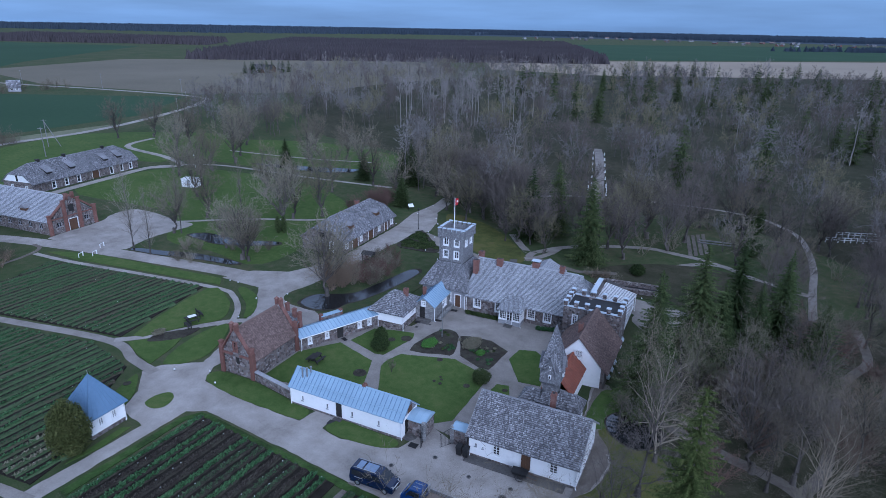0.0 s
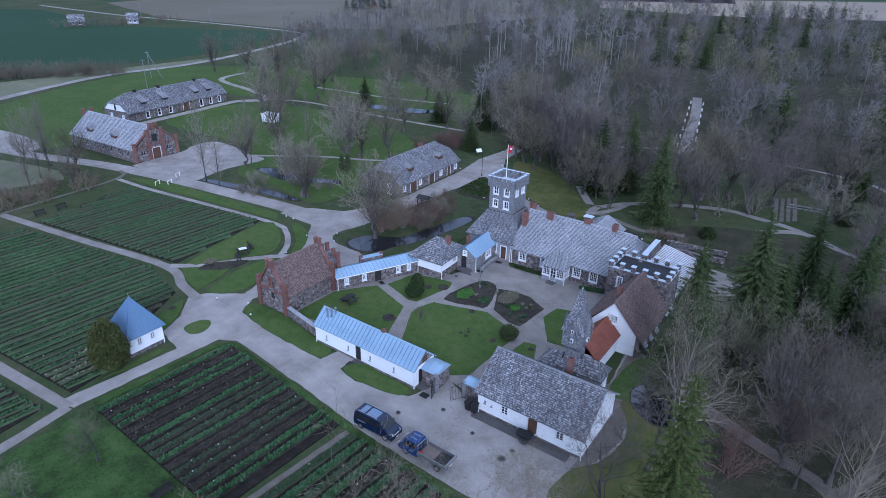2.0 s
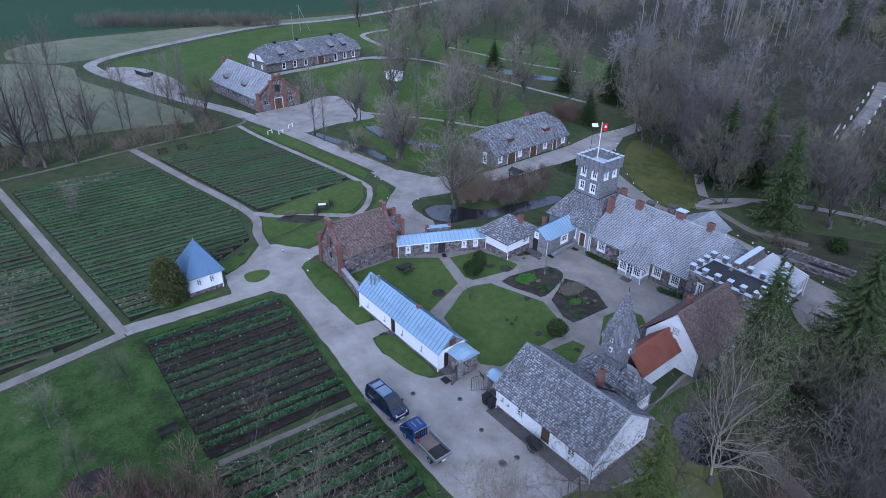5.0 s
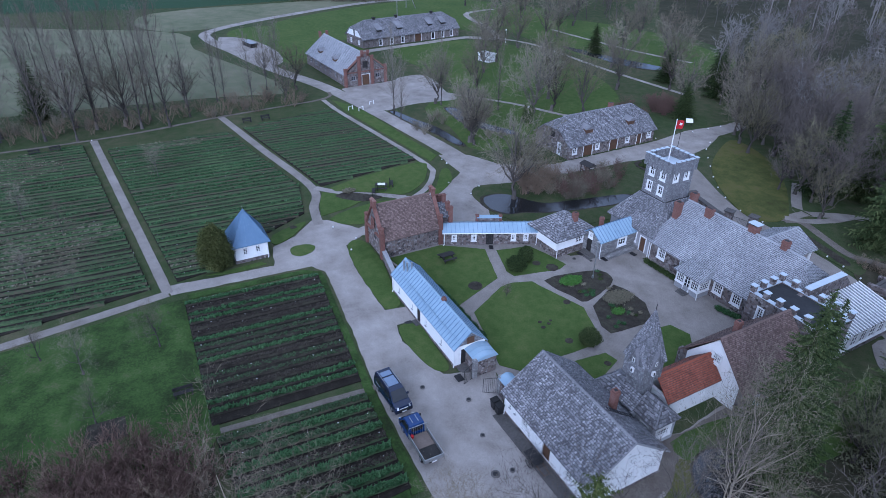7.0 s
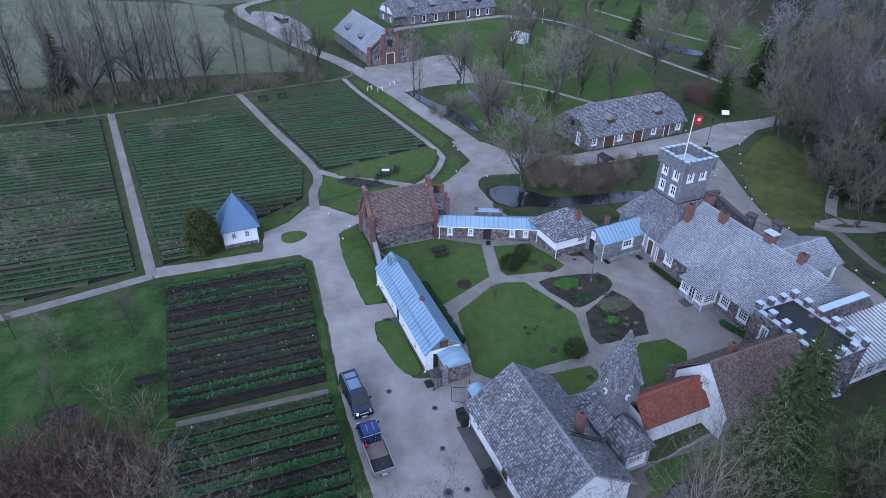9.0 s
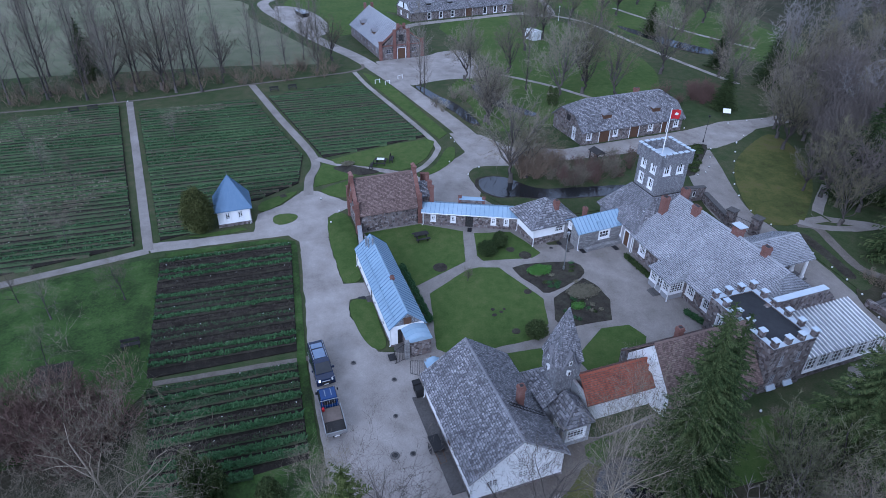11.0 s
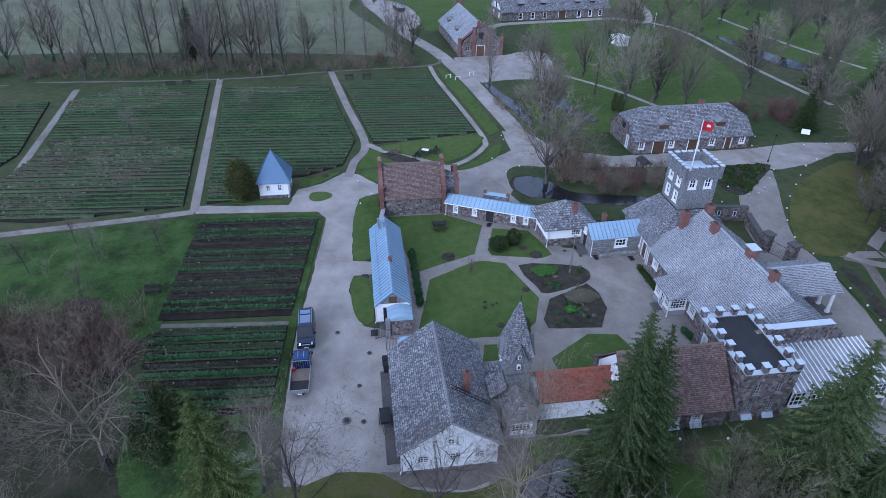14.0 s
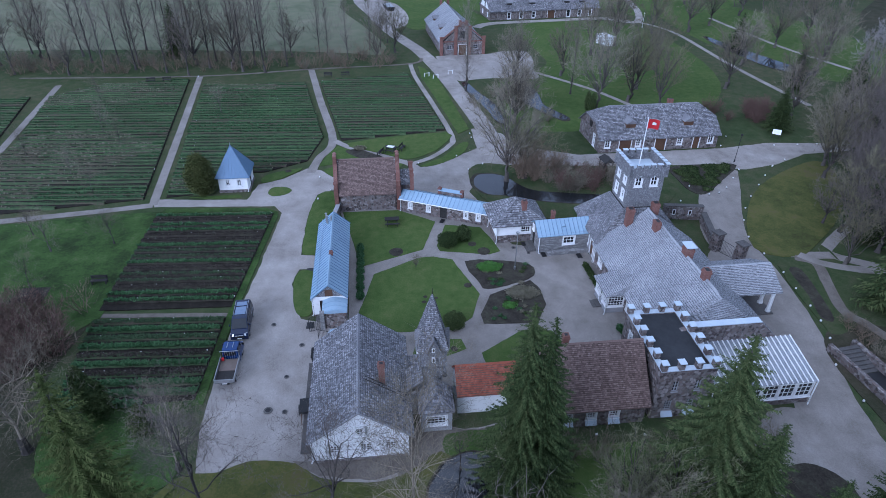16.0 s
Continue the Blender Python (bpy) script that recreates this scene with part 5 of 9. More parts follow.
FIELD_LABEL = "flower field of dark soil with long planted rows"
flower_field([(-48.3, 21.8), (-48.4, 36.4), (-29.2, 35.5), (-29.0, 22.4)], 1.16, 0.74, FIELD_LABEL, 3, [0.45, 0.22, 0.33, 0.0], 0.21, 0.14, 0.0, lines=4, reach=0.26)
flower_field([(-27.6, 22.5), (-27.4, 35.4), (-16.6, 35.4), (-15.5, 24)], 1.2, 0.76, FIELD_LABEL, 4, [0.56, 0.22, 0.22, 0.0], 0.22, 0.10, 0.0, soil=BED_GREEN, lines=5, reach=0.3)
flower_field([(-53, 21.4), (-99, 13.8), (-100.6, 33.4), (-73, 40), (-64, 38.6), (-60.4, 33), (-60, 27), (-54, 26)], 1.18, 0.66, FIELD_LABEL, 5, [0.56, 0.33, 0.0, 0.11], 0.22, 0.15, 0.1, soil=BED_GREEN, lines=2, reach=0.14)
flower_field([(-101.5, 36.2), (-106.5, 53.8), (-75.6, 60), (-71.6, 43)], 1.18, 0.66, FIELD_LABEL, 6, [0.45, 0.33, 0.22, 0.0], 0.2, 0.17, 0.0, soil=BED_GREEN, lines=2, reach=0.14)
flower_field([(-103, 10), (-52.6, 18.6), (-49.2, 2), (-50.6, -10.6), (-70, -7.2), (-93, -12.6), (-100, -6)], 1.18, 0.66, FIELD_LABEL, 7, [0.45, 0.33, 0.11, 0.11], 0.22, 0.16, 0.16, soil=BED_GREEN, lines=2, reach=0.14)
flower_field([(-51, -13.6), (-70, -10.4), (-93, -16), (-86, -34), (-50, -34)], 1.18, 0.66, FIELD_LABEL, 8, [0.45, 0.33, 0.11, 0.11], 0.22, 0.18, 0.16, soil=BED_GREEN, lines=2, reach=0.14)

# ---- manor buildings ----
def white_house():
    """White house with a steep shingle roof."""
    h = thing("house", "white limewashed house with a steep grey shingle roof", "house", -15.35, 49.6, 0, 3.5)
    L, W = 5.42, 3.62
    solid_walls(h, -L, L, -W, W, 0, 2.75, PLASTER, gable=5.35,
                south=[("slit", 0.75, 0.22, 1.25, 0.32, 1, 1), ("slit", 1.5, 0.16, 1.2, 0.2, 1, 1), ("win", 2.9, 0.7, 0.95, 1.15, 2, 4), ("door", 5.9, 0.95, 0.35, 1.95), ("win", 8.6, 0.75, 0.95, 1.15, 2, 4)],
                east=[("win", 1.55, 0.85, 0.95, 0.95, 4, 4), ("win", 4.0, 0.85, 0.95, 0.95, 4, 4), ("win", 5.85, 0.75, 0.95, 0.95, 4, 4), ("win", 3.62, 0.5, 2.95, 0.75, 2, 3)])
    part("plinth", Shape().box(-L - 0.06, -W - 0.06, 0, L + 0.06, W + 0.06, 0.28), STONE, h)
    gabled_roof(h, -L, L, -W, W, 2.75, 5.45, SHINGLE, over=0.4, ends=0.22, course=0.2, wide=0.13, lift=0.05)
    for s in (-1, 1):
        for e in (-1, 1):
            part("barge_board", Shape().prism([(s * (L + 0.2), e * (W + 0.42), 2.28), (s * (L + 0.2), 0, 5.28), (s * (L + 0.2), 0, 5.46), (s * (L + 0.2), e * (W + 0.42), 2.46)], [(s * (L + 0.26), e * (W + 0.42), 2.28), (s * (L + 0.26), 0, 5.28), (s * (L + 0.26), 0, 5.46), (s * (L + 0.26), e * (W + 0.42), 2.46)]), GREY_WALL, h)
    chimney(h, 1.3, 1.8, 3.4, 6.0, 0.5, 0.5)
    pipe(h, L - 0.05, -W - 0.1, 0.1, 2.4)
    pipe(h, -L + 0.1, -W - 0.1, 0.1, 2.4)
    sh = Shape()
    for xx in (1.75, 2.1):
        sh.tube([(xx, 0.5, 5.22), (xx, 3.7, 2.83)], [0.03] * 2, 4)
    for i in range(11):
        y = 0.6 + 0.3 * i
        sh.tube([(1.75, y, 5.22 - (y - 0.5) * 0.747), (2.1, y, 5.22 - (y - 0.5) * 0.747)], [0.022] * 2, 4)
    part("roof_ladder", sh, IRON, h)
    part("step", Shape().box(0.0, -W - 1.15, 0, 1.0, -W - 0.06, 0.2), STONE_DARK, h, bevel=0.03)
    return h


def long_house():
    """Long low white house under blue sheet metal."""
    h = thing("house", "long low white house with a blue sheet-metal roof", "house", -34.6, 45.35, 0, 3.4)
    L, W = 7.1, 1.62
    solid_walls(h, -L, L, -W, W, 0, 2.35, PLASTER, gable=3.7, thick=0.3,
                south=[("slit", 1.6, 0.24, 0.8, 0.6, 1, 3), ("slit", 4.9, 0.24, 0.8, 0.6, 1, 3), ("dark", 6.4, 0.8, 0.2, 1.75), ("slit", 8.1, 0.24, 0.8, 0.6, 1, 3), ("slit", 11.4, 0.24, 0.8, 0.6, 1, 3)],
                east=[("dark", 1.0, 0.7, 0.2, 1.75)])
    part("gable_shingles", Shape().prism([(L, -1.45, 2.42), (L, 1.45, 2.42), (L, 0, 3.68)], [(L + 0.03, -1.45, 2.42), (L + 0.03, 1.45, 2.42), (L + 0.03, 0, 3.68)]), SHINGLE_WALL, h)
    part("loft_hatch", Shape().box(L - 0.02, -0.38, 2.45, L + 0.07, 0.38, 3.2), TIMBER, h)
    part("plinth", Shape().box(-L - 0.05, -W - 0.05, 0, L + 0.05, W + 0.05, 0.22), STONE, h)
    gabled_roof(h, -L, L, -W, W, 2.4, 3.85, BLUE_METAL, over=0.22, ends=0.18, kind=seamed, pitch=0.52)
    part("snow_rail", Shape().tube([(-L, -W + 0.35, 2.92), (L, -W + 0.35, 2.92)], [0.035] * 2, 5), BLUE_METAL, h)
    chimney(h, 1.6, 0.1, 3.4, 4.15, 0.34, 0.34)
    for x, y in ((-6.0, -0.75), (-5.5, -0.6), (-5.3, -0.15)):
        part("flue_pipe", Shape().tube([(x, y, 3.0), (x, y, 4.25), (x, y, 4.27), (x, y, 4.4)], [0.09, 0.09, 0.13, 0.13], 8), STEEL, h)
    pipe(h, -L + 0.05, -W - 0.08, 0.1, 2.3)
    pipe(h, L - 0.05, -W - 0.08, 0.1, 2.3)
    for k in range(3):
        part("step", Shape().tube([(L + 0.45, -0.75, k * 0.09), (L + 0.45, -0.75, k * 0.09 + 0.09)], [0.75 - 0.2 * k] * 2, 14), STONE_DARK, h)
    part("doormat", Shape().box(-1.4, -W - 1.35, 0.03, -0.3, -W - 0.6, 0.06), IRON, h)
    part("step", Shape().box(-1.2, -W - 0.55, 0, -0.2, -W - 0.05, 0.14), STONE_DARK, h, bevel=0.02)
    return h


def barrel_annex(x, y, rz, lx, ly, hz, label):
    h = thing("shed", label, "shed", x, y, 0, rz)
    solid_walls(h, -lx / 2, lx / 2, -ly / 2, ly / 2, 0, hz, STONE, thick=0.25)
    sh, n = Shape(), 8
    arc = [(-ly / 2 - 0.12 + (ly + 0.24) * i / n, hz + 0.38 * math.sin(math.pi * i / n)) for i in range(n + 1)]
    ring0, ring1 = [(-lx / 2 - 0.1, a, b) for a, b in arc], [(lx / 2 + 0.1, a, b) for a, b in arc]
    sh.prism(ring0 + [(-lx / 2 - 0.1, arc[-1][0], hz - 0.06), (-lx / 2 - 0.1, arc[0][0], hz - 0.06)], ring1 + [(lx / 2 + 0.1, arc[-1][0], hz - 0.06), (lx / 2 + 0.1, arc[0][0], hz - 0.06)])
    roof = part("roof", sh, BLUE_METAL, h)
    for k in range(4):
        xx = -lx / 2 + lx * k / 3
        part("seam", Shape().tube([(xx, a, b + 0.01) for a, b in arc], [0.02] * (n + 1), 4), BLUE_METAL, roof)
    return h


def granary():
    """Old stone granary with brick-trimmed stepped gables."""
    h = thing("granary", "fieldstone granary with brick gables and brown tile roof", "granary", -51.2, 48.35, 0, 3.5)
    X, Y = 2.35, 3.95
    facade(h, (X, -Y), (X, Y), 0, 2.7, STONE, [])
    facade(h, (-X, Y), (-X, -Y), 0, 2.7, STONE, [])
    for s in (-1, 1):
        a, b = ((-X, -Y), (X, -Y)) if s < 0 else ((X, Y), (-X, Y))
        holes = [("dark", X, 0.6, 1.5, 0.9)] if s < 0 else []
        facade(h, (a[0] + 0.35 * -s * 0, a[1]), b, 0, 2.7, STONE, holes, 0.45, gable=(X, 6.3))
        # brick edges, kneelers and finials
        for e in (-1, 1):
            part("buttress", Shape().box(e * X - 0.26, s * Y - 0.27, 0, e * X + 0.26, s * Y + 0.27, 3.5), BRICK, h, bevel=0.02)
            part("pinnacle", Shape().box(e * X - 0.21, s * Y - 0.22, 3.5, e * X + 0.21, s * Y + 0.22, 4.05).box(e * X - 0.27, s * Y - 0.28, 4.05, e * X + 0.27, s * Y + 0.28, 4.17), BRICK, h)
            part("coping", Shape().prism([(e * X, s * Y - 0.25, 2.95), (e * X, s * Y + 0.25, 2.95), (0, s * Y + 0.25, 6.4), (0, s * Y - 0.25, 6.4)], [(e * X, s * Y - 0.25, 3.15), (e * X, s * Y + 0.25, 3.15), (0, s * Y + 0.25, 6.62), (0, s * Y - 0.25, 6.62)]), BRICK, h)
            part("brick_course", Shape().box(min(e * 0.6, e * X), s * Y - 0.26 * (s < 0) - 0.24 * (s > 0) * 0, 2.7, max(e * 0.6, e * X), s * Y + 0.26 * (s > 0), 2.9), BRICK, h)
        for e in (-0.34, 0.34):
            part("finial", Shape().box(e - 0.17, s * Y - 0.2, 5.9, e + 0.17, s * Y + 0.2, 6.8).box(e - 0.22, s * Y - 0.25, 6.8, e + 0.22, s * Y + 0.25, 6.92).add([(e - 0.22, s * Y - 0.25, 6.92), (e + 0.22, s * Y - 0.25, 6.92), (e + 0.22, s * Y + 0.25, 6.92), (e - 0.22, s * Y + 0.25, 6.92), (e, s * Y, 7.2)], [(0, 1, 4), (1, 2, 4), (2, 3, 4), (3, 0, 4)]), BRICK, h)
    u, w = Vector((1, 0)), Vector((0, -1))
    framed(h, (-X, -Y - 0.2, 0), u, w, X - 0.26, X + 0.26, 3.4, 4.5, 2, 3, casing=0.12, frame_mat=BRICK)
    for e in (-1, 1):
        sl = [(e * (X + 0.3), -e * (Y - 0.3), 2.45), (e * (X + 0.3), e * (Y - 0.3), 2.45), (0, e * (Y - 0.3), 6.2), (0, -e * (Y - 0.3), 6.2)]
        slope(h, *sl, CLAY_BROWN, course=0.16, wide=0.18, covering="roof_tiles", edge=TILE_SHADE)
    part("ridge_cap", Shape().tube([(0, -Y + 0.3, 6.2), (0, Y - 0.3, 6.2)], [0.13, 0.13], 6), CLAY_BROWN, h)
    # small lean-to wing behind the far gable
    solid_walls(h, -1.9, 1.5, Y + 0.33, Y + 1.7, 0, 3.4, STONE, thick=0.3)
    slope(h, (1.7, Y + 0.33, 3.3), (1.7, Y + 1.8, 3.3), (-0.2, Y + 1.8, 4.5), (-0.2, Y + 0.33, 4.5), SHINGLE)
    slope(h, (-2.1, Y + 1.8, 3.3), (-2.1, Y + 0.33, 3.3), (-0.2, Y + 0.33, 4.5), (-0.2, Y + 1.8, 4.5), SHINGLE)
    for xx, zz in ((1.7, 4.6), (0.9, 4.95), (-0.2, 5.5), (-1.3, 4.95), (-2.1, 4.6)):
        part("pinnacle", Shape().box(xx - 0.2, Y + 1.55, 0 if abs(xx) > 1.5 else 3.0, xx + 0.2, Y + 2.0, zz - 0.1).box(xx - 0.25, Y + 1.5, zz - 0.1, xx + 0.25, Y + 2.05, zz + 0.02), BRICK, h)
    return h


def corridor():
    """Low stone passage under a blue metal roof."""
    h = thing("corridor", "low fieldstone passage with a blue sheet-metal roof", "passage", -48.6, 52.6, 0, -22.0)
    L = 12.1
    holes = [("win", 1.4, 0.4, 0.7, 0.7, 2, 3), ("win", 3.9, 0.4, 0.7, 0.7, 2, 3), ("dark", 5.9, 0.95, 0.0, 1.8), ("win", 8.9, 0.4, 0.7, 0.7, 2, 3), ("win", 10.5, 0.4, 0.7, 0.7, 2, 3)]
    facade(h, (0, 0), (0, L), 0, 1.9, STONE, holes, 0.3)
    facade(h, (-2.4, L), (-2.4, 0), 0, 2.0, STONE, [("dark", L - 5.9, 0.9, 0.0, 1.8)], 0.3)
    facade(h, (-2.1, 0), (-0.3, 0), 0, 1.9, STONE)
    facade(h, (-0.3, L), (-2.1, L), 0, 1.9, STONE)
    seamed(h, (0.25, -0.1, 1.86), (0.25, L + 0.1, 1.86), (-1.35, L + 0.1, 2.5), (-1.35, -0.1, 2.5), BLUE_METAL, pitch=0.55)
    seamed(h, (-2.6, L + 0.1, 2.0), (-2.6, -0.1, 2.0), (-1.35, -0.1, 2.5), (-1.35, L + 0.1, 2.5), BLUE_METAL, pitch=0.55)
    part("gutter", Shape().tube([(0.3, -0.1, 1.84), (0.3, L + 0.1, 1.8)], [0.06, 0.06], 6), WHITE, h)
    pipe(h, 0.12, 0.15, 0.05, 1.8)
    pipe(h, 0.12, L - 0.25, 0.05, 1.8)
    part("gate_head", Shape().box(-2.95, 4.6, 2.0, -2.42, 7.4, 2.62), STONE, h)
    part("gate_roof", Shape().box(-3.05, 4.4, 2.62, -2.25, 7.6, 2.7), BLUE_METAL, h)
    for y in (4.5, 7.5):
        part("gate_pillar", Shape().box(-2.95, y - 0.18, 0, -2.42, y + 0.18, 2.8).box(-3.0, y - 0.23, 2.8, -2.37, y + 0.23, 2.88), BRICK, h)
    return h


def hip_house():
    h = thing("house", "small white house on a stone base with a hipped shingle roof", "house", -42.95, 66.55, 0, 6.0)
    X, Y = 2.35, 2.85
    solid_walls(h, -X, X, -Y, Y, 0, 1.0, STONE, thick=0.4)
    solid_walls(h, -X + 0.05, X - 0.05, -Y + 0.05, Y - 0.05, 1.0, 2.65, PLASTER, east=[("win", 3.6, 1.1, 1.25, 1.05, 4, 3)], thick=0.3)
    part("floor_deck", Shape().box(-X + 0.4, -Y + 0.4, 0.9, X - 0.4, Y - 0.4, 1.0), TIMBER, h)
    hipped_roof(h, -X - 0.5, X + 0.5, -Y - 0.5, Y + 0.5, 2.55, 4.75, -0.2, 0.2, SHINGLE)
    part("finial", Shape().tube([(0, 0, 4.7), (0, 0, 5.9)], [0.04, 0.015], 5), IRON, h)
    chimney(h, 1.2, 0.7, 3.2, 4.95, 0.55, 0.55)
    pipe(h, X + 0.1, -Y + 0.1, 0.05, 2.5)
    return h


def blue_annex():
    h = thing("house", "grey stone wing with a light blue metal roof", "house", -39.9, 71.6, 0, 97.0)
    X, Y = 3.2, 1.55
    facade(h, (-X, -Y), (X, -Y), 0, 2.5, STONE_GREY, [])
    facade(h, (X, Y), (-X, Y), 0, 2.5, STONE_GREY, [])
    facade(h, (-X, Y - 0.35), (-X, -Y + 0.35), 0, 2.5, STONE_GREY, [("dark", 0.95, 0.85, 0.35, 1.9), ("win", 1.2, 0.45, 2.45, 0.55, 2, 2)], gable=(Y - 0.35, 3.45))
    o, u, w = (X, Y, 0), Vector((-1, 0)), Vector((0, 1))
    seamed(h, (-X - 0.15, -Y - 0.2, 2.35), (X, -Y - 0.2, 2.35), (X, 0, 3.6), (-X - 0.15, 0, 3.6), BLUE_METAL, pitch=0.5)
    seamed(h, (X, Y + 0.2, 2.35), (-X - 0.15, Y + 0.2, 2.35), (-X - 0.15, 0, 3.6), (X, 0, 3.6), BLUE_METAL, pitch=0.5)
    u, w = Vector((1, 0)), Vector((0, -1))
    framed(h, (-X, -Y - 0.15, 0), u, w, 3.0, 4.3, 1.15, 2.05, 3, 2)
    chimney(h, -0.8, 0.95, 2.6, 4.15, 0.42, 0.42)
    part("roof_hatch", Shape().tube([(-0.1, -0.85, 2.95), (-0.1, -0.45, 3.35)], [0.32, 0.02], 10), BLUE_METAL, h)
    pipe(h, -X + 0.1, -Y - 0.1, 0.05, 2.3)
    for k in range(3):
        part("step", Shape().box(-X - 1.1 + 0.3 * k, -1.1, 0.13 * k, -X, 0.9, 0.13 * (k + 1)), STONE_DARK, h)
    part("bench_wall", Shape().box(-2.2, -Y - 0.75, 0, X, -Y - 0.2, 0.45), STONE_GREY, h)
    return h


def manor():
    """Manor house: long shingle roof, square tower, porch, portico and the stone end wall."""
    h = thing("manor_house", "stone manor house with silvery shingle roof and square tower", "house", -27.6, 80.75, 0, 4.2)
    X0, X1, Y = -8.9, 9.0, 5.35
    facade(h, (X0, -Y), (X1, -Y), 0, 2.75, STONE, [("win", 1.9, 1.0, 0.85, 1.35, 4, 4), ("win", 5.3, 1.0, 0.85, 1.35, 4, 4), ("win", 10.2, 1.0, 0.85, 1.35, 4, 4), ("win", 12.6, 1.0, 0.85, 1.35, 4, 4)], 0.5)
    facade(h, (X1, Y), (X0, Y), 0, 2.75, STONE, [("win", 3, 1.0, 0.85, 1.35, 4, 4), ("win", 14, 1.0, 0.85, 1.35, 4, 4)], 0.5)
    facade(h, (X0, Y - 0.5), (X0, -Y + 0.5), 0, 2.75, STONE)
    part("gable", Shape().prism([(X0, -Y, 2.75), (X0, Y, 2.75), (X0, 0, 6.3)], [(X0 + 0.4, -Y, 2.75), (X0 + 0.4, Y, 2.75), (X0 + 0.4, 0, 6.3)]), STONE, h)
    slope(h, (X0 - 0.15, -Y - 0.45, 2.45), (7.2, -Y - 0.45, 2.45), (7.2, 0, 6.6), (X0 - 0.15, 0, 6.6), SHINGLE_PALE, course=0.2, wide=0.15, lift=0.05)
    slope(h, (X1 - 0.1, Y + 0.45, 2.45), (X0 - 0.15, Y + 0.45, 2.45), (X0 - 0.15, 0, 6.6), (6.4, 0, 6.6), SHINGLE_PALE, course=0.2, wide=0.15, lift=0.05)
    slope(h, (X1 - 0.15, -2.2, 4.9), (X1 - 0.15, Y + 0.45, 2.5), (6.4, 0, 6.58), (6.4, 0, 6.58), SHINGLE_PALE, course=0.2, wide=0.15, lift=0.05)
    slope(h, (7.2, -Y - 0.45, 2.45), (X1 - 0.15, -2.2, 4.9), (6.4, 0, 6.58), (6.4, 0, 6.58), SHINGLE_PALE, course=0.2, wide=0.15, lift=0.05)
    part("ridge_cap", Shape().tube([(X0 - 0.15, 0, 6.6), (6.4, 0, 6.6)], [0.11, 0.11], 5), SHINGLE_PALE, h)
    # stone end wall with a sheet-metal coping
    part("end_wall", Shape().prism([(X1, -Y, 0), (X1, Y + 0.3, 0), (X1, Y + 0.3, 2.7), (X1, 2.6, 5.6), (X1, -3.0, 5.6), (X1, -Y, 5.0)], [(X1 + 0.45, -Y, 0), (X1 + 0.45, Y + 0.3, 0), (X1 + 0.45, Y + 0.3, 2.7), (X1 + 0.45, 2.6, 5.6), (X1 + 0.45, -3.0, 5.6), (X1 + 0.45, -Y, 5.0)]), STONE, h)
    part("coping", Shape().box(X1 - 0.12, -3.2, 5.6, X1 + 0.57, 2.65, 5.68), CAPS, h)
    chimney(h, -8.6, -2.2, 4.6, 7.0, 0.75, 0.7)
    chimney(h, -8.9, 0.7, 5.2, 7.4, 0.75, 0.7)
    chimney(h, -5.4, -0.6, 5.9, 7.2, 0.9, 0.55)
    chimney(h, 0.0, 0.2, 6.1, 7.35, 1.0, 0.75, cap=CAPS)
    chimney(h, 4.0, 0.0, 6.2, 7.5, 0.7, 0.6)
    # glazed entrance porch
    px0, px1, py = -2.9, 0.3, -Y - 1.9
    o, u, w = (px0, py, 0), Vector((1, 0)), Vector((0, -1))
    part("porch_base", Shape().box(px0, py, 0, px1, -Y, 0.75), GREY_WALL, h)
    framed(h, o, u, w, 0.1, 1.1, 0.85, 2.1, 4, 4, casing=0.06)
    framed(h, o, u, w, 2.1, 3.1, 0.85, 2.1, 4, 4, casing=0.06)
    framed(h, o, u, w, 1.2, 2.0, 0.2, 2.1, 2, 4, casing=0.06, name="porch_door")
    framed(h, (px1, py, 0), Vector((0, 1)), Vector((1, 0)), 0.15, 1.75, 0.85, 2.1, 5, 4, casing=0.06)
    framed(h, (px0, -Y, 0), Vector((0, -1)), Vector((-1, 0)), 0.15, 1.75, 0.85, 2.1, 5, 4, casing=0.06)
    part("porch_beam", Shape().box(px0, py, 2.1, px1, -Y, 2.3), WHITE, h)
    slope(h, (px0 - 0.25, py - 0.3, 2.3), (px1 + 0.25, py - 0.3, 2.3), (px1 - 0.4, -Y + 1.4, 3.6), (px0 + 0.4, -Y + 1.4, 3.6), SHINGLE_PALE)
    slope(h, (px1 + 0.25, py - 0.3, 2.3), (px1 + 0.25, -Y + 0.2, 2.55), (px1 - 0.4, -Y + 1.4, 3.6), (px1 - 0.4, -Y + 1.4, 3.6), SHINGLE_PALE)
    slope(h, (px0 - 0.25, -Y + 0.2, 2.55), (px0 - 0.25, py - 0.3, 2.3), (px0 + 0.4, -Y + 1.4, 3.6), (px0 + 0.4, -Y + 1.4, 3.6), SHINGLE_PALE)
    for k in range(2):
        part("step", Shape().box(px0 + 1.0, py - 0.9 + 0.35 * k, 0.1 * k, px1 - 1.0, py, 0.1 * (k + 1)), STONE_DARK, h)
    pipe(h, px1 + 0.1, py - 0.1, 0.05, 2.2)
    # columned portico on the garden side
    hx0, hx1, hy = -3.2, 2.2, Y + 4.2
    slope(h, (hx1 + 0.3, Y - 0.6, 2.9), (hx1 + 0.3, hy + 0.4, 2.9), (-0.5, hy + 0.4, 4.5), (-0.5, Y - 2.4, 4.5), SHINGLE_PALE)
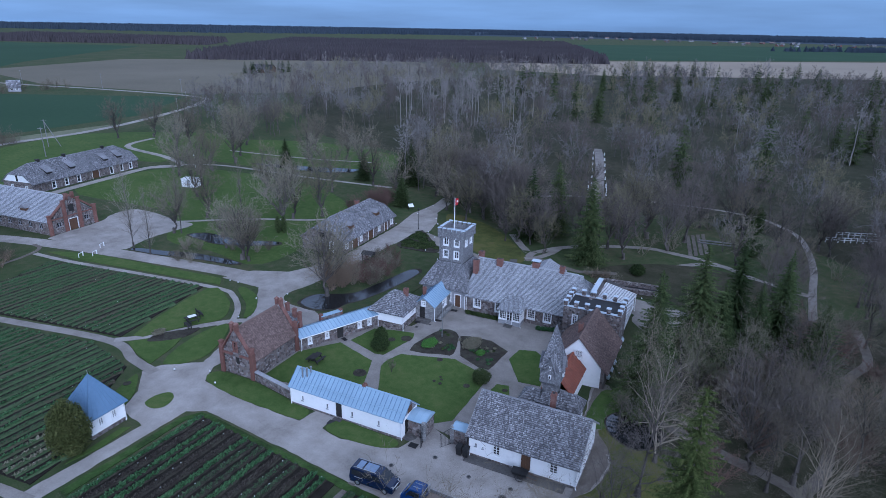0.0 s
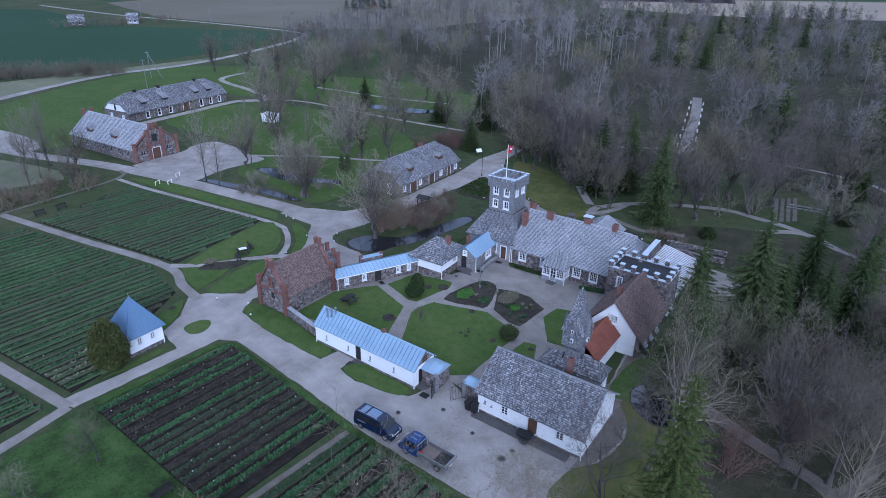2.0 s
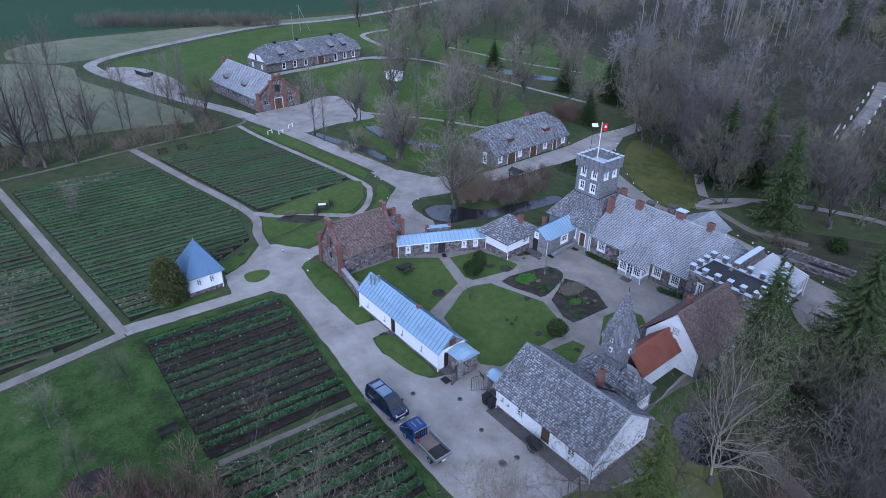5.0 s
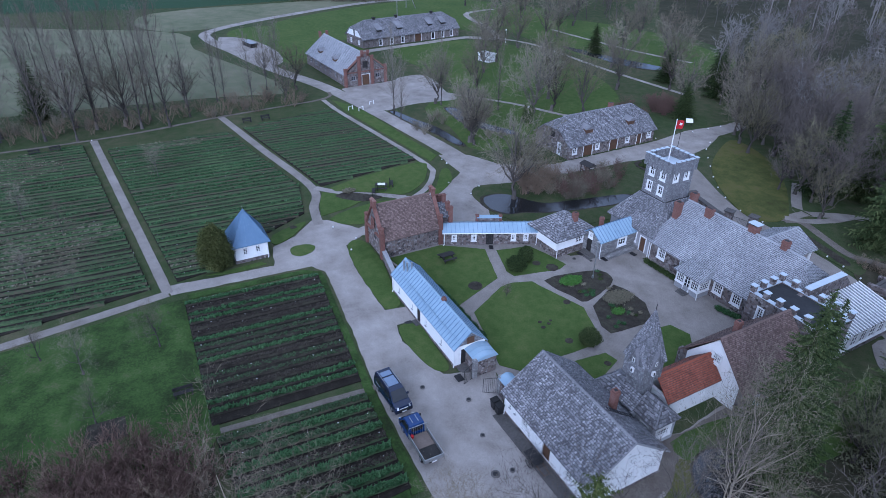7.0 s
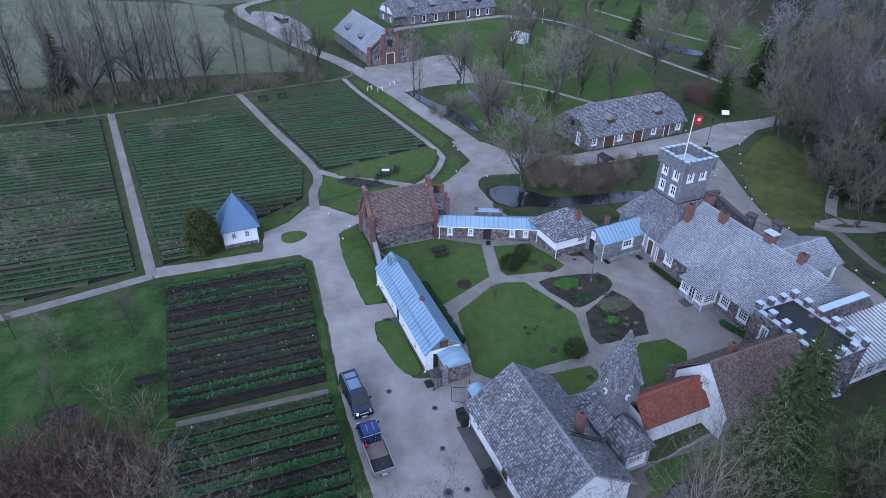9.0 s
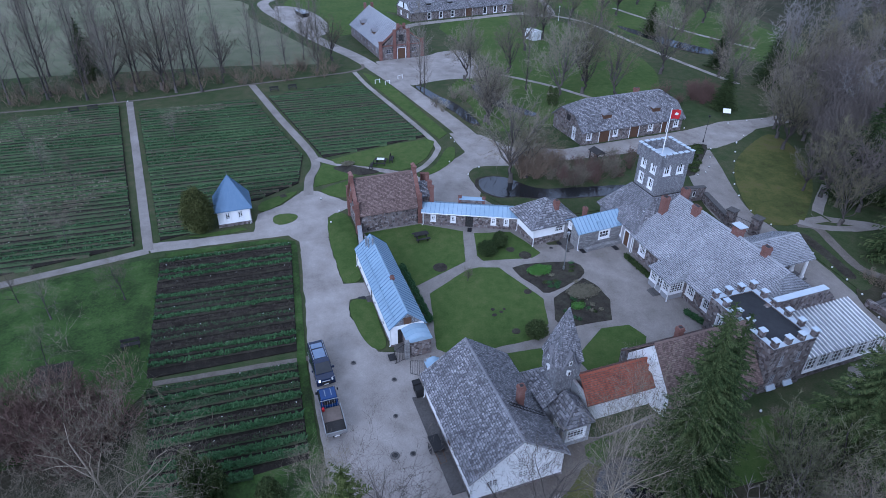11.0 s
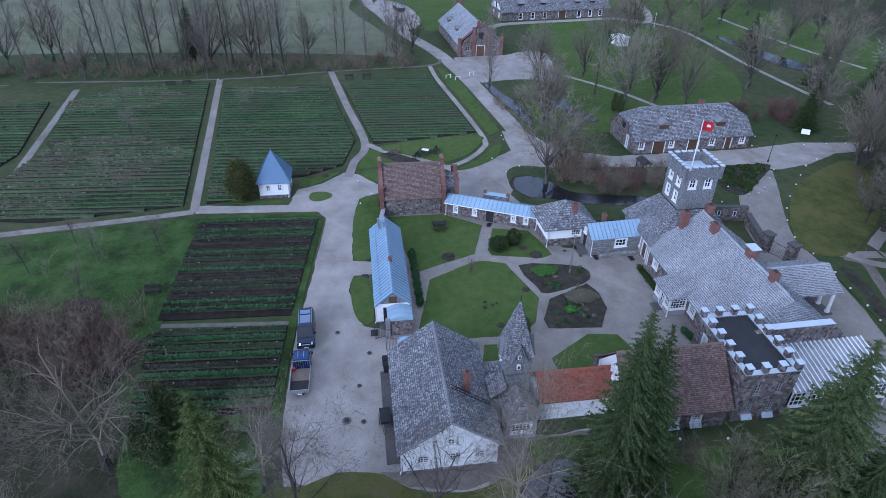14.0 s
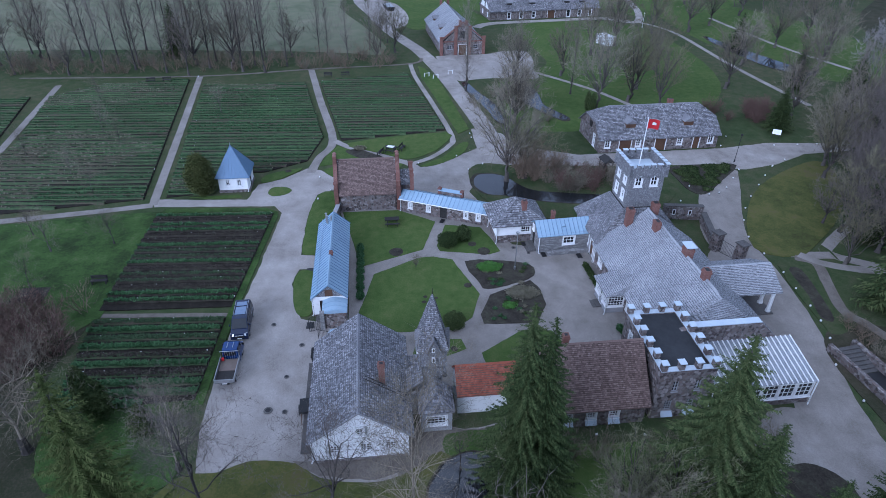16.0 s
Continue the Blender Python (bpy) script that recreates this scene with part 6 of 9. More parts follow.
    slope(h, (hx0 - 0.3, hy + 0.4, 2.9), (hx0 - 0.3, Y - 0.6, 2.9), (-0.5, Y - 2.4, 4.5), (-0.5, hy + 0.4, 4.5), SHINGLE_PALE)
    part("pediment", Shape().prism([(hx0, hy, 2.85), (hx1, hy, 2.85), (-0.5, hy, 4.35)], [(hx0, hy + 0.2, 2.85), (hx1, hy + 0.2, 2.85), (-0.5, hy + 0.2, 4.35)]), PLASTER, h)
    for x in (hx0 + 0.2, -1.6, 0.6, hx1 - 0.2):
        part("column", Shape().tube([(x, hy - 0.1, 0.2), (x, hy - 0.1, 0.35), (x, hy - 0.1, 0.36), (x, hy - 0.1, 2.6), (x, hy - 0.1, 2.61), (x, hy - 0.1, 2.75)], [0.27, 0.27, 0.2, 0.17, 0.25, 0.25], 12), WHITE, h)
    part("portico_beam", Shape().box(hx0, hy - 0.35, 2.7, hx1, hy + 0.2, 2.9).box(hx1 - 0.3, Y, 2.7, hx1, hy - 0.35, 2.9).box(hx0, Y, 2.7, hx0 + 0.3, hy - 0.35, 2.9), WHITE, h)
    part("portico_floor", Shape().box(hx0 - 0.2, Y, 0, hx1 + 0.2, hy + 0.3, 0.2), STONE_DARK, h)
    return h


def tower_house():
    """Square shingled tower rising from a hipped wing."""
    h = thing("tower", "square grey shingled tower with battlements, on a hipped wing", "tower", -40.55, 79.95, 0, 4.0)
    # wing
    solid_walls(h, -3.1, 4.2, -5.4, 4.2, 0, 3.0, GREY_WALL, thick=0.3, south=[("win", 4.4, 0.65, 0.95, 1.25, 2, 3), ("door", 5.9, 0.85, 0.1, 1.95)], west=[("win", 3, 0.8, 0.95, 1.25, 2, 3)])
    R = 2.0
    e, t = 2.85, 5.7
    A, B, C, D = (-3.5, -5.8, e), (4.6, -5.8, e), (4.6, 4.6, e), (-3.5, 4.6, e)
    a, b, c, d = (-R - 0.1, -R - 0.1, t), (R + 0.1, -R - 0.1, t), (R + 0.1, R + 0.1, t), (-R - 0.1, R + 0.1, t)
    for q in ((A, B, b, a), (B, C, c, b), (C, D, d, c), (D, A, a, d)):
        slope(h, *q, SHINGLE)
    for p, q in ((A, a), (B, b)):
        part("hip_cap", Shape().tube([p, q], [0.06, 0.06], 5), SHINGLE, h)
    pipe(h, 4.25, -5.5, 0.05, 2.8)
    pipe(h, 4.0, -5.55, 0.05, 2.8)
    # shaft
    win = [("win", 1.1, 0.7, 6.4, 1.1, 2, 2), ("win", 2.9, 0.7, 6.4, 1.1, 2, 2), ("win", 1.1, 0.7, 8.4, 1.1, 2, 2), ("win", 2.9, 0.7, 8.4, 1.1, 2, 2)]
    pair = [q for q in win if q[3] > 8]
    top = 10.0
    cover = SHINGLE_WALL
    facade(h, (-R, -R), (R, -R), 3.0, top, cover, win, 0.25)
    facade(h, (R, -R + 0.25), (R, R - 0.25), 3.0, top, cover, [(k, m - 0.25, *r) for k, m, *r in pair], 0.25)
    facade(h, (R, R), (-R, R), 3.0, top, cover, [], 0.25)
    facade(h, (-R, R - 0.25), (-R, -R + 0.25), 3.0, top, cover, [], 0.25)
    part("tower_roof", Shape().box(-R + 0.2, -R + 0.2, 9.75, R - 0.2, R - 0.2, 9.9), CAPS, h)
    q = R + 0.22
    part("parapet", Shape().box(-q, -q, 9.7, q, -q + 0.3, 10.55).box(-q, q - 0.3, 9.7, q, q, 10.55).box(-q, -q + 0.3, 9.7, -q + 0.3, q - 0.3, 10.55).box(q - 0.3, -q + 0.3, 9.7, q, q - 0.3, 10.55), cover, h)
    n = 6
    for i in range(n):
        s = -q + (2 * q - 0.5) * i / (n - 1)
        for x0, y0, x1, y1 in ((s, -q - 0.03, s + 0.5, -q + 0.33), (s, q - 0.33, s + 0.5, q + 0.03), (-q - 0.03, s, -q + 0.33, s + 0.5), (q - 0.33, s, q + 0.03, s + 0.5)):
            if (abs(x1 - x0) < 0.45) and (i in (0, n - 1)):
                continue
            m = part("merlon", Shape().box(x0, y0, 9.45, x1, y1, 11.0), cover, h)
            part("merlon_cap", Shape().box(x0 - 0.04, y0 - 0.04, 11.0, x1 + 0.04, y1 + 0.04, 11.06), CAPS, m)
    part("base_trim", Shape().box(-R - 0.12, -R - 0.12, 5.55, R + 0.12, -R, 5.75).box(R, -R, 5.55, R + 0.12, R + 0.12, 5.75), DARK_WOOD, h)
    return h


SHINGLE_WALL = stonework("shingled_wall", 0.13, [(0.1, (0.17, 0.168, 0.175)), (0.5, (0.245, 0.243, 0.25)), (0.95, (0.36, 0.355, 0.36))], (0.13, 0.13, 0.135), (1.2, 1.2, 0.7))


def bastion():
    """Flat-roofed stone block with capped battlements."""
    h = thing("bastion", "flat-roofed fieldstone block with pale capped battlements", "building", -16.9, 75.55, 0, 3.7)
    X, Y, top = 3.75, 2.35, 5.3
    facade(h, (-X, -Y), (X, -Y), 0, top, STONE, [("win", 1.6, 0.55, 2.9, 1.3, 2, 5)], 0.45)
    facade(h, (X, -Y + 0.45), (X, Y - 0.45), 0, top, STONE, [("slit", 0.85, 0.65, 0.9, 1.1, 3, 4), ("slit", 2.75, 0.65, 0.9, 1.1, 3, 4), ("slit", 1.05, 0.5, 3.0, 1.1, 2, 3), ("slit", 2.95, 0.5, 3.0, 1.1, 2, 3)], 0.45)
    facade(h, (X, Y), (-X, Y), 0, top, STONE, [("slit", 2.0, 0.5, 3.0, 1.1, 2, 3)], 0.45)
    facade(h, (-X, Y - 0.45), (-X, -Y + 0.45), 0, top, STONE, [], 0.45)
    part("flat_roof", Shape().box(-X + 0.35, -Y + 0.35, 5.0, X - 0.35, Y - 0.35, 5.2), FELT, h)
    part("coping", Shape().box(-X - 0.05, -Y - 0.05, top, X + 0.05, -Y + 0.45, top + 0.06).box(-X - 0.05, Y - 0.45, top, X + 0.05, Y + 0.05, top + 0.06).box(-X - 0.05, -Y + 0.45, top, -X + 0.45, Y - 0.45, top + 0.06).box(X - 0.45, -Y + 0.45, top, X + 0.05, Y - 0.45, top + 0.06), CAPS, h)
    spots = [(-X + 0.2 + (2 * X - 0.4) * i / 5, s * (Y - 0.2)) for i in range(6) for s in (-1, 1)] + [(s * (X - 0.2), -Y + 0.2 + (2 * Y - 0.4) * i / 3) for i in (1, 2) for s in (-1, 1)]
    for x, y in spots:
        m = part("merlon", Shape().box(x - 0.24, y - 0.22, top + 0.06, x + 0.24, y + 0.22, top + 0.75), STONE, h)
        part("merlon_cap", Shape().prism([(x - 0.32, y - 0.3, top + 0.75), (x + 0.32, y - 0.3, top + 0.75), (x + 0.32, y + 0.3, top + 0.75), (x - 0.32, y + 0.3, top + 0.75)], [(x - 0.28, y - 0.26, top + 0.83), (x + 0.28, y - 0.26, top + 0.83), (x + 0.28, y + 0.26, top + 0.83), (x - 0.28, y + 0.26, top + 0.83)]), CAPS, m)
    for s in (0.85 - Y + 0.9, 2.75 - Y + 0.9):
        part("sloped_sill", Shape().prism([(X, s - 0.9, 0.5), (X, s + 0.0, 0.5), (X, s + 0.0, 0.82), (X, s - 0.9, 0.82)], [(X + 0.35, s - 0.95, 0.42), (X + 0.35, s + 0.05, 0.42), (X + 0.02, s + 0.0, 0.86), (X + 0.02, s - 0.9, 0.86)]), CAPS, h)
    return h


def tiled_house():
    """Stone and white house under old brown tiles."""
    h = thing("house", "fieldstone house with a white gable and brown tile roof", "house", -15.75, 68.2, 0, 93.5)
    L, W = 4.4, 3.3
    facade(h, (-L, -W), (L, -W), 0, 2.6, STONE, [("win", 2.3, 0.7, 0.9, 1.05, 3, 4), ("win", 4.3, 0.7, 0.9, 1.05, 3, 4), ("win", 6.2, 0.7, 0.9, 1.05, 3, 4)], 0.45)
    facade(h, (L, W), (-L, W), 0, 2.6, STONE, [("win", 4.5, 0.8, 0.9, 1.1, 3, 4)], 0.45)
    facade(h, (-L, W - 0.45), (-L, -W + 0.45), 0, 2.6, PLASTER, [], 0.4, gable=(W - 0.45, 5.95))
    framed(h, (-L - 0.12, 0, 0), Vector((0, -1)), Vector((-1, 0)), -0.25, 0.55, 3.5, 4.45, 4, 3, casing=0.1)
    facade(h, (L, -W + 0.45), (L, W - 0.45), 0, 2.6, STONE, [], 0.4)
    for s in (2.3, 4.3, 6.2):
        x = -L + s
        part("sloped_sill", Shape().prism([(x - 0.45, -W, 0.45), (x + 0.45, -W, 0.45), (x + 0.45, -W, 0.8), (x - 0.45, -W, 0.8)], [(x - 0.5, -W - 0.35, 0.4), (x + 0.5, -W - 0.35, 0.4), (x + 0.45, -W - 0.02, 0.84), (x - 0.45, -W - 0.02, 0.84)]), CAPS, h)
    gabled_roof(h, -L, L, -W, W, 2.6, 6.15, CLAY_BROWN, over=0.4, ends=0.2, covering="roof_tiles", edge=TILE_SHADE, course=0.16, wide=0.18)
    chimney(h, -1.8, 0.5, 5.2, 6.7, 0.5, 0.5)
    part("corner_pier", Shape().box(-L - 0.05, W - 0.1, 0, -L + 0.5, W + 0.5, 2.3), STONE, h)
    return h


def link_house():
    h = thing("house", "low white link building with an orange tile roof", "house", -15.9, 60.75, 0, 93.5)
    L, W = 3.3, 1.5
    facade(h, (-L, -W), (L, -W), 0, 2.5, PLASTER, [("win", 4.6, 0.35, 1.2, 0.5, 1, 2)], 0.3)
    facade(h, (L, W), (-L, W), 0, 2.5, PLASTER, [("win", 2.6, 0.5, 1.0, 0.8, 2, 2)], 0.3)
    facade(h, (-L, W - 0.3), (-L, -W + 0.3), 0, 2.5, PLASTER, [], 0.3)
    gabled_roof(h, -L, L, -W, W, 2.5, 4.05, CLAY_RED, over=0.25, ends=0.1, covering="roof_tiles", edge=TILE_SHADE, course=0.18, wide=0.18)
    return h


def dovecote():
    """Tall shingled turret with a spire and small gables."""
    h = thing("turret", "tall grey shingled turret with a pointed spire", "tower", -15.75, 55.5, 0, 3.5)
    s, b = 0.78, 1.08
    facade(h, (-s, -s), (s, -s), 0, 5.0, SHINGLE_WALL, [], 0.2)
    facade(h, (s, -s + 0.2), (s, s - 0.2), 0, 5.0, SHINGLE_WALL, [], 0.2)
    facade(h, (s, s), (-s, s), 0, 5.0, SHINGLE_WALL, [], 0.2)
    facade(h, (-s, s - 0.2), (-s, -s + 0.2), 0, 5.0, SHINGLE_WALL, [], 0.2)
    part("jetty", Shape().prism([(-s, -s, 4.5), (s, -s, 4.5), (s, s, 4.5), (-s, s, 4.5)], [(-b, -b, 5.0), (b, -b, 5.0), (b, b, 5.0), (-b, b, 5.0)]), SHINGLE_WALL, h)
    part("upper_storey", Shape().box(-b, -b, 5.0, b, b, 6.9), SHINGLE_WALL, h)
    top = (0, 0, 11.5)
    c = b + 0.12
    base = 6.75
    for p, q in (((-c, -c), (c, -c)), ((c, -c), (c, c)), ((c, c), (-c, c)), ((-c, c), (-c, -c))):
        slope(h, (*p, base), (*q, base), top, top, SHINGLE, course=0.16, wide=0.11, name="spire_face")
        u = Vector((q[0] - p[0], q[1] - p[1])).normalized()
        w = Vector((u.y, -u.x))
        m = (Vector(p) + Vector(q)) / 2
        def at(k, z, d):
            return (m.x + u.x * k + w.x * d, m.y + u.y * k + w.y * d, z)
        part("dormer_gable", Shape().prism([at(-0.45, base - 0.35, 0.04), at(0.45, base - 0.35, 0.04), at(0, 7.85, 0.04)], [at(-0.45, base - 0.35, -0.8), at(0.45, base - 0.35, -0.8), at(0, 7.85, -0.8)]), SHINGLE_WALL, h)
        for e in (-1, 1):
            part("dormer_slope", Shape().prism([at(e * 0.62, base - 0.4, 0.16), at(0, 7.92, 0.16), at(0, 8.04, 0.16), at(e * 0.72, base - 0.38, 0.16)], [at(e * 0.62, base - 0.4, -0.8), at(0, 7.92, -0.8), at(0, 8.04, -0.8), at(e * 0.72, base - 0.38, -0.8)]), SHINGLE, h)
        for z, r in ((6.85, 0.07), (5.8, 0.09)):
            part("pigeon_window", Shape().oriented((m.x - w.x * 0.12, m.y - w.y * 0.12, 0), u, w, -r - 0.05, r + 0.05, z - 0.2, z + 0.22, 0.0, 0.19), WHITE, h)
            part("pigeon_hole", Shape().oriented((m.x - w.x * 0.12, m.y - w.y * 0.12, 0), u, w, -r + 0.01, r - 0.01, z - 0.14, z + 0.16, 0.1, 0.2), IRON, h)
    part("finial", Shape().tube([(0, 0, 11.3), (0, 0, 12.0)], [0.05, 0.015], 5), IRON, h)
    return h


def turret_wing():
    """Low shingled rooms round the turret's foot."""
    h = thing("house", "low grey shingled rooms with hipped roofs beside the turret", "house", -15.0, 55.6, 0, 3.5)
    solid_walls(h, 0.6, 2.6, -1.2, 1.25, 0, 2.5, GREY_WALL, thick=0.25, east=[("win", 1.2, 1.5, 0.85, 0.9, 5, 3)], south=[("win", 1.0, 0.7, 0.9, 0.9, 3, 3)], north=[("win", 1.0, 0.6, 0.9, 0.9, 3, 3)])
    hipped_roof(h, 0.1, 2.85, -1.4, 1.4, 2.45, 3.75, 0.3, 1.9, SHINGLE)
    solid_walls(h, -3.6, -1.6, -1.5, 0.8, 0, 2.3, GREY_WALL, thick=0.25, south=[("win", 1.0, 0.6, 0.9, 0.9, 3, 3)])
    hipped_roof(h, -4.0, -1.3, -1.9, 1.2, 2.25, 3.5, -2.8, -1.9, SHINGLE)
    solid_walls(h, -1.2, 0.6, -2.2, -0.9, 0, 2.4, GREY_WALL, thick=0.25)
    slope(h, (-1.5, -2.2, 3.1), (0.9, -2.2, 3.1), (0.7, -0.9, 3.9), (-1.3, -0.9, 3.9), SHINGLE)
    return h


def pavilion():
    h = thing("pavilion", "white garden pavilion with a blue pyramid metal roof", "pavilion", -56.35, 30.0, 0, 3.5)
    R = 1.95
    solid_walls(h, -R, R, -R, R, 0.35, 2.3, PLASTER, thick=0.25, east=[("win", 1.2, 0.5, 1.0, 0.85, 2, 4), ("win", 2.7, 0.5, 1.0, 0.85, 2, 4)], north=[("dark", 1.95, 0.9, 0.4, 1.8), ("win", 3.0, 0.45, 1.0, 0.85, 2, 4)], south=[("win", 1.95, 0.5, 1.0, 0.85, 2, 4)])
    part("plinth", Shape().box(-R - 0.08, -R - 0.08, 0, R + 0.08, R + 0.08, 0.4), STONE, h)
    q = R + 0.32
    top = (0, 0, 6.1)
    for a, b in (((-q, -q), (q, -q)), ((q, -q), (q, q)), ((q, q), (-q, q)), ((-q, q), (-q, -q))):
        slab = part("roof_slope", Shape().prism([(*a, 2.2), (*b, 2.2), (0, 0, 6.02)], [(*a, 2.28), (*b, 2.28), top]), BLUE_DARK, h)
        for i in range(9):
            p = Vector((*a, 2.3)).lerp(Vector((*b, 2.3)), i / 8)
            part("seam", Shape().tube([tuple(p), tuple(p.lerp(Vector(top), 0.97))], [0.028, 0.012], 4), BLUE_DARK, slab)
    part("finial", Shape().tube([(0, 0, 6.0), (0, 0, 6.5)], [0.05, 0.02], 6), STEEL, h)
    pipe(h, R + 0.1, R - 0.1, 0.05, 2.2)
    return h


def stable():
    """Stone stable with a clipped-gable shingle roof."""
    h = thing("stable", "long fieldstone stable with a grey shingle roof and dormers", "stable", -71.2, 92.7, 0, 95.2)
    L, W = 9.8, 4.5
    row = [("win", 1.3, 0.75, 0.85, 1.15, 2, 3), ("door", 4.2, 1.9, 0.0, 2.0), ("win", 6.3, 0.7, 0.85, 1.15, 2, 3), ("door", 10.0, 1.7, 0.0, 2.0), ("win", 13.2, 0.75, 0.85, 1.15, 2, 3), ("door", 16.0, 1.0, 0.0, 2.0), ("win", 18.4, 0.8, 0.85, 1.15, 2, 3)]
    facade(h, (-L, -W), (L, -W), 0, 2.5, STONE, row, 0.5)
    facade(h, (L, W), (-L, W), 0, 2.5, STONE, [], 0.5)
    facade(h, (-L, W - 0.5), (-L, -W + 0.5), 0, 2.5, STONE, [("win", 6.0, 0.7, 0.3, 1.8, 2, 4)], 0.5)
    facade(h, (L, -W + 0.5), (L, W - 0.5), 0, 2.5, STONE, [], 0.5)
    clipped_roof(h, L, W, 2.5, 5.9, 4.3, 2.4)
    chimney(h, 3.0, 0.3, 5.3, 6.6, 0.8, 0.6)
    for x in (-4.6, 5.0):
        roof_dormer(h, x, -W + 1.2, 3.75, 1.5)
    part("loft_hatch", Shape().box(-L - 0.03, -0.5, 2.7, -L + 0.1, 0.5, 3.6), DARK_WOOD, h)
    return h


def clipped_roof(h, L, W, eave, ridge, clip, inset, material=None, ends=None):
    """A gabled roof whose ends lean in above the clipping height."""
    m = material or SHINGLE
    o = 0.4
    k = (ridge - eave) / W
    low = eave - o * k
    yc = W * (ridge - clip) / (ridge - eave)
    E = L + 0.3
    for s in (-1, 1):
        slope(h, (-s * E, -s * (W + o), low), (s * E, -s * (W + o), low), (s * E, -s * yc, clip), (-s * E, -s * yc, clip), m, course=0.24, wide=0.18)
        slope(h, (-s * E, -s * yc, clip), (s * E, -s * yc, clip), (s * (E - inset), 0, ridge), (-s * (E - inset), 0, ridge), m, course=0.24, wide=0.18)
        slope(h, (s * E, -s * yc, clip), (s * E, s * yc, clip), (s * (E - inset), 0, ridge), (s * (E - inset), 0, ridge), m, course=0.24, wide=0.18)
        tip = [(s * (L - 0.05), -W, eave), (s * (L - 0.05), W, eave), (s * (L - 0.05), yc, clip - 0.1), (s * (L - 0.05), -yc, clip - 0.1)]
        part("gable", Shape().prism(tip, [(x - s * 0.4, y, z) for x, y, z in tip]), ends or STONE, h)
    part("ridge_cap", Shape().tube([(-(L - inset), 0, ridge), (L - inset, 0, ridge)], [0.1, 0.1], 5), m, h)


def roof_dormer(h, x, y, z, w):
    d = part("dormer", Shape().box(x - w / 2, y, z - 0.7, x + w / 2, y + 1.6, z + 0.5), TIMBER, h)
    part("dormer_roof", Shape().prism([(x - w / 2 - 0.2, y - 0.25, z + 0.4), (x + w / 2 + 0.2, y - 0.25, z + 0.4), (x, y - 0.25, z + 1.0)], [(x - w / 2 - 0.2, y + 2.3, z + 0.5), (x + w / 2 + 0.2, y + 2.3, z + 0.5), (x, y + 2.3, z + 1.1)]), SHINGLE, d)
    return d


def brick_barn():
    h = thing("barn", "fieldstone barn with a stepped red-brick gable", "barn", -132.4, 64.9, 0, 7.0)
    L, W = 11.9, 4.9
    facade(h, (-L, -W), (L, -W), 0, 3.0, STONE, [("slit", 3 + 3.0 * i, 1.0, 1.1, 1.1, 2, 2) for i in range(7)], 0.5)
    facade(h, (L, W), (-L, W), 0, 3.0, STONE, [], 0.5)
    facade(h, (-L, W - 0.5), (-L, -W + 0.5), 0, 3.0, STONE, [], 0.5, gable=(W - 0.5, 6.8))
    facade(h, (L, -W + 0.5), (L, W - 0.5), 0, 3.0, STONE, [("slit", 1.4, 1.0, 1.3, 0.9, 2, 2), ("door", 4.4, 1.8, 0.0, 2.3), ("slit", 7.4, 1.0, 1.3, 0.9, 2, 2)], 0.5, gable=(W - 0.5, 6.9))
    part("brick_band", Shape().box(L, -W, 2.9, L + 0.08, W, 3.15), BRICK, h)
    part("loft_door", Shape().box(L - 0.02, -0.55, 3.8, L + 0.06, 0.55, 5.2), DARK_WOOD, h)
    for y in (-W, -1.6, 1.6, W):
        part("pilaster", Shape().box(L - 0.1, y - 0.35, 0, L + 0.25, y + 0.35, 3.9 if abs(y) > 2 else 6.2).box(L - 0.15, y - 0.42, 3.9 if abs(y) > 2 else 6.2, L + 0.32, y + 0.42, (3.9 if abs(y) > 2 else 6.2) + 0.2), BRICK, h)
    for e in (-1, 1):
        part("coping", Shape().prism([(L - 0.25, e * W, 3.2), (L + 0.2, e * W, 3.2), (L + 0.2, 0, 7.0), (L - 0.25, 0, 7.0)], [(L - 0.25, e * W, 3.55), (L + 0.2, e * W, 3.55), (L + 0.2, 0, 7.35), (L - 0.25, 0, 7.35)]), BRICK, h)
        part("finial", Shape().box(L - 0.25, e * 0.7 - 0.3, 6.3, L + 0.2, e * 0.7 + 0.3, 7.6), BRICK, h)
        part("finial", Shape().box(-L - 0.3, e * 0.9 - 0.3, 6.0, -L + 0.2, e * 0.9 + 0.3, 7.5), BRICK, h)
    gabled_roof(h, -L + 0.2, L - 0.3, -W, W, 3.0, 6.9, SHINGLE_PALE, over=0.4, ends=0.0, course=0.28, wide=0.2)
    roof_dormer(h, 3.4, -W + 1.0, 4.0, 1.8)
    roof_dormer(h, -5.6, -W + 1.0, 4.0, 1.8)
    return h


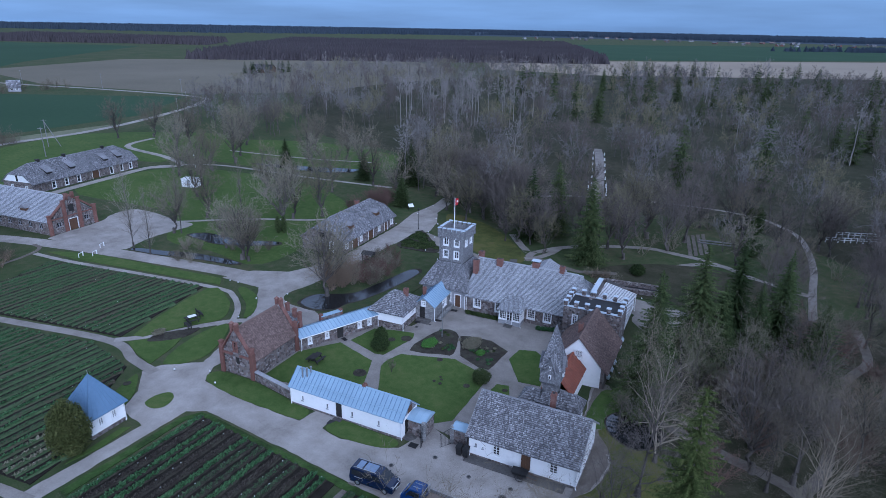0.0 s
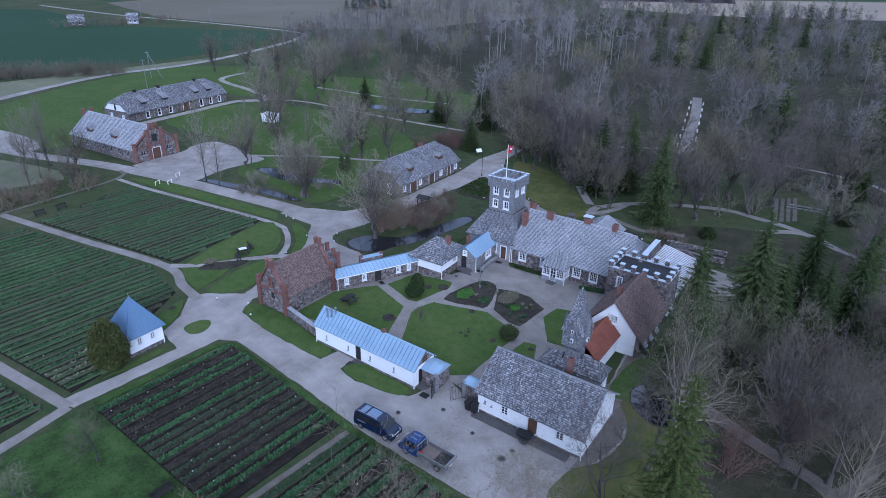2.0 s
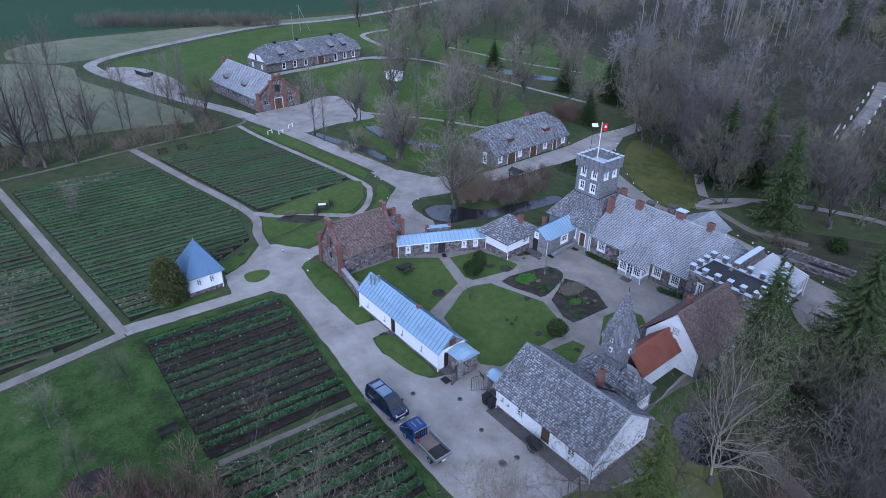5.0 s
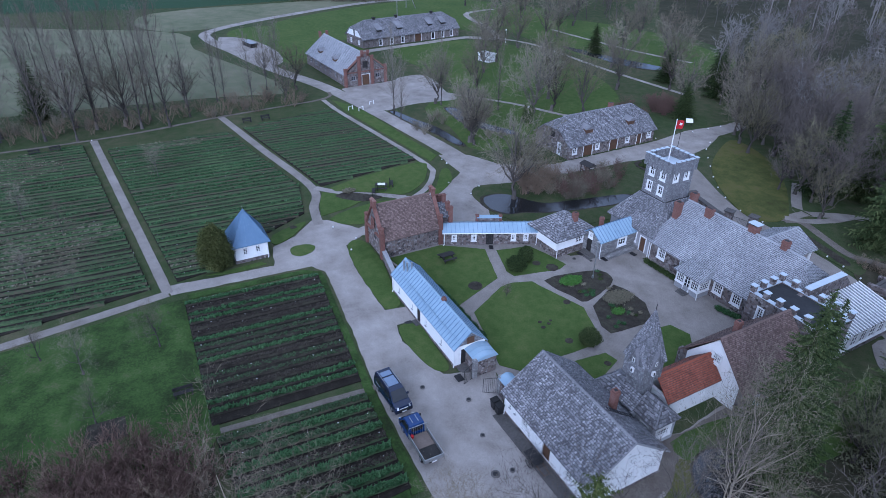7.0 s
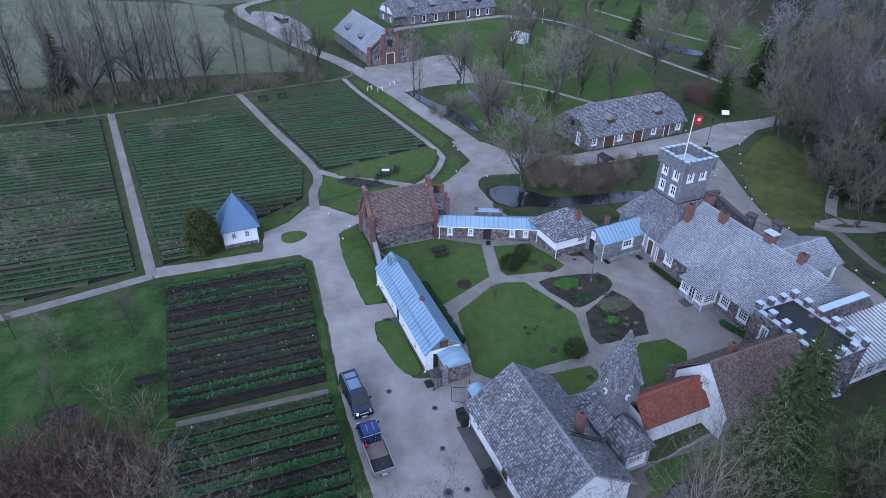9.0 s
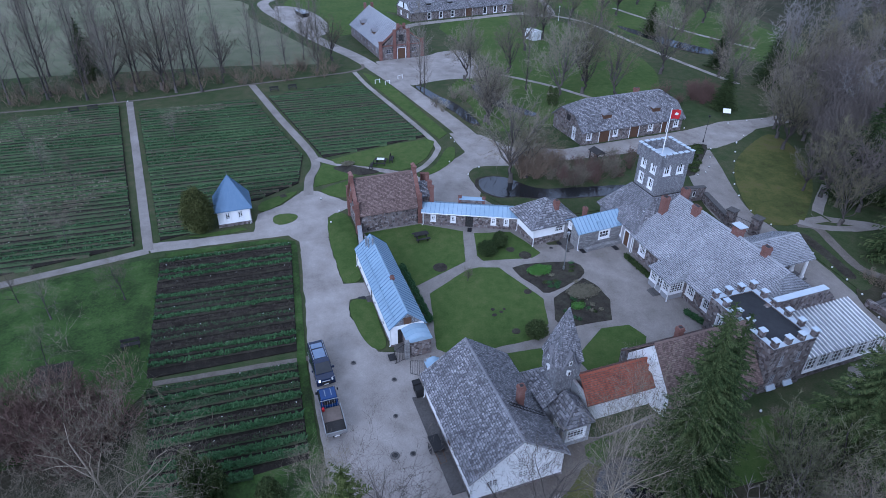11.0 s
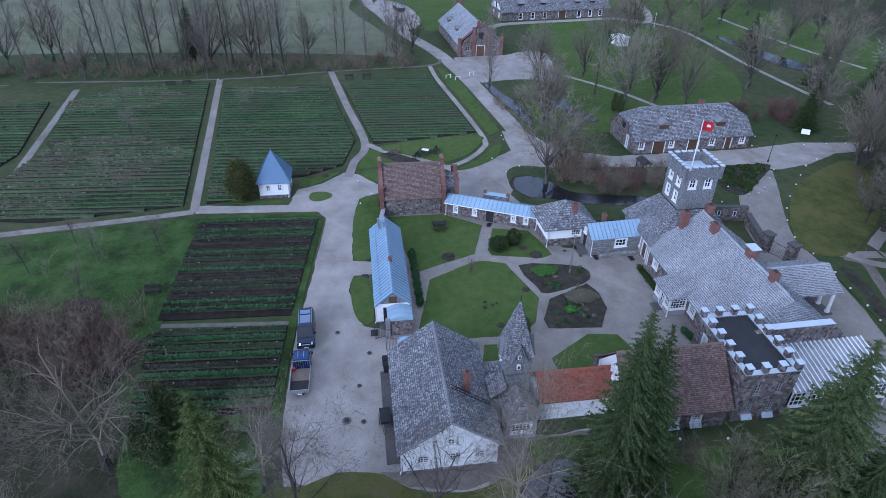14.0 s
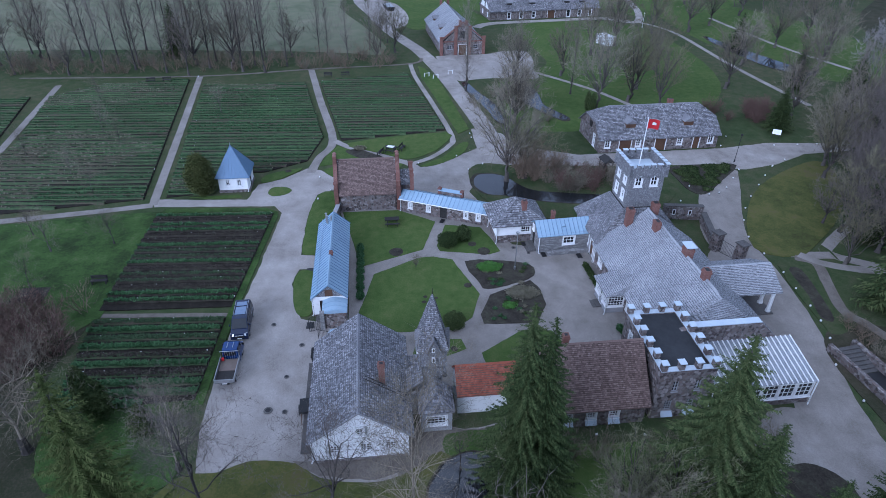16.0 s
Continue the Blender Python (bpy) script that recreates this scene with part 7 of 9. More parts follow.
def long_barn():
    h = thing("barn", "long fieldstone barn with white doors and a grey shingle roof", "barn", -161.5, 91.6, 0, 100.3)
    L, W = 16.2, 4.8
    row = [("win", 5.6, 0.9, 0.3, 1.6, 1, 2), ("win", 9.2, 0.9, 0.3, 1.6, 1, 2), ("win", 12.8, 0.9, 0.3, 1.6, 1, 2), ("door", 18.0, 2.1, 0.0, 2.1), ("win", 23.2, 1.0, 0.2, 1.8, 1, 1), ("win", 26.6, 0.9, 0.3, 1.7, 1, 2), ("win", 29.8, 0.9, 0.3, 1.6, 1, 2)]
    facade(h, (-L, -W), (L, -W), 0, 2.6, STONE, row, 0.5)
    facade(h, (L, W), (-L, W), 0, 2.6, STONE, [], 0.5)
    facade(h, (-L, W - 0.5), (-L, -W + 0.5), 0, 2.6, STONE, [("win", 2.4, 0.7, 0.8, 0.9, 2, 2), ("win", 7.0, 0.7, 0.8, 0.9, 2, 2)], 0.5)
    facade(h, (L, -W + 0.5), (L, W - 0.5), 0, 2.6, STONE, [], 0.5)
    clipped_roof(h, L, W, 2.6, 6.4, 4.4, 3.2, None, PLASTER)
    part("loft_post", Shape().box(-L - 0.08, -0.25, 2.7, -L + 0.1, 0.25, 4.5), DARK_WOOD, h)
    for x in (-10.2, -3.6, 6.8, 11.4):
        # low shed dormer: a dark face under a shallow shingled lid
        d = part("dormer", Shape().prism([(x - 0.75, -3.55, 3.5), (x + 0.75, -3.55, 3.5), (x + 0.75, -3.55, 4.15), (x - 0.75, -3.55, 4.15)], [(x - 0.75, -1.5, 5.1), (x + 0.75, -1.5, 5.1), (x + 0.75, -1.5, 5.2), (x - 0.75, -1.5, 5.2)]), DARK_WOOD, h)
        part("dormer_roof", Shape().prism([(x - 0.95, -3.85, 4.12), (x + 0.95, -3.85, 4.12), (x + 0.95, -1.3, 5.42), (x - 0.95, -1.3, 5.42)], [(x - 0.95, -3.85, 4.24), (x + 0.95, -3.85, 4.24), (x + 0.95, -1.3, 5.52), (x - 0.95, -1.3, 5.52)]), SHINGLE, d)
    for x in (-10.0, -2.7, 9.4):
        part("ridge_vent", Shape().box(x - 0.35, -0.3, 6.2, x + 0.35, 0.3, 6.85).box(x - 0.5, -0.45, 6.85, x + 0.5, 0.45, 6.95), DARK_WOOD, h)
    return h


HOUSES = [f() for f in (white_house, long_house, granary, corridor, hip_house, blue_annex, manor, tower_house, bastion, tiled_house, link_house, dovecote, turret_wing, pavilion, stable, brick_barn, long_barn)]
barrel_annex(-26.5, 46.4, 3.5, 1.9, 2.2, 1.95, "small stone gate shed with a rounded blue metal roof")
barrel_annex(-21.9, 46.9, 3.5, 1.5, 1.2, 1.95, "narrow stone gate shed with a rounded blue metal roof")


# ---- yard, gates and walls ----
def stone_wall(name, a, b, height, thick, label, material=None, cap=None):
    t = thing(name, label, "wall", a[0], a[1], 0, math.degrees(math.atan2(b[1] - a[1], b[0] - a[0])))
    L = math.dist(a, b)
    part("wall", Shape().box(0, -thick / 2, 0, L, thick / 2, height), material or STONE, t, bevel=0.04)
    part("coping", Shape().box(-0.04, -thick / 2 - 0.05, height, L + 0.04, thick / 2 + 0.05, height + 0.09), cap or STONE_DARK, t, bevel=0.02)
    return t


stone_wall("garden_wall", (-48.6, 44.7), (-42.0, 43.95), 1.15, 0.45, "low fieldstone wall joining granary and long house", cap=GREY_WALL)
niche = stone_wall("garden_wall", (-45.7, 86.2), (-45.2, 91.1), 1.9, 0.6, "dark fieldstone wall with arched niches", STONE)
for y in (1.3, 3.3):
    part("niche", Shape().box(y - 0.22, -0.34, 0.7, y + 0.22, -0.29, 1.45), WHITE, niche)
    part("niche_shadow", Shape().box(y - 0.12, -0.36, 0.8, y + 0.12, -0.34, 1.38), IRON, niche)
stone_wall("garden_wall", (-45.0, 91.2), (-38.4, 90.0), 1.1, 0.7, "low dark stone wall along the drive", STONE)
for x, y in ((-38.1, 89.9), (-35.6, 91.6)):
    t = thing("gate_post", "square fieldstone gate pier with a pale cap", "gate post", x, y, 0, 20, "gate piers")
    part("pier", Shape().box(-0.5, -0.5, 0, 0.5, 0.5, 2.3), STONE, t, bevel=0.05)
    part("cap", Shape().box(-0.62, -0.62, 2.3, 0.62, 0.62, 2.45), STONE_DARK, t, bevel=0.03)


def iron_gate(x, y, rz, width, height, label):
    t = thing("iron_gate", label, "gate", x, y, 0, rz)
    part("gate_frame", Shape().tube([(0, 0, 0.05), (0, 0, height), (width, 0, height * 0.85), (width, 0, 0.05), (0, 0, 0.05)], [0.03] * 5, 5), IRON, t)
    n = max(3, int(width / 0.16))
    for i in range(1, n):
        part("bar", Shape().tube([(width * i / n, 0, 0.05), (width * i / n, 0, height * (1 - 0.15 * i / n) + 0.08)], [0.016, 0.01], 4), IRON, t)
    return t


iron_gate(-25.5, 45.2, -70, 1.3, 1.9, "open black iron gate leaf by the stone shed")
iron_gate(-22.8, 46.2, -120, 1.3, 1.9, "open black iron gate leaf by the white house")
iron_gate(-37.6, 90.2, 34, 2.0, 1.7, "black iron gate between stone piers")
for x, y in ((-25.5, 45.25), (-22.75, 46.4)):
    t = thing("gate_post", "rough stone gate post", "gate post", x, y, 0, 3.5, "yard gate posts")
    part("pier", Shape().box(-0.22, -0.22, 0, 0.22, 0.22, 2.1), STONE_GREY, t, bevel=0.05)
part("yard_paving", Shape().box(-5.0, -0.55, -0.02, 5.0, 0.55, 0.14), STONE_DARK, thing("paving", "cobbled stone strip along the white house", "paving", -15.6, 45.35, 0, 3.5), "worn cobbled strip", bevel=0.03)

# stair cut into the bank
stair = thing("stair", "broad stone stair sunk between low walls", "stairs", -18.6, 95.0, 0, 10)
for i in range(7):
    part("stair_step", Shape().box(-1.6 + 0.42 * i, -1.15, 0.0, -1.2 + 0.42 * i, 1.15, 0.75 - 0.1 * i), STONE_DARK, stair, bevel=0.02)
for s in (-1, 1):
    part("side_wall", Shape().box(-2.2, s * 1.35 - 0.22, 0, 6.5, s * 1.35 + 0.22, 0.85), STONE, stair, bevel=0.04)
# flat black sheet stands in for the shade down in the stairwell
part("pit_shade", Shape().box(1.4, -1.1, 0.1, 6.2, 1.1, 0.14), IRON, stair)


def glasshouse():
    """Lean-to glazed veranda with white ribs."""
    h = thing("veranda", "white glazed veranda with a ribbed translucent roof", "veranda", -16.2, 83.0, 0, 4.2)
    x0, x1, y0, y1 = -2.1, 2.3, -4.6, 4.5
    a, b = 3.75, 2.7
    part("roof_sheet", Shape().prism([(x0, y0, a - 0.05), (x1 + 0.2, y0, b - 0.05), (x1 + 0.2, y1, b - 0.05), (x0, y1, a - 0.05)], [(x0, y0, a), (x1 + 0.2, y0, b), (x1 + 0.2, y1, b), (x0, y1, a)]), SHEETING, h)
    n = 20
    for i in range(n + 1):
        y = y0 + (y1 - y0) * i / n
        part("rib", Shape().prism([(x0, y - 0.05, a), (x1 + 0.25, y - 0.05, b), (x1 + 0.25, y + 0.05, b), (x0, y + 0.05, a)], [(x0, y - 0.05, a + 0.07), (x1 + 0.25, y - 0.05, b + 0.07), (x1 + 0.25, y + 0.05, b + 0.07), (x0, y + 0.05, a + 0.07)]), WHITE, h)
    part("low_wall", Shape().box(x1 - 0.25, y0, 0, x1, y1, 0.7).box(x0, y1 - 0.25, 0, x1 - 0.25, y1, 0.7), STONE, h)
    part("eaves_beam", Shape().box(x1 - 0.2, y0, 2.4, x1 + 0.02, y1, 2.66).box(x0, y1 - 0.2, 2.4, x1 - 0.2, y1 + 0.02, 2.66), WHITE, h)
    o, u, w = (x1, y0, 0), Vector((0, 1)), Vector((1, 0))
    for i in range(6):
        s = i * (y1 - y0) / 6
        framed(h, o, u, w, s + 0.08, s + (y1 - y0) / 6 - 0.08, 0.8, 2.35, 3, 3, casing=0.06)
    o, u, w = (x1, y1, 0), Vector((-1, 0)), Vector((0, 1))
    for i in range(3):
        s = i * (x1 - x0) / 3
        framed(h, o, u, w, s + 0.08, s + (x1 - x0) / 3 - 0.08, 0.8, 2.35, 3, 3, casing=0.06)
    pipe(h, x1 + 0.2, y1, 0.05, 2.6)
    return h


SHEETING = surface("translucent_sheet", [(0.3, (0.16, 0.17, 0.185)), (0.7, (0.34, 0.355, 0.375))], 3.0, 0.6, 0.5, 0.2, 0, spec=0.5)
glasshouse()


# ---- vehicles ----
def wheel(parent, x, y, r=0.34, w=0.22):
    s = 1 if y > 0 else -1
    t = part("wheel", Shape().tube([(x, y - w / 2, r), (x, y - w * 0.42, r), (x, y + w * 0.42, r), (x, y + w / 2, r)], [r * 0.88, r, r, r * 0.88], 18), RUBBER, parent)
    part("rim", Shape().tube([(x, y + s * w * 0.5, r), (x, y + s * (w * 0.5 + 0.015), r)], [r * 0.62, r * 0.55], 12), STEEL, t)


def side_shape(profile, w0, w1, shoulder):
    """A body from a side outline: full width up to the shoulder, narrower above."""
    sh = Shape()
    n = len(profile)
    left = [(x, -(w0 if z <= shoulder else w0 + (w1 - w0) * min(1, (z - shoulder) / 0.8)), z) for x, z in profile]
    return sh.prism(left, [(x, -y, z) for x, y, z in left])


def van():
    t = thing("van", "dark blue passenger van parked on the gravel", "van", -26.0, 37.4, 0.1, 5.5)
    t.scale = (0.87, 0.84, 0.9)
    body = part("body", side_shape([(-2.55, 0.3), (-2.6, 0.95), (-2.5, 1.75), (-2.35, 1.95), (0.75, 1.97), (1.0, 1.9), (1.85, 1.2), (2.45, 1.02), (2.6, 0.75), (2.6, 0.3)], 0.98, 0.82, 1.0), CAR_BLUE, t, bevel=0.07)
    part("windscreen", Shape().prism([(1.02, -0.74, 1.9), (1.02, 0.74, 1.9), (1.83, 0.84, 1.24), (1.83, -0.84, 1.24)], [(1.06, -0.74, 1.93), (1.06, 0.74, 1.93), (1.87, 0.84, 1.27), (1.87, -0.84, 1.27)]), GLASS, t)
    for s in (-1, 1):
        for a, b in ((-2.3, -1.15), (-1.05, 0.1), (0.2, 1.25)):
            part("side_window", Shape().prism([(a, s * 0.945, 1.2), (b, s * 0.945, 1.2), (b - (0.35 if b > 1 else 0), s * 0.86, 1.75), (a, s * 0.86, 1.75)], [(a, s * 0.975, 1.2), (b, s * 0.975, 1.2), (b - (0.35 if b > 1 else 0), s * 0.89, 1.75), (a, s * 0.89, 1.75)]), GLASS, t)
        part("headlight", Shape().prism([(2.42, s * 0.55, 0.98), (2.3, s * 0.93, 1.02), (2.4, s * 0.95, 0.8), (2.6, s * 0.6, 0.78)], [(2.5, s * 0.55, 1.02), (2.36, s * 0.96, 1.06), (2.48, s * 0.98, 0.82), (2.66, s * 0.6, 0.8)]), CHROME, t)
        part("roof_rail", Shape().tube([(-2.1, s * 0.72, 2.0), (-2.0, s * 0.72, 2.06), (0.4, s * 0.72, 2.07), (0.5, s * 0.72, 2.0)], [0.03] * 4, 5), STEEL, t)
        part("mirror", Shape().box(1.25, s * 1.0 - 0.05, 1.2, 1.4, s * 1.18, 1.42), CAR_BLUE, t, bevel=0.03)
        part("side_trim", Shape().box(-2.0, s * 0.985 - 0.01, 1.0, -0.9, s * 0.985 + 0.012, 1.05), CHROME, t)
        for x in (-1.6, 1.65):
            wheel(t, x, s * 0.88)
    for x0, x1 in ((-1.9, -1.2), (-1.0, 0.35)):
        part("roof_panel", Shape().box(x0, -0.6, 1.96, x1, 0.6, 2.0), SHEEN_BLUE, t, bevel=0.02)
    part("grille", Shape().box(2.58, -0.5, 0.55, 2.64, 0.5, 0.75), IRON, t)
    part("bonnet_badge", Shape().box(2.55, -0.45, 0.8, 2.63, 0.45, 0.84), CHROME, t)
    part("number_plate", Shape().box(2.63, -0.26, 0.42, 2.66, 0.26, 0.53), WHITE, t)
    return t


CHROME = surface("bright_metal", [(0.3, (0.60, 0.61, 0.62)), (0.8, (0.75, 0.76, 0.77))], 5.0, 1.0, 0.5, 0.25, 0, metal=0.6)
# paler blue with the van roof's sky reflection put in; also on truck bars
SHEEN_BLUE = surface("blue_sky_sheen", [(0.3, (0.12, 0.17, 0.26)), (0.8, (0.18, 0.24, 0.34))], 4.0, 1.0, 0.5, 0.12, 0, spec=0.9)


PLYWOOD = surface("weathered_plywood", [(0.2, (0.11, 0.085, 0.07)), (0.8, (0.22, 0.18, 0.155))], 5.0, 0.8, 0.5, 0.8, 0.1, 0.01)


def flatbed():
    t = thing("pickup_truck", "blue flatbed pickup truck with aluminium dropsides", "truck", -20.2, 37.6, 0.1, 183.0)
    t.scale = (0.92, 0.84, 0.92)
    part("cab", side_shape([(0.55, 0.35), (0.55, 1.7), (0.7, 1.9), (1.75, 1.9), (1.95, 1.82), (2.45, 1.2), (2.75, 1.05), (2.85, 0.8), (2.85, 0.35)], 0.92, 0.78, 1.0), TRUCK_BLUE, t, bevel=0.07)
    part("windscreen", Shape().prism([(1.95, -0.68, 1.82), (1.95, 0.68, 1.82), (2.42, 0.78, 1.24), (2.42, -0.78, 1.24)], [(2.0, -0.68, 1.85), (2.0, 0.68, 1.85), (2.47, 0.78, 1.27), (2.47, -0.78, 1.27)]), GLASS, t)
    part("rear_window", Shape().box(0.52, -0.6, 1.2, 0.56, 0.6, 1.65), GLASS, t)
    for s in (-1, 1):
        part("side_window", Shape().prism([(0.8, s * 0.885, 1.2), (2.2, s * 0.885, 1.2), (1.8, s * 0.8, 1.72), (0.8, s * 0.8, 1.72)], [(0.8, s * 0.915, 1.2), (2.2, s * 0.915, 1.2), (1.8, s * 0.83, 1.72), (0.8, s * 0.83, 1.72)]), GLASS, t)
        part("mirror", Shape().box(2.0, s * 0.95 - 0.05, 1.2, 2.12, s * 1.15, 1.45), IRON, t, bevel=0.03)
        part("headlight", Shape().box(2.7, s * 0.72 - 0.18, 0.8, 2.88, s * 0.72 + 0.18, 0.98), CHROME, t, bevel=0.03)
        part("side_board", Shape().box(-2.75, s * 0.98 - 0.03, 0.85, 0.45, s * 0.98 + 0.03, 1.25), STEEL, t)
        for x in (-1.75, 1.95):
            wheel(t, x, s * 0.8, 0.33)
        part("roof_bar", Shape().box(0.9, s * 0.3 - 0.04, 1.9, 1.7, s * 0.3 + 0.04, 1.95), SHEEN_BLUE, t)
    part("tail_board", Shape().box(-2.8, -1.0, 0.85, -2.74, 1.0, 1.25), STEEL, t)
    bed = part("load_floor", Shape().box(-2.75, -0.95, 0.78, 0.45, 0.95, 0.86), DARK_WOOD, t)
    part("plywood_sheet", Shape().box(-1.2, -0.9, 0.86, 0.4, 0.9, 0.9), PLYWOOD, bed)
    part("chassis", Shape().box(-2.6, -0.4, 0.4, 0.6, 0.4, 0.78), IRON, t)
    guard = part("headboard", Shape().tube([(0.45, -0.95, 0.85), (0.45, -0.95, 1.85), (0.45, 0.95, 1.85), (0.45, 0.95, 0.85)], [0.035] * 4, 5), STEEL, t)
    for i in range(1, 8):
        part("guard_bar", Shape().tube([(0.45, -0.95 + 1.9 * i / 8, 0.9), (0.45, -0.95 + 1.9 * i / 8, 1.85)], [0.014] * 2, 4), STEEL, guard)
    part("fuel_can", Shape().box(0.1, 0.6, 0.9, 0.35, 0.85, 1.2), RED, t, bevel=0.03)
    part("number_plate", Shape().box(-2.83, -0.26, 0.7, -2.8, 0.26, 0.82), WHITE, t)
    return t


van()
flatbed()


# ---- flag, lamps and small things ----
flag = thing("flag", "red flag with a white emblem flying from a white pole", "flag", -41.0, 79.9, 9.9, 0)
part("flag_pole", Shape().tube([(0, 0, 0), (0, 0, 5.45), (0, 0, 5.5)], [0.07, 0.045, 0.07], 8), WHITE, flag)
cloth = Shape()
nu, nv = 14, 8
for k in (0.012, -0.012):
    base = len(cloth.v)
    for j in range(nv + 1):
        for i in range(nu + 1):
            s = i / nu
            cloth.v.append((-0.25 * s + 0.1 * math.sin(s * 7 + j * 0.3) * s, 0.07 + 1.35 * s, 5.3 - 1.05 * j / nv - 0.28 * s * s + k))
    for j in range(nv):
        for i in range(nu):
            a = base + j * (nu + 1) + i
            cloth.f.append((a, a + 1, a + nu + 2, a + nu + 1))
banner = part("banner", cloth, RED, flag)
for x in (0.02, -0.26):
    mark = [(x, 0.5, 4.7), (x, 0.95, 4.62), (x, 0.98, 4.85), (x, 0.6, 5.0)]
    part("emblem", Shape().prism(mark, [(u + 0.03, v, w) for u, v, w in mark]), WHITE, banner)


def lamp_post(x, y, h, label, material=STEEL):
    t = thing("lamp_post", label, "lamp post", x, y, 0.08, 0, "lamp posts")
    part("pole", Shape().tube([(0, 0, 0), (0, 0, 0.35), (0, 0, 0.36), (0, 0, h)], [0.12, 0.12, 0.05, 0.035], 8), material, t)
    part("lamp_head", Shape().tube([(0, 0, h), (0, 0, h + 0.05), (0, 0, h + 0.28), (0, 0, h + 0.36)], [0.06, 0.16, 0.2, 0.05], 8), material, t)
    return t


lamp_post(-34.8, 65.5, 4.6, "slim grey lamp post standing in the flower bed")
lamp_post(-61.9, 103.3, 4.2, "slim dark lamp post beside the drive", IRON)
lamp_post(-145.5, 116.6, 3.5, "pale post in the park", WHITE)

marks = [(-54.1, 93.2), (-51.6, 95.0), (-52.0, 96.6), (-53.5, 98.3), (-56.4, 100.6), (-59.1, 102.7), (-60.3, 108.5), (-57.1, 105.7), (-54.2, 103.3), (-50.8, 100.5), (-47.6, 98.2), (-44.5, 96.5), (-40.5, 95.2), (-36.8, 95.3), (-67.8, 103.8), (-71.5, 106.3), (-48.3, 90.4), (-49.8, 90.3), (-58.4, 41.1), (-54.4, 43.0), (-51.9, 41.6), (-62.6, 55.2)]
marks += [(-65.1, 61.1), (-73.8, 63.9), (-72.1, 64.0), (-62.2, 64.8), (-60.3, 62.5), (-60.1, 108.3), (-62.4, 111.5), (-67.8, 112.6), (-68.0, 116.6), (-68.1, 119.9), (-33, 95.6), (-30, 95.4), (-27, 95.3), (-24.6, 95.0), (-22, 94.4), (-18.4, 92.8), (-14, 92.6), (-105, 11.2), (-11.4, 68.6), (-11.2, 72.5)]
first = None
for i, (x, y) in enumerate(marks):
    if first is None:
        first = thing("garden_light", "small white round marker light in the grass edge", "garden light", x, y, 0.1, 0, "edge marker lights")
        part("lamp_bowl", Shape().tube([(0, 0, 0), (0, 0, 0.1), (0, 0, 0.17), (0, 0, 0.2)], [0.09, 0.115, 0.085, 0.02], 9), LIGHT_STONE, first)
        part("foot", Shape().tube([(0, 0, -0.08), (0, 0, 0.0)], [0.1, 0.1], 7), IRON, first)
    else:
        copy_thing(first, pose(x, y, 0.1, 0, 0, 40 * i))


def picnic_bench(x, y, rz, label):
    t = thing("picnic_table", label, "table", x, y, 0.08, rz)
    for i in range(4):
        part("top_board", Shape().box(-0.9, -0.4 + 0.2 * i, 0.72, 0.9, -0.22 + 0.2 * i, 0.77), DARK_WOOD, t)
    for s in (-1, 1):
        part("bench_board", Shape().box(-0.9, s * 0.8 - 0.15, 0.42, 0.9, s * 0.8 + 0.15, 0.47), DARK_WOOD, t)
        part("leg_frame", Shape().box(s * 0.6 - 0.05, -0.8, 0.34, s * 0.6 + 0.05, 0.8, 0.42).hexa([(s * 0.6 - 0.04, -0.75, 0), (s * 0.6 + 0.04, -0.75, 0), (s * 0.6 + 0.04, -0.63, 0), (s * 0.6 - 0.04, -0.63, 0), (s * 0.6 - 0.04, -0.3, 0.72), (s * 0.6 + 0.04, -0.3, 0.72), (s * 0.6 + 0.04, -0.18, 0.72), (s * 0.6 - 0.04, -0.18, 0.72)])
             .hexa([(s * 0.6 - 0.04, 0.63, 0), (s * 0.6 + 0.04, 0.63, 0), (s * 0.6 + 0.04, 0.75, 0), (s * 0.6 - 0.04, 0.75, 0), (s * 0.6 - 0.04, 0.18, 0.72), (s * 0.6 + 0.04, 0.18, 0.72), (s * 0.6 + 0.04, 0.3, 0.72), (s * 0.6 - 0.04, 0.3, 0.72)]), DARK_WOOD, t)
    return t


def bench(x, y, rz, label):
    t = thing("bench", label, "bench", x, y, 0.08, rz, "garden benches")
    for i in range(3):
        part("seat_slat", Shape().box(-0.85, -0.22 + 0.16 * i, 0.42, 0.85, -0.08 + 0.16 * i, 0.46), DARK_WOOD, t)
    for i in range(2):
        part("back_slat", Shape().box(-0.85, 0.27, 0.58 + 0.18 * i, 0.85, 0.31, 0.72 + 0.18 * i), DARK_WOOD, t)
    for s in (-1, 1):
        part("leg", Shape().box(s * 0.7 - 0.05, -0.22, 0, s * 0.7 + 0.05, -0.12, 0.42), DARK_WOOD, t)
        part("leg", Shape().box(s * 0.7 - 0.05, 0.22, 0, s * 0.7 + 0.05, 0.3, 0.92), DARK_WOOD, t)
    return t


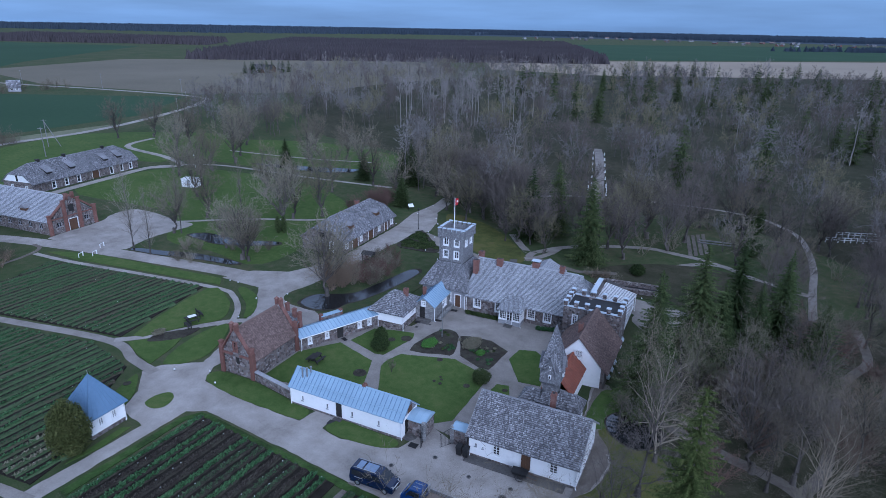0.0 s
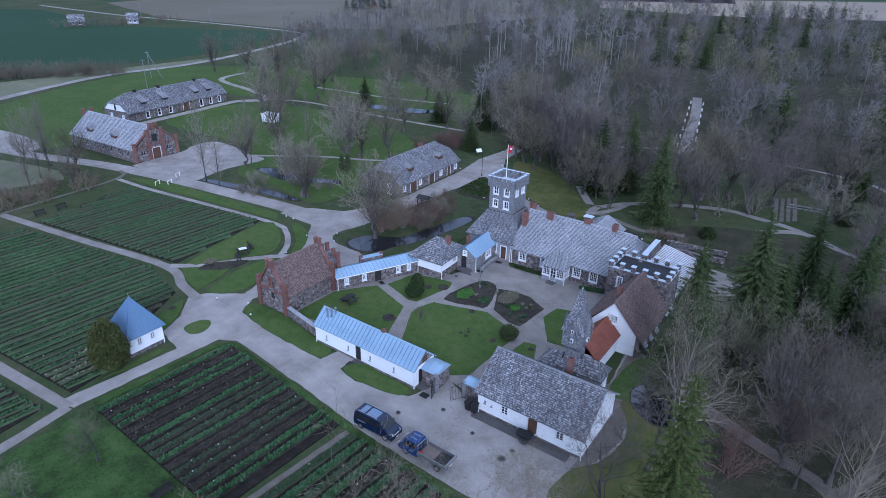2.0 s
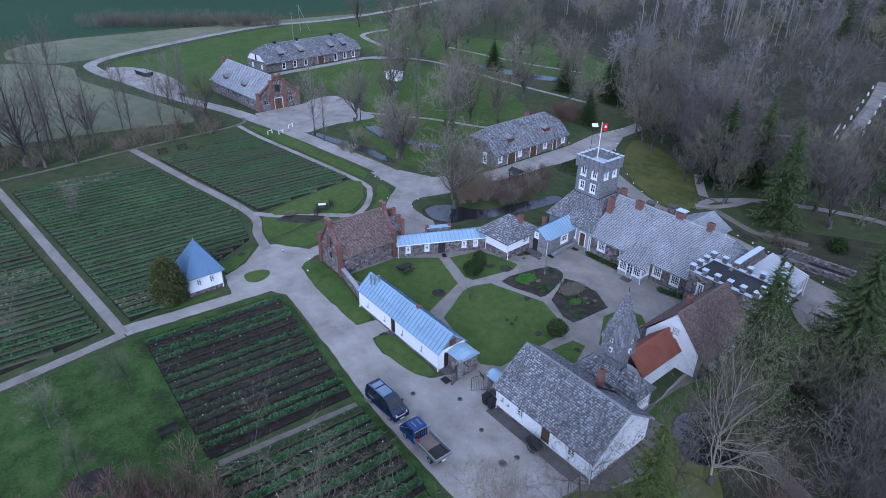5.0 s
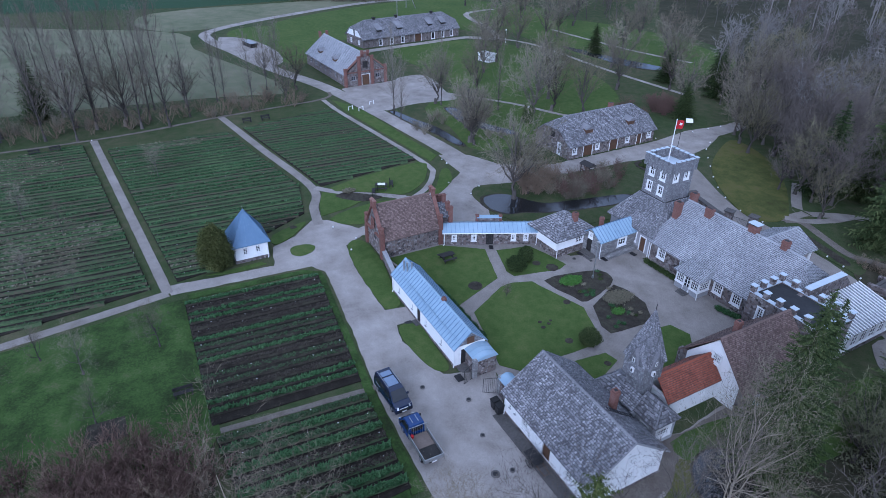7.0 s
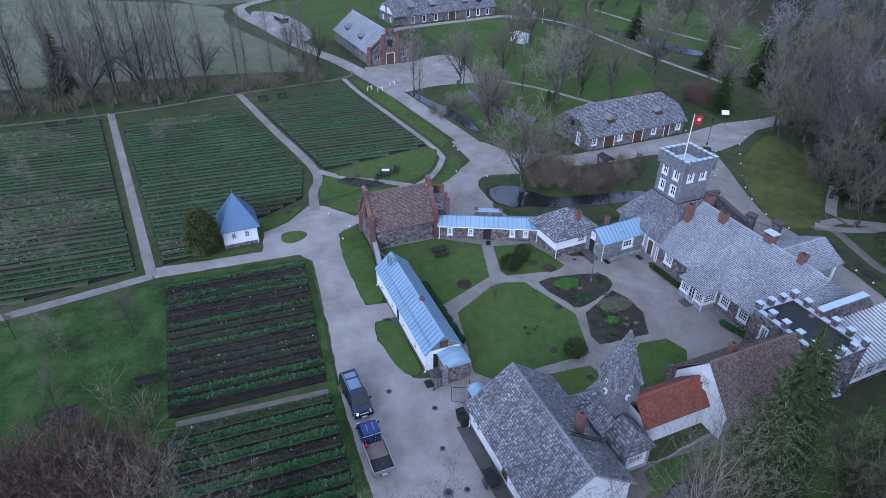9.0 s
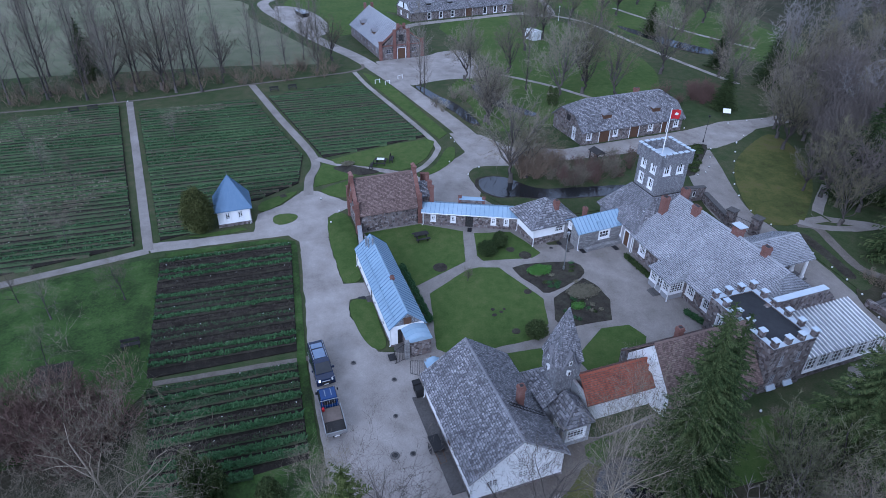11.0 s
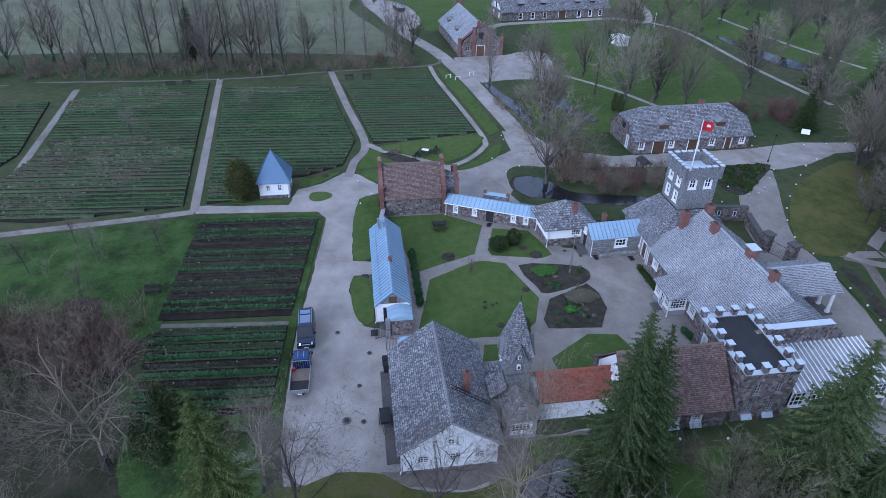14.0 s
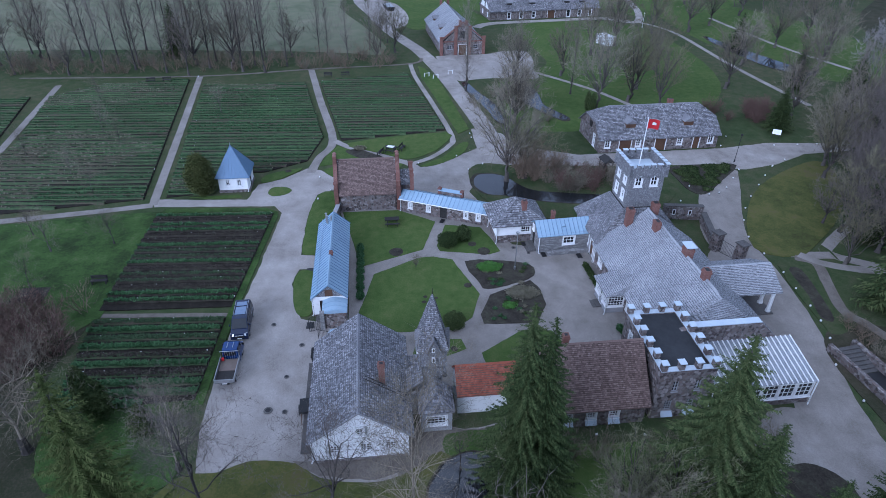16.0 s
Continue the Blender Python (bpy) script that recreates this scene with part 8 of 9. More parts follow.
picnic_bench(-45.2, 51.6, 95, "dark wooden picnic table on the courtyard lawn")
picnic_bench(-67.2, 51.0, 70, "dark wooden picnic table with a white cover by the field")
part("table_cover", Shape().box(-0.55, -0.35, 0, 0.55, 0.35, 0.04), WHITE, thing("table_cloth", "white sheet lying on the picnic table", "cloth", -67.2, 51.0, 0.86, 70))
for x, y, rz, l in ((-67.8, 52.8, 160, "dark garden bench beside the flower field"), (-66.2, 49.4, -20, "dark garden bench beside the flower field"), (-33.7, 20.6, 93, "dark wooden bench in the orchard grass"), (-104.4, 37.5, 98, "weathered bench at the field's end"), (-104.8, 41.0, 98, "weathered bench at the field's end"), (-101.4, 3.0, 100, "weathered bench at the field's end"), (-101.8, 6.0, 100, "weathered bench at the field's end")):
    bench(x, y, rz, l)

bin_ = thing("wheelie_bin", "black wheeled rubbish bins against the white house", "bin", -20.9, 45.1, 0.1, 3.5)
for x in (-0.35, 0.35):
    b = part("bin_body", Shape().prism([(x - 0.24, -0.26, 0.08), (x + 0.24, -0.26, 0.08), (x + 0.24, 0.26, 0.08), (x - 0.24, 0.26, 0.08)], [(x - 0.3, -0.34, 1.0), (x + 0.3, -0.34, 1.0), (x + 0.3, 0.34, 1.0), (x - 0.3, 0.34, 1.0)]), IRON, bin_, bevel=0.03)
    part("lid", Shape().prism([(x - 0.32, -0.38, 1.0), (x + 0.32, -0.38, 1.0), (x + 0.32, 0.36, 1.0), (x - 0.32, 0.36, 1.0)], [(x - 0.28, -0.32, 1.08), (x + 0.28, -0.32, 1.08), (x + 0.28, 0.32, 1.14), (x - 0.28, 0.32, 1.14)]), RUBBER, b)
    part("bin_wheel", Shape().tube([(x - 0.2, 0.3, 0.1), (x + 0.2, 0.3, 0.1)], [0.1, 0.1], 10), RUBBER, b)

cart = thing("hand_cart", "black two-wheeled hand cart by the white house door", "cart", -14.7, 45.0, 0.12, 6)
part("cart_box", Shape().prism([(-0.7, -0.35, 0.5), (0.6, -0.35, 0.5), (0.6, 0.35, 0.5), (-0.7, 0.35, 0.5)], [(-0.85, -0.45, 0.85), (0.7, -0.45, 0.85), (0.7, 0.45, 0.85), (-0.85, 0.45, 0.85)]), IRON, cart, bevel=0.02)
part("shaft", Shape().tube([(0.6, -0.3, 0.6), (1.6, -0.25, 0.45), (1.6, 0.25, 0.45), (0.6, 0.3, 0.6)], [0.03] * 4, 5), TIMBER, cart)
for s in (-1, 1):
    w = part("cart_wheel", Shape().tube([(0.42 * math.cos(a), s * 0.5, 0.42 + 0.42 * math.sin(a)) for a in np.linspace(0, 2 * math.pi, 17)], [0.03] * 17, 5), IRON, cart)
    for a in np.linspace(0, math.pi, 5)[:-1]:
        part("spoke", Shape().tube([(0.42 * math.cos(a), s * 0.5, 0.42 + 0.42 * math.sin(a)), (-0.42 * math.cos(a), s * 0.5, 0.42 - 0.42 * math.sin(a))], [0.018] * 2, 4), IRON, w)

for x, y, r in ((-23.09, 43.47, 0.24), (-26.16, 40.32, 0.24), (-18.97, 42.7, 0.22), (-15.1, 41.8, 0.38), (-14.9, 43.2, 0.24), (-39.2, 66.0, 0.24), (-38.0, 67.6, 0.2)):
    t = thing("manhole", "dark cast-iron manhole cover set in gravel", "manhole cover", x, y, 0.1, 0, "manhole covers")
    part("cover_ring", Shape().tube([(0, 0, -0.02), (0, 0, 0.03)], [r, r * 0.97], 18), STONE_DARK, t)
    part("cover", Shape().tube([(0, 0, 0.03), (0, 0, 0.045)], [r * 0.6, r * 0.58], 16), IRON, t)

for x, y, w, d, rz in ((-39.9, 67.4, 0.8, 0.6, 10), (-37.6, 69.3, 0.9, 0.5, 6), (-37.2, 73.4, 0.9, 0.55, 5), (-45.6, 57.9, 0.9, 0.5, -22), (-25.9, 43.9, 0.9, 0.7, 3.5)):
    tagged(part("doormat", Shape().box(-w / 2, -d / 2, 0, w / 2, d / 2, 0.04), IRON, None, "dark doormat lying before a door"), category="doormat").matrix_basis = pose(x, y, 0.1, 0, 0, rz)

board = thing("info_board", "white slanted information board on dark legs", "sign", -70.7, 114.3, 0.08, 60)
board.scale = (0.72, 0.72, 0.8)
part("panel", Shape().prism([(-0.9, -0.5, 1.0), (0.9, -0.5, 1.0), (0.9, 0.5, 1.7), (-0.9, 0.5, 1.7)], [(-0.9, -0.5, 1.06), (0.9, -0.5, 1.06), (0.9, 0.5, 1.76), (-0.9, 0.5, 1.76)]), WHITE, board)
for s in (-1, 1):
    part("leg", Shape().box(s * 0.75 - 0.05, -0.05, 0, s * 0.75 + 0.05, 0.05, 1.3), DARK_WOOD, board)

kiosk = thing("shelter", "small dark timber shelter frame by the pond", "shelter", -59.6, 82.7, 0.08, 8)
for x in (-0.9, 0.9):
    for y in (-0.6, 0.6):
        part("post", Shape().box(x - 0.06, y - 0.06, 0, x + 0.06, y + 0.06, 1.7), DARK_WOOD, kiosk)
part("roof", Shape().prism([(-1.2, -0.85, 1.65), (1.2, -0.85, 1.65), (1.2, 0.85, 1.65), (-1.2, 0.85, 1.65)], [(-1.0, -0.05, 2.15), (1.0, -0.05, 2.15), (1.0, 0.05, 2.15), (-1.0, 0.05, 2.15)]), DARK_WOOD, kiosk)
part("rail", Shape().box(-0.9, -0.63, 0.7, 0.9, -0.57, 0.8).box(-0.9, 0.57, 0.7, 0.9, 0.63, 0.8), DARK_WOOD, kiosk)

hut = thing("hut", "small white flat-roofed hut on the park lawn", "hut", -129.2, 101.8, 0.08, 20)
part("walls", Shape().box(-1.9, -1.2, 0, 1.9, 1.2, 2.0), PLASTER, hut, bevel=0.02)
part("roof", Shape().box(-2.1, -1.4, 2.0, 2.1, 1.4, 2.12), WHITE, hut)
part("door", Shape().box(-0.4, -1.23, 0, 0.4, -1.19, 1.8), GREY_WALL, hut)

skip = thing("container", "dark waste container on the gravel parking place", "container", -168, 48.5, -0.05, 15)
part("body", Shape().prism([(-2.6, -0.9, 0.1), (2.6, -0.9, 0.1), (2.6, 0.9, 0.1), (-2.6, 0.9, 0.1)], [(-2.9, -1.1, 1.2), (2.9, -1.1, 1.2), (2.9, 1.1, 1.2), (-2.9, 1.1, 1.2)]), IRON, skip, bevel=0.04)
part("cover", Shape().box(-2.8, -1.0, 1.2, 2.8, 1.0, 1.27), STEEL, skip)

for x, y in ((-103.4, 60.0), (-106.2, 63.2), (-104.6, 58.2)):
    t = thing("white_barrier", "white wooden barrier post by the road", "barrier", x, y, 0.08, 20, "road barriers")
    part("post", Shape().box(-0.06, -0.06, 0, 0.06, 0.06, 0.8), WHITE, t)
    part("arm", Shape().box(-0.03, -1.1, 0.68, 0.03, 0.06, 0.75), WHITE, t)
    part("post", Shape().box(-0.05, -1.1, 0, 0.05, -1.0, 0.68), WHITE, t)

for x, y, rz, L in ((17, 143, 23, 11), (19, 148, 23, 11), (-37.6, 158, 106, 7), (-42.2, 157, 106, 7)):
    t = thing("footbridge_rail", "white timber footbridge railing in the park", "railing", x, y, 0.08, rz, "white railings")
    part("rail", Shape().box(-L / 2, -0.05, 0.95, L / 2, 0.05, 1.07).box(-L / 2, -0.04, 0.5, L / 2, 0.04, 0.6), WHITE, t)
    for i in range(int(L / 1.2) + 1):
        part("post", Shape().box(-L / 2 + 1.2 * i - 0.07, -0.07, 0, -L / 2 + 1.2 * i + 0.07, 0.07, 1.1), WHITE, t)

bollard = None
for i in range(7):
    y = 152 + 8.6 * i
    ax = -37.4 - (y - 150) * 0.285
    for side in (-1.9, 1.9):
        if bollard is None:
            bollard = thing("bollard", "short white stone bollard beside the park avenue", "bollard", ax + side, y, 0.05, 0, "avenue bollards")
            part("shaft", Shape().tube([(0, 0, -0.05), (0, 0, 0.75), (0, 0, 0.85)], [0.2, 0.17, 0.08], 8), LIGHT_STONE, bollard)
            part("foot", Shape().tube([(0, 0, -0.08), (0, 0, 0.1)], [0.28, 0.24], 8), LIGHT_STONE, bollard)
        else:
            copy_thing(bollard, pose(ax + side, y, 0.05, 0, 0, 31 * i))
for k in (0, 1.6):
    edging = thing("edging", "low white stone edging in the park grass", "edging", -10.4, 126.2 + k, 0.05, 11.0, "stone edgings")
    for i in range(5):
        part("edging_block", Shape().box(1.24 * i, -0.09, 0, 1.24 * i + 1.18, 0.09, 0.22), STONE_GREY, edging)

for i, (x, y) in enumerate(((-209, 111), (-194.5, 102), (-226, 175), (-362, 229), (-300, 236), (-420, 214), (-245, 195))):
    t = thing("power_pole", "tall pale timber power pole by the road", "pole", x, y, 0, 30, "power poles")
    part("pole", Shape().tube([(0, 0, 0), (0, 0, 9)], [0.14, 0.1], 7), STONE_GREY, t)
    part("crossarm", Shape().box(-0.9, -0.06, 8.5, 0.9, 0.06, 8.62), STONE_GREY, t)
    if i == 0:
        part("stay", Shape().tube([(0, 0, 8.4), (3.2, 1.5, 0)], [0.1, 0.12], 6), STONE_GREY, t)


def farmhouse(x, y, rz, L, W, wall, roof, label, far=False):
    h = thing("farmhouse", label, "house", x, y, 0, rz)
    solid_walls(h, -L / 2, L / 2, -W / 2, W / 2, 0, 3, wall, gable=6, south=[("win", L * 0.3, 1.2, 1, 1.3, 2, 2), ("win", L * 0.7, 1.2, 1, 1.3, 2, 2)])
    gabled_roof(h, -L / 2, L / 2, -W / 2, W / 2, 3, 6.2, roof, over=0.5, ends=0.4, course=4.0 if far else 0.8, wide=6.0 if far else 0.8)
    return h


farmhouse(-394, 163, 70, 8, 5, STONE_DARK, SHINGLE, "distant grey-roofed farmhouse among shrubs")
farmhouse(-386, 192, 60, 6, 5, GREY_WALL, SHINGLE, "distant grey farmhouse beside the road")
farmhouse(-389, 388, 20, 18, 9, TIMBER, DARK_WOOD, "distant dark farmhouse in a clump of trees")
rv = np.random.default_rng(77)
for i in range(44):
    x, y = rv.uniform(-900, 200), rv.uniform(1950, 2450)
    # far grey roofs reuse the shingles' shade tone as their even colour
    farmhouse(x, y, rv.uniform(0, 180), rv.uniform(9, 15), rv.uniform(7, 9), (STONE_DARK, BRICK, GREY_WALL, STONE_DARK)[i % 4], (SHADE_GREY, CLAY_BROWN, SHADE_GREY)[i % 3], "far village house on the plain", True)


# ---- trees ----
HEDGE = ((-34.9, 73.6), (-29.4, 74.1), (-24.1, 74.3), (-22.1, 75.0))
R0 = np.random.default_rng(11)
def crown(seed, *a, **k):
    return limb_mesh(crown_lines(np.random.default_rng(seed), *a, **k), max(0.03, a[8] * 1.55), 1.0)


OAKS = [crown(20 + i, 13, (5.6, 4.8, 6.2, 5.2)[i], 0.22, 22, 9, 12, 0.24, 0.27, 0.019, low=-0.55, bough=0.12) for i in range(4)]
POLES = [limb_mesh(column_lines(np.random.default_rng(40 + i), 19, (3.5, 2.7, 4.0, 3.1)[i], (76, 64, 84, 70)[i], 13, 0.17, 0.021, bare=(0.12, 0.08, 0.16, 0.2)[i]), 0.034) for i in range(4)]
def branching(seed, height, spread, trunk, kids, first, upward, crook, thin=0.02, levels=4):
    return limb_mesh(limb_lines(np.random.default_rng(seed), height, spread, trunk, levels, first, kids, upward, crook), thin, 1.0)


BEIGE = [branching(260, 12, 0.62, 0.13, (16, 8, 6, 5), 0.1, 0.3, 0.26)]
NEAR = [branching(220 + i, 12, (0.5, 0.6, 0.45)[i], 0.15, (13, 6, 5, 5), 0.14, 0.35, 0.24) for i in range(3)]
TALLS = [branching(240 + i, 16, (0.34, 0.42)[i], 0.135, (20, 7, 6, 4), 0.05, 0.45, 0.18) for i in range(2)]
WOODS = [crown(60 + i, (15, 14, 17, 15, 13, 16)[i], (4.6, 5.2, 3.8, 4.2, 4.9, 3.6)[i], (0.30, 0.26, 0.36, 0.34, 0.25, 0.4)[i], 13, 5, 9, 0.17, 0.32, 0.036, low=-0.15, bough=0.2) for i in range(6)]
FARS = [crown(160 + i, 15, (4.4, 5.0, 3.8)[i], 0.34, 9, 4, 8, 0.2, 0.36, 0.055, low=-0.2) for i in range(3)]
BIRCHES = [crown(180 + i, 17, 2.5, 0.4, 10, 4, 7, 0.2, 0.5, 0.05, low=-0.9, along=True) for i in range(3)]


def many_stems(seed, n, height, tilt, kids=(9, 6), thick=0.045):
    rng, out = np.random.default_rng(seed), []
    for k in range(n):
        seg = limb_lines(np.random.default_rng(seed * 31 + k), height * rng.uniform(0.7, 1.15), 0.45, thick, 2, 0.08, kids, 0.5, 0.18)
        az, t = rng.uniform(0, 6.28), rng.uniform(0.1, tilt)
        m = np.array(Matrix.Rotation(t, 3, Vector((math.cos(az), math.sin(az), 0))))
        off = np.array((rng.normal(0, 0.3), rng.normal(0, 0.3), 0))
        out.append(np.concatenate([seg[:, :3] @ m.T + off, seg[:, 3:6] @ m.T + off, seg[:, 6:]], 1))
    return limb_mesh(np.concatenate(out), 0.03, 1.8)


UNDER = [many_stems(45 + i, 7, 3.4, 0.9, (6, 5)) for i in range(3)]
SHRUBS = [many_stems(5 + i, 14, 3.4, 0.9, (8, 5)) for i in range(3)]
WILLOWS = [many_stems(15 + i, 22, 8.0, 0.75, (16, 6), 0.07) for i in range(2)]
SPRUCES = [spruce_mesh(np.random.default_rng(100 + i), 16, 4.0, 34, 12, frond=8, droop=0.3, fine=1.15) for i in range(3)]
SPRUCE_FINE = [spruce_mesh(np.random.default_rng(110 + i), 16, 4.0, 52, 17, frond=30, droop=0.36, fine=0.44, power=0.75) for i in range(2)]
LARCH = spruce_mesh(np.random.default_rng(115), 16, 3.4, 44, 14, frond=26, droop=0.12, fine=0.45, power=0.6)
SPRUCE_FAR = [spruce_mesh(np.random.default_rng(120 + i), 16, 3.9, 22, 9, frond=3, fine=1.45, droop=0.22) for i in range(2)]


def shared(name, mesh, material, limbs=None):
    me = mesh_from(name, *mesh)
    me.materials.append(material)
    if limbs:
        # the boughs come first in the mesh, the twigs after them
        me.materials.append(limbs)
        me.polygons.foreach_set("material_index", bough_faces(mesh).astype(np.int32))
    return me


def bough_faces(mesh):
    """Marks the faces of boughs: those whose corners they share with others."""
    used = np.bincount(mesh[1].ravel(), minlength=len(mesh[0]))
    return used[mesh[1]].max(axis=1) > 1


OAK_MESH, POLE_MESH = [shared("crown", m, TWIGS, BARK) for m in OAKS], [shared("crown", m, TWIGS_ROW, BARK) for m in POLES]
OAK_PALE = [shared("crown", m, TWIGS_OLIVE, BARK) for m in OAKS[:3]]
NEAR_MESH, TALL_MESH = [shared("crown", m, TWIGS, BARK) for m in NEAR], [shared("crown", m, TWIGS_PALE, LIMB_PALE) for m in TALLS]
OAK_DARK = [shared("crown", m, TWIGS_DARK, BARK) for m in OAKS]
OAK_LICHEN = [shared("crown", m, LICHEN, BARK) for m in OAKS[:3]]
NEAR_DARK = [shared("crown", m, TWIGS_DARK, BARK) for m in NEAR]
BEIGE_MESH = [shared("crown", m, TWIGS_PALE, LIMB_PALE) for m in BEIGE]
UNDER_MESH = [shared("crown", m, TWIGS_WARM) for m in UNDER]
SHRUB_MESH = {k: [shared("crown", m, mt) for m in SHRUBS] for k, mt in (("red", TWIGS_RED), ("grey", TWIGS), ("pale", TWIGS_PALE))}
WILLOW_MESH = [shared("crown", m, TWIGS_WARM) for m in WILLOWS]
SPRUCE_MESH = [shared("needles", m, NEEDLES) for m in SPRUCES]
FINE_MESH = [shared("needles", m, NEEDLES) for m in SPRUCE_FINE] + [shared("needles", LARCH, NEEDLES_PALE)]


def bare_tree(x, y, s, kind, i, label, group=""):
    t = thing("tree", label, "tree", x, y, 0, (x * 37 + y * 91) % 360, group)
    pool = {"oak": OAK_MESH, "pole": POLE_MESH, "pale": OAK_PALE, "near": NEAR_MESH, "dark": NEAR_DARK, "oak_dark": OAK_DARK, "beige": BEIGE_MESH, "lichen": OAK_LICHEN, "tall": TALL_MESH}[kind]
    c = new("crown", pool[i % len(pool)])
    c.parent, c.scale = t, (s, s, s)
    r = {"pole": 0.19, "near": 0.19}.get(kind, 0.24)
    part("trunk", Shape().tube([(0, 0, -0.1), (0, 0, 0.12 * s), (0, 0, 0.6 * s), (0.0, 0, 1.2 * s)], [r * 1.9 * s, r * 1.4 * s, r * 1.12 * s, r * 0.98 * s], 8), BARK, t)
    return t


def spruce(x, y, height, wide, i, label="tall dark green spruce with drooping boughs"):
    t = thing("spruce_tree", label, "tree", x, y, 0, (x * 53 + y * 17) % 360, "spruces")
    c = new("needles", FINE_MESH[i] if i < 0 else FINE_MESH[i % 2] if i < 2 or (x > -12 and y < 88) else SPRUCE_MESH[i % 3])
    c.parent, c.scale = t, (wide, wide, height / 16)
    part("trunk", Shape().tube([(0, 0, -0.1), (0, 0, height * 0.5), (0, 0, height * 0.97)], [0.26, 0.16, 0.02], 7), BARK, t)
    return t


def shrub(x, y, s, kind, i, label, group="shrubs"):
    t = thing("shrub", label, "shrub", x, y, 0, (x * 71 + y * 29) % 360, group)
    pool = {"willow": WILLOW_MESH, "under": UNDER_MESH}.get(kind) or SHRUB_MESH[kind]
    c = new("crown", pool[i % len(pool)])
    c.parent, c.scale = t, (s, s, s)
    return t


def leafy(name, x, y, radii, n, size, material, label, egg=0.0, seed=1, rz=0.0, hollow=0.6):
    t = thing(name, label, "shrub", x, y, 0.05, rz)
    part("foliage", leaf_cloud(np.random.default_rng(seed), n, radii, size, 0.05, hollow, egg), material, t)
    part("core", Shape().tube([(0, 0, 0), (0, 0, radii[2] * 0.5), (0, 0, radii[2] * 1.5)], [radii[0] * 0.35, radii[0] * 0.6, radii[0] * 0.15], 9), material, t)
    return t


spruce(-0.1, 37, 19.6, 1.05, -1, "loose yellow-green conifer beside the yard")
spruce(-7, 61.3, 17.4, 0.92, 0)
spruce(-6.8, 62.6, 16.4, 0.78, 1)
spruce(-4.1, 73.3, 17, 1.2, 1)
NEAR_SPRUCE = ((-26.3, 103.6, 16, 1.0), (-1.6, 75.2, 12.5, 0.75), (2.2, 76.6, 12.5, 0.72), (4.6, 81, 14.5, 0.8), (-36.6, 115.5, 15.5, 0.9), (-40.2, 110.8, 14.5, 0.9), (-0.6, 85, 15, 0.8), (5, 88, 13.5, 0.75), (9.2, 77.6, 11, 0.95))
for i, (x, y, h, w) in enumerate(NEAR_SPRUCE):
    spruce(x, y, h, w, i + 2)
for i, (x, y, h) in enumerate(((-74.6, 116.5, 7.5), (-83, 134, 11), (-88, 138, 10), (-97, 132, 8), (-66, 126, 9), (-127, 134, 8), (-122, 2, 12))):
    spruce(x, y, h, max(h / 13, 0.72), i + 2, "dark spruce among the bare park trees")
PARK = ((-79.5, 71.8, 0.7), (-88.6, 95, 0.8), (-120, 96, 0.8), (-128, 104, 0.8), (-108.5, 107, 0.8), (-104.6, 85.7, 0.7), (-85.4, 88, 0.95), (-84.5, 99.8, 0.8), (-96, 99, 0.85), (-78, 72, 0.6), (-122.5, 51, 0.6), (-141, 127.4, 1.0), (-141, 107.6, 0.9), (-139, 117, 0.8), (-96, 117.2, 0.8))
for i, (x, y, s) in enumerate(PARK):
    bare_tree(x, y, s * 1.35, ("oak", "pale", "oak")[i % 3], i, "bare broad-crowned tree on the park lawn", group="park trees")
for i, (x, y, s, kind) in enumerate(((-101.2, 65.8, 0.82, "pole"), (-95.3, 65.0, 0.66, "pole"), (-101.9, 75.2, 0.95, "oak"), (-100.6, 75.9, 0.72, "pole"), (-79.4, 72.2, 0.95, "oak"), (-93.3, 85.2, 0.8, "pole"), (-86.5, 74.6, 0.8, "oak"))):
    bare_tree(x, y, s, kind, i, "tall bare tree by the park pond", group="park trees")
PARK2 = ((-206, 133.6, 1.0), (-198, 142, 1.0), (-190, 150, 1.0), (-176, 140, 0.9), (-168, 128, 0.9), (-160, 150, 1.0), (-148, 136, 0.9), (-126, 143, 0.9), (-112, 128, 0.8), (-104, 140, 0.9), (-91, 128, 0.8), (-80, 122, 0.8), (-117, 150, 0.9), (-134, 155, 0.9), (-64, 119, 0.7), (-72, 128, 0.85))
for i, (x, y, s) in enumerate(PARK2):
    bare_tree(x, y, s * 1.2, "oak", i + 1, "bare tree at the edge of the park", group="park trees")
ROW = ((-113.4, 8.6, 1.18), (-108.4, 19.4, 1.06), (-107.7, 24.1, 1.12), (-123.8, 13.9, 0.94), (-116.6, 40.6, 0.71), (-114.8, 46.8, 0.71), (-124.7, 45, 0.65), (-119.7, 34, 0.71), (-121.3, 35.6, 0.65), (-118, 2.3, 1.12), (-110.9, 16.7, 1.18), (-112, -3, 1.12), (-109, -9, 1.06), (-115, -14, 1.18), (-110, -20, 1.06), (-118, -26, 1.12), (-108, 4, 1.0), (-112, 28, 0.83), (-131, 49, 0.65), (-127, 47.4, 0.59), (-138, 47, 0.59), (-116, 12, 1.1), (-121, 6, 1.05), (-119, 22, 0.95), (-125, -6, 1.1), (-106.5, -15, 0.9), (-111, 12, 1.15), (-114, -8, 1.1), (-120, -18, 1.15), (-107, -26, 1.0), (-113, -32, 1.1), (-122, -30, 1.0), (-117, 17, 1.05), (-113, 21, 1.0), (-106, 9, 0.9), (-119, 28, 0.85), (-110, -3, 1.05), (-126, 3, 1.0))
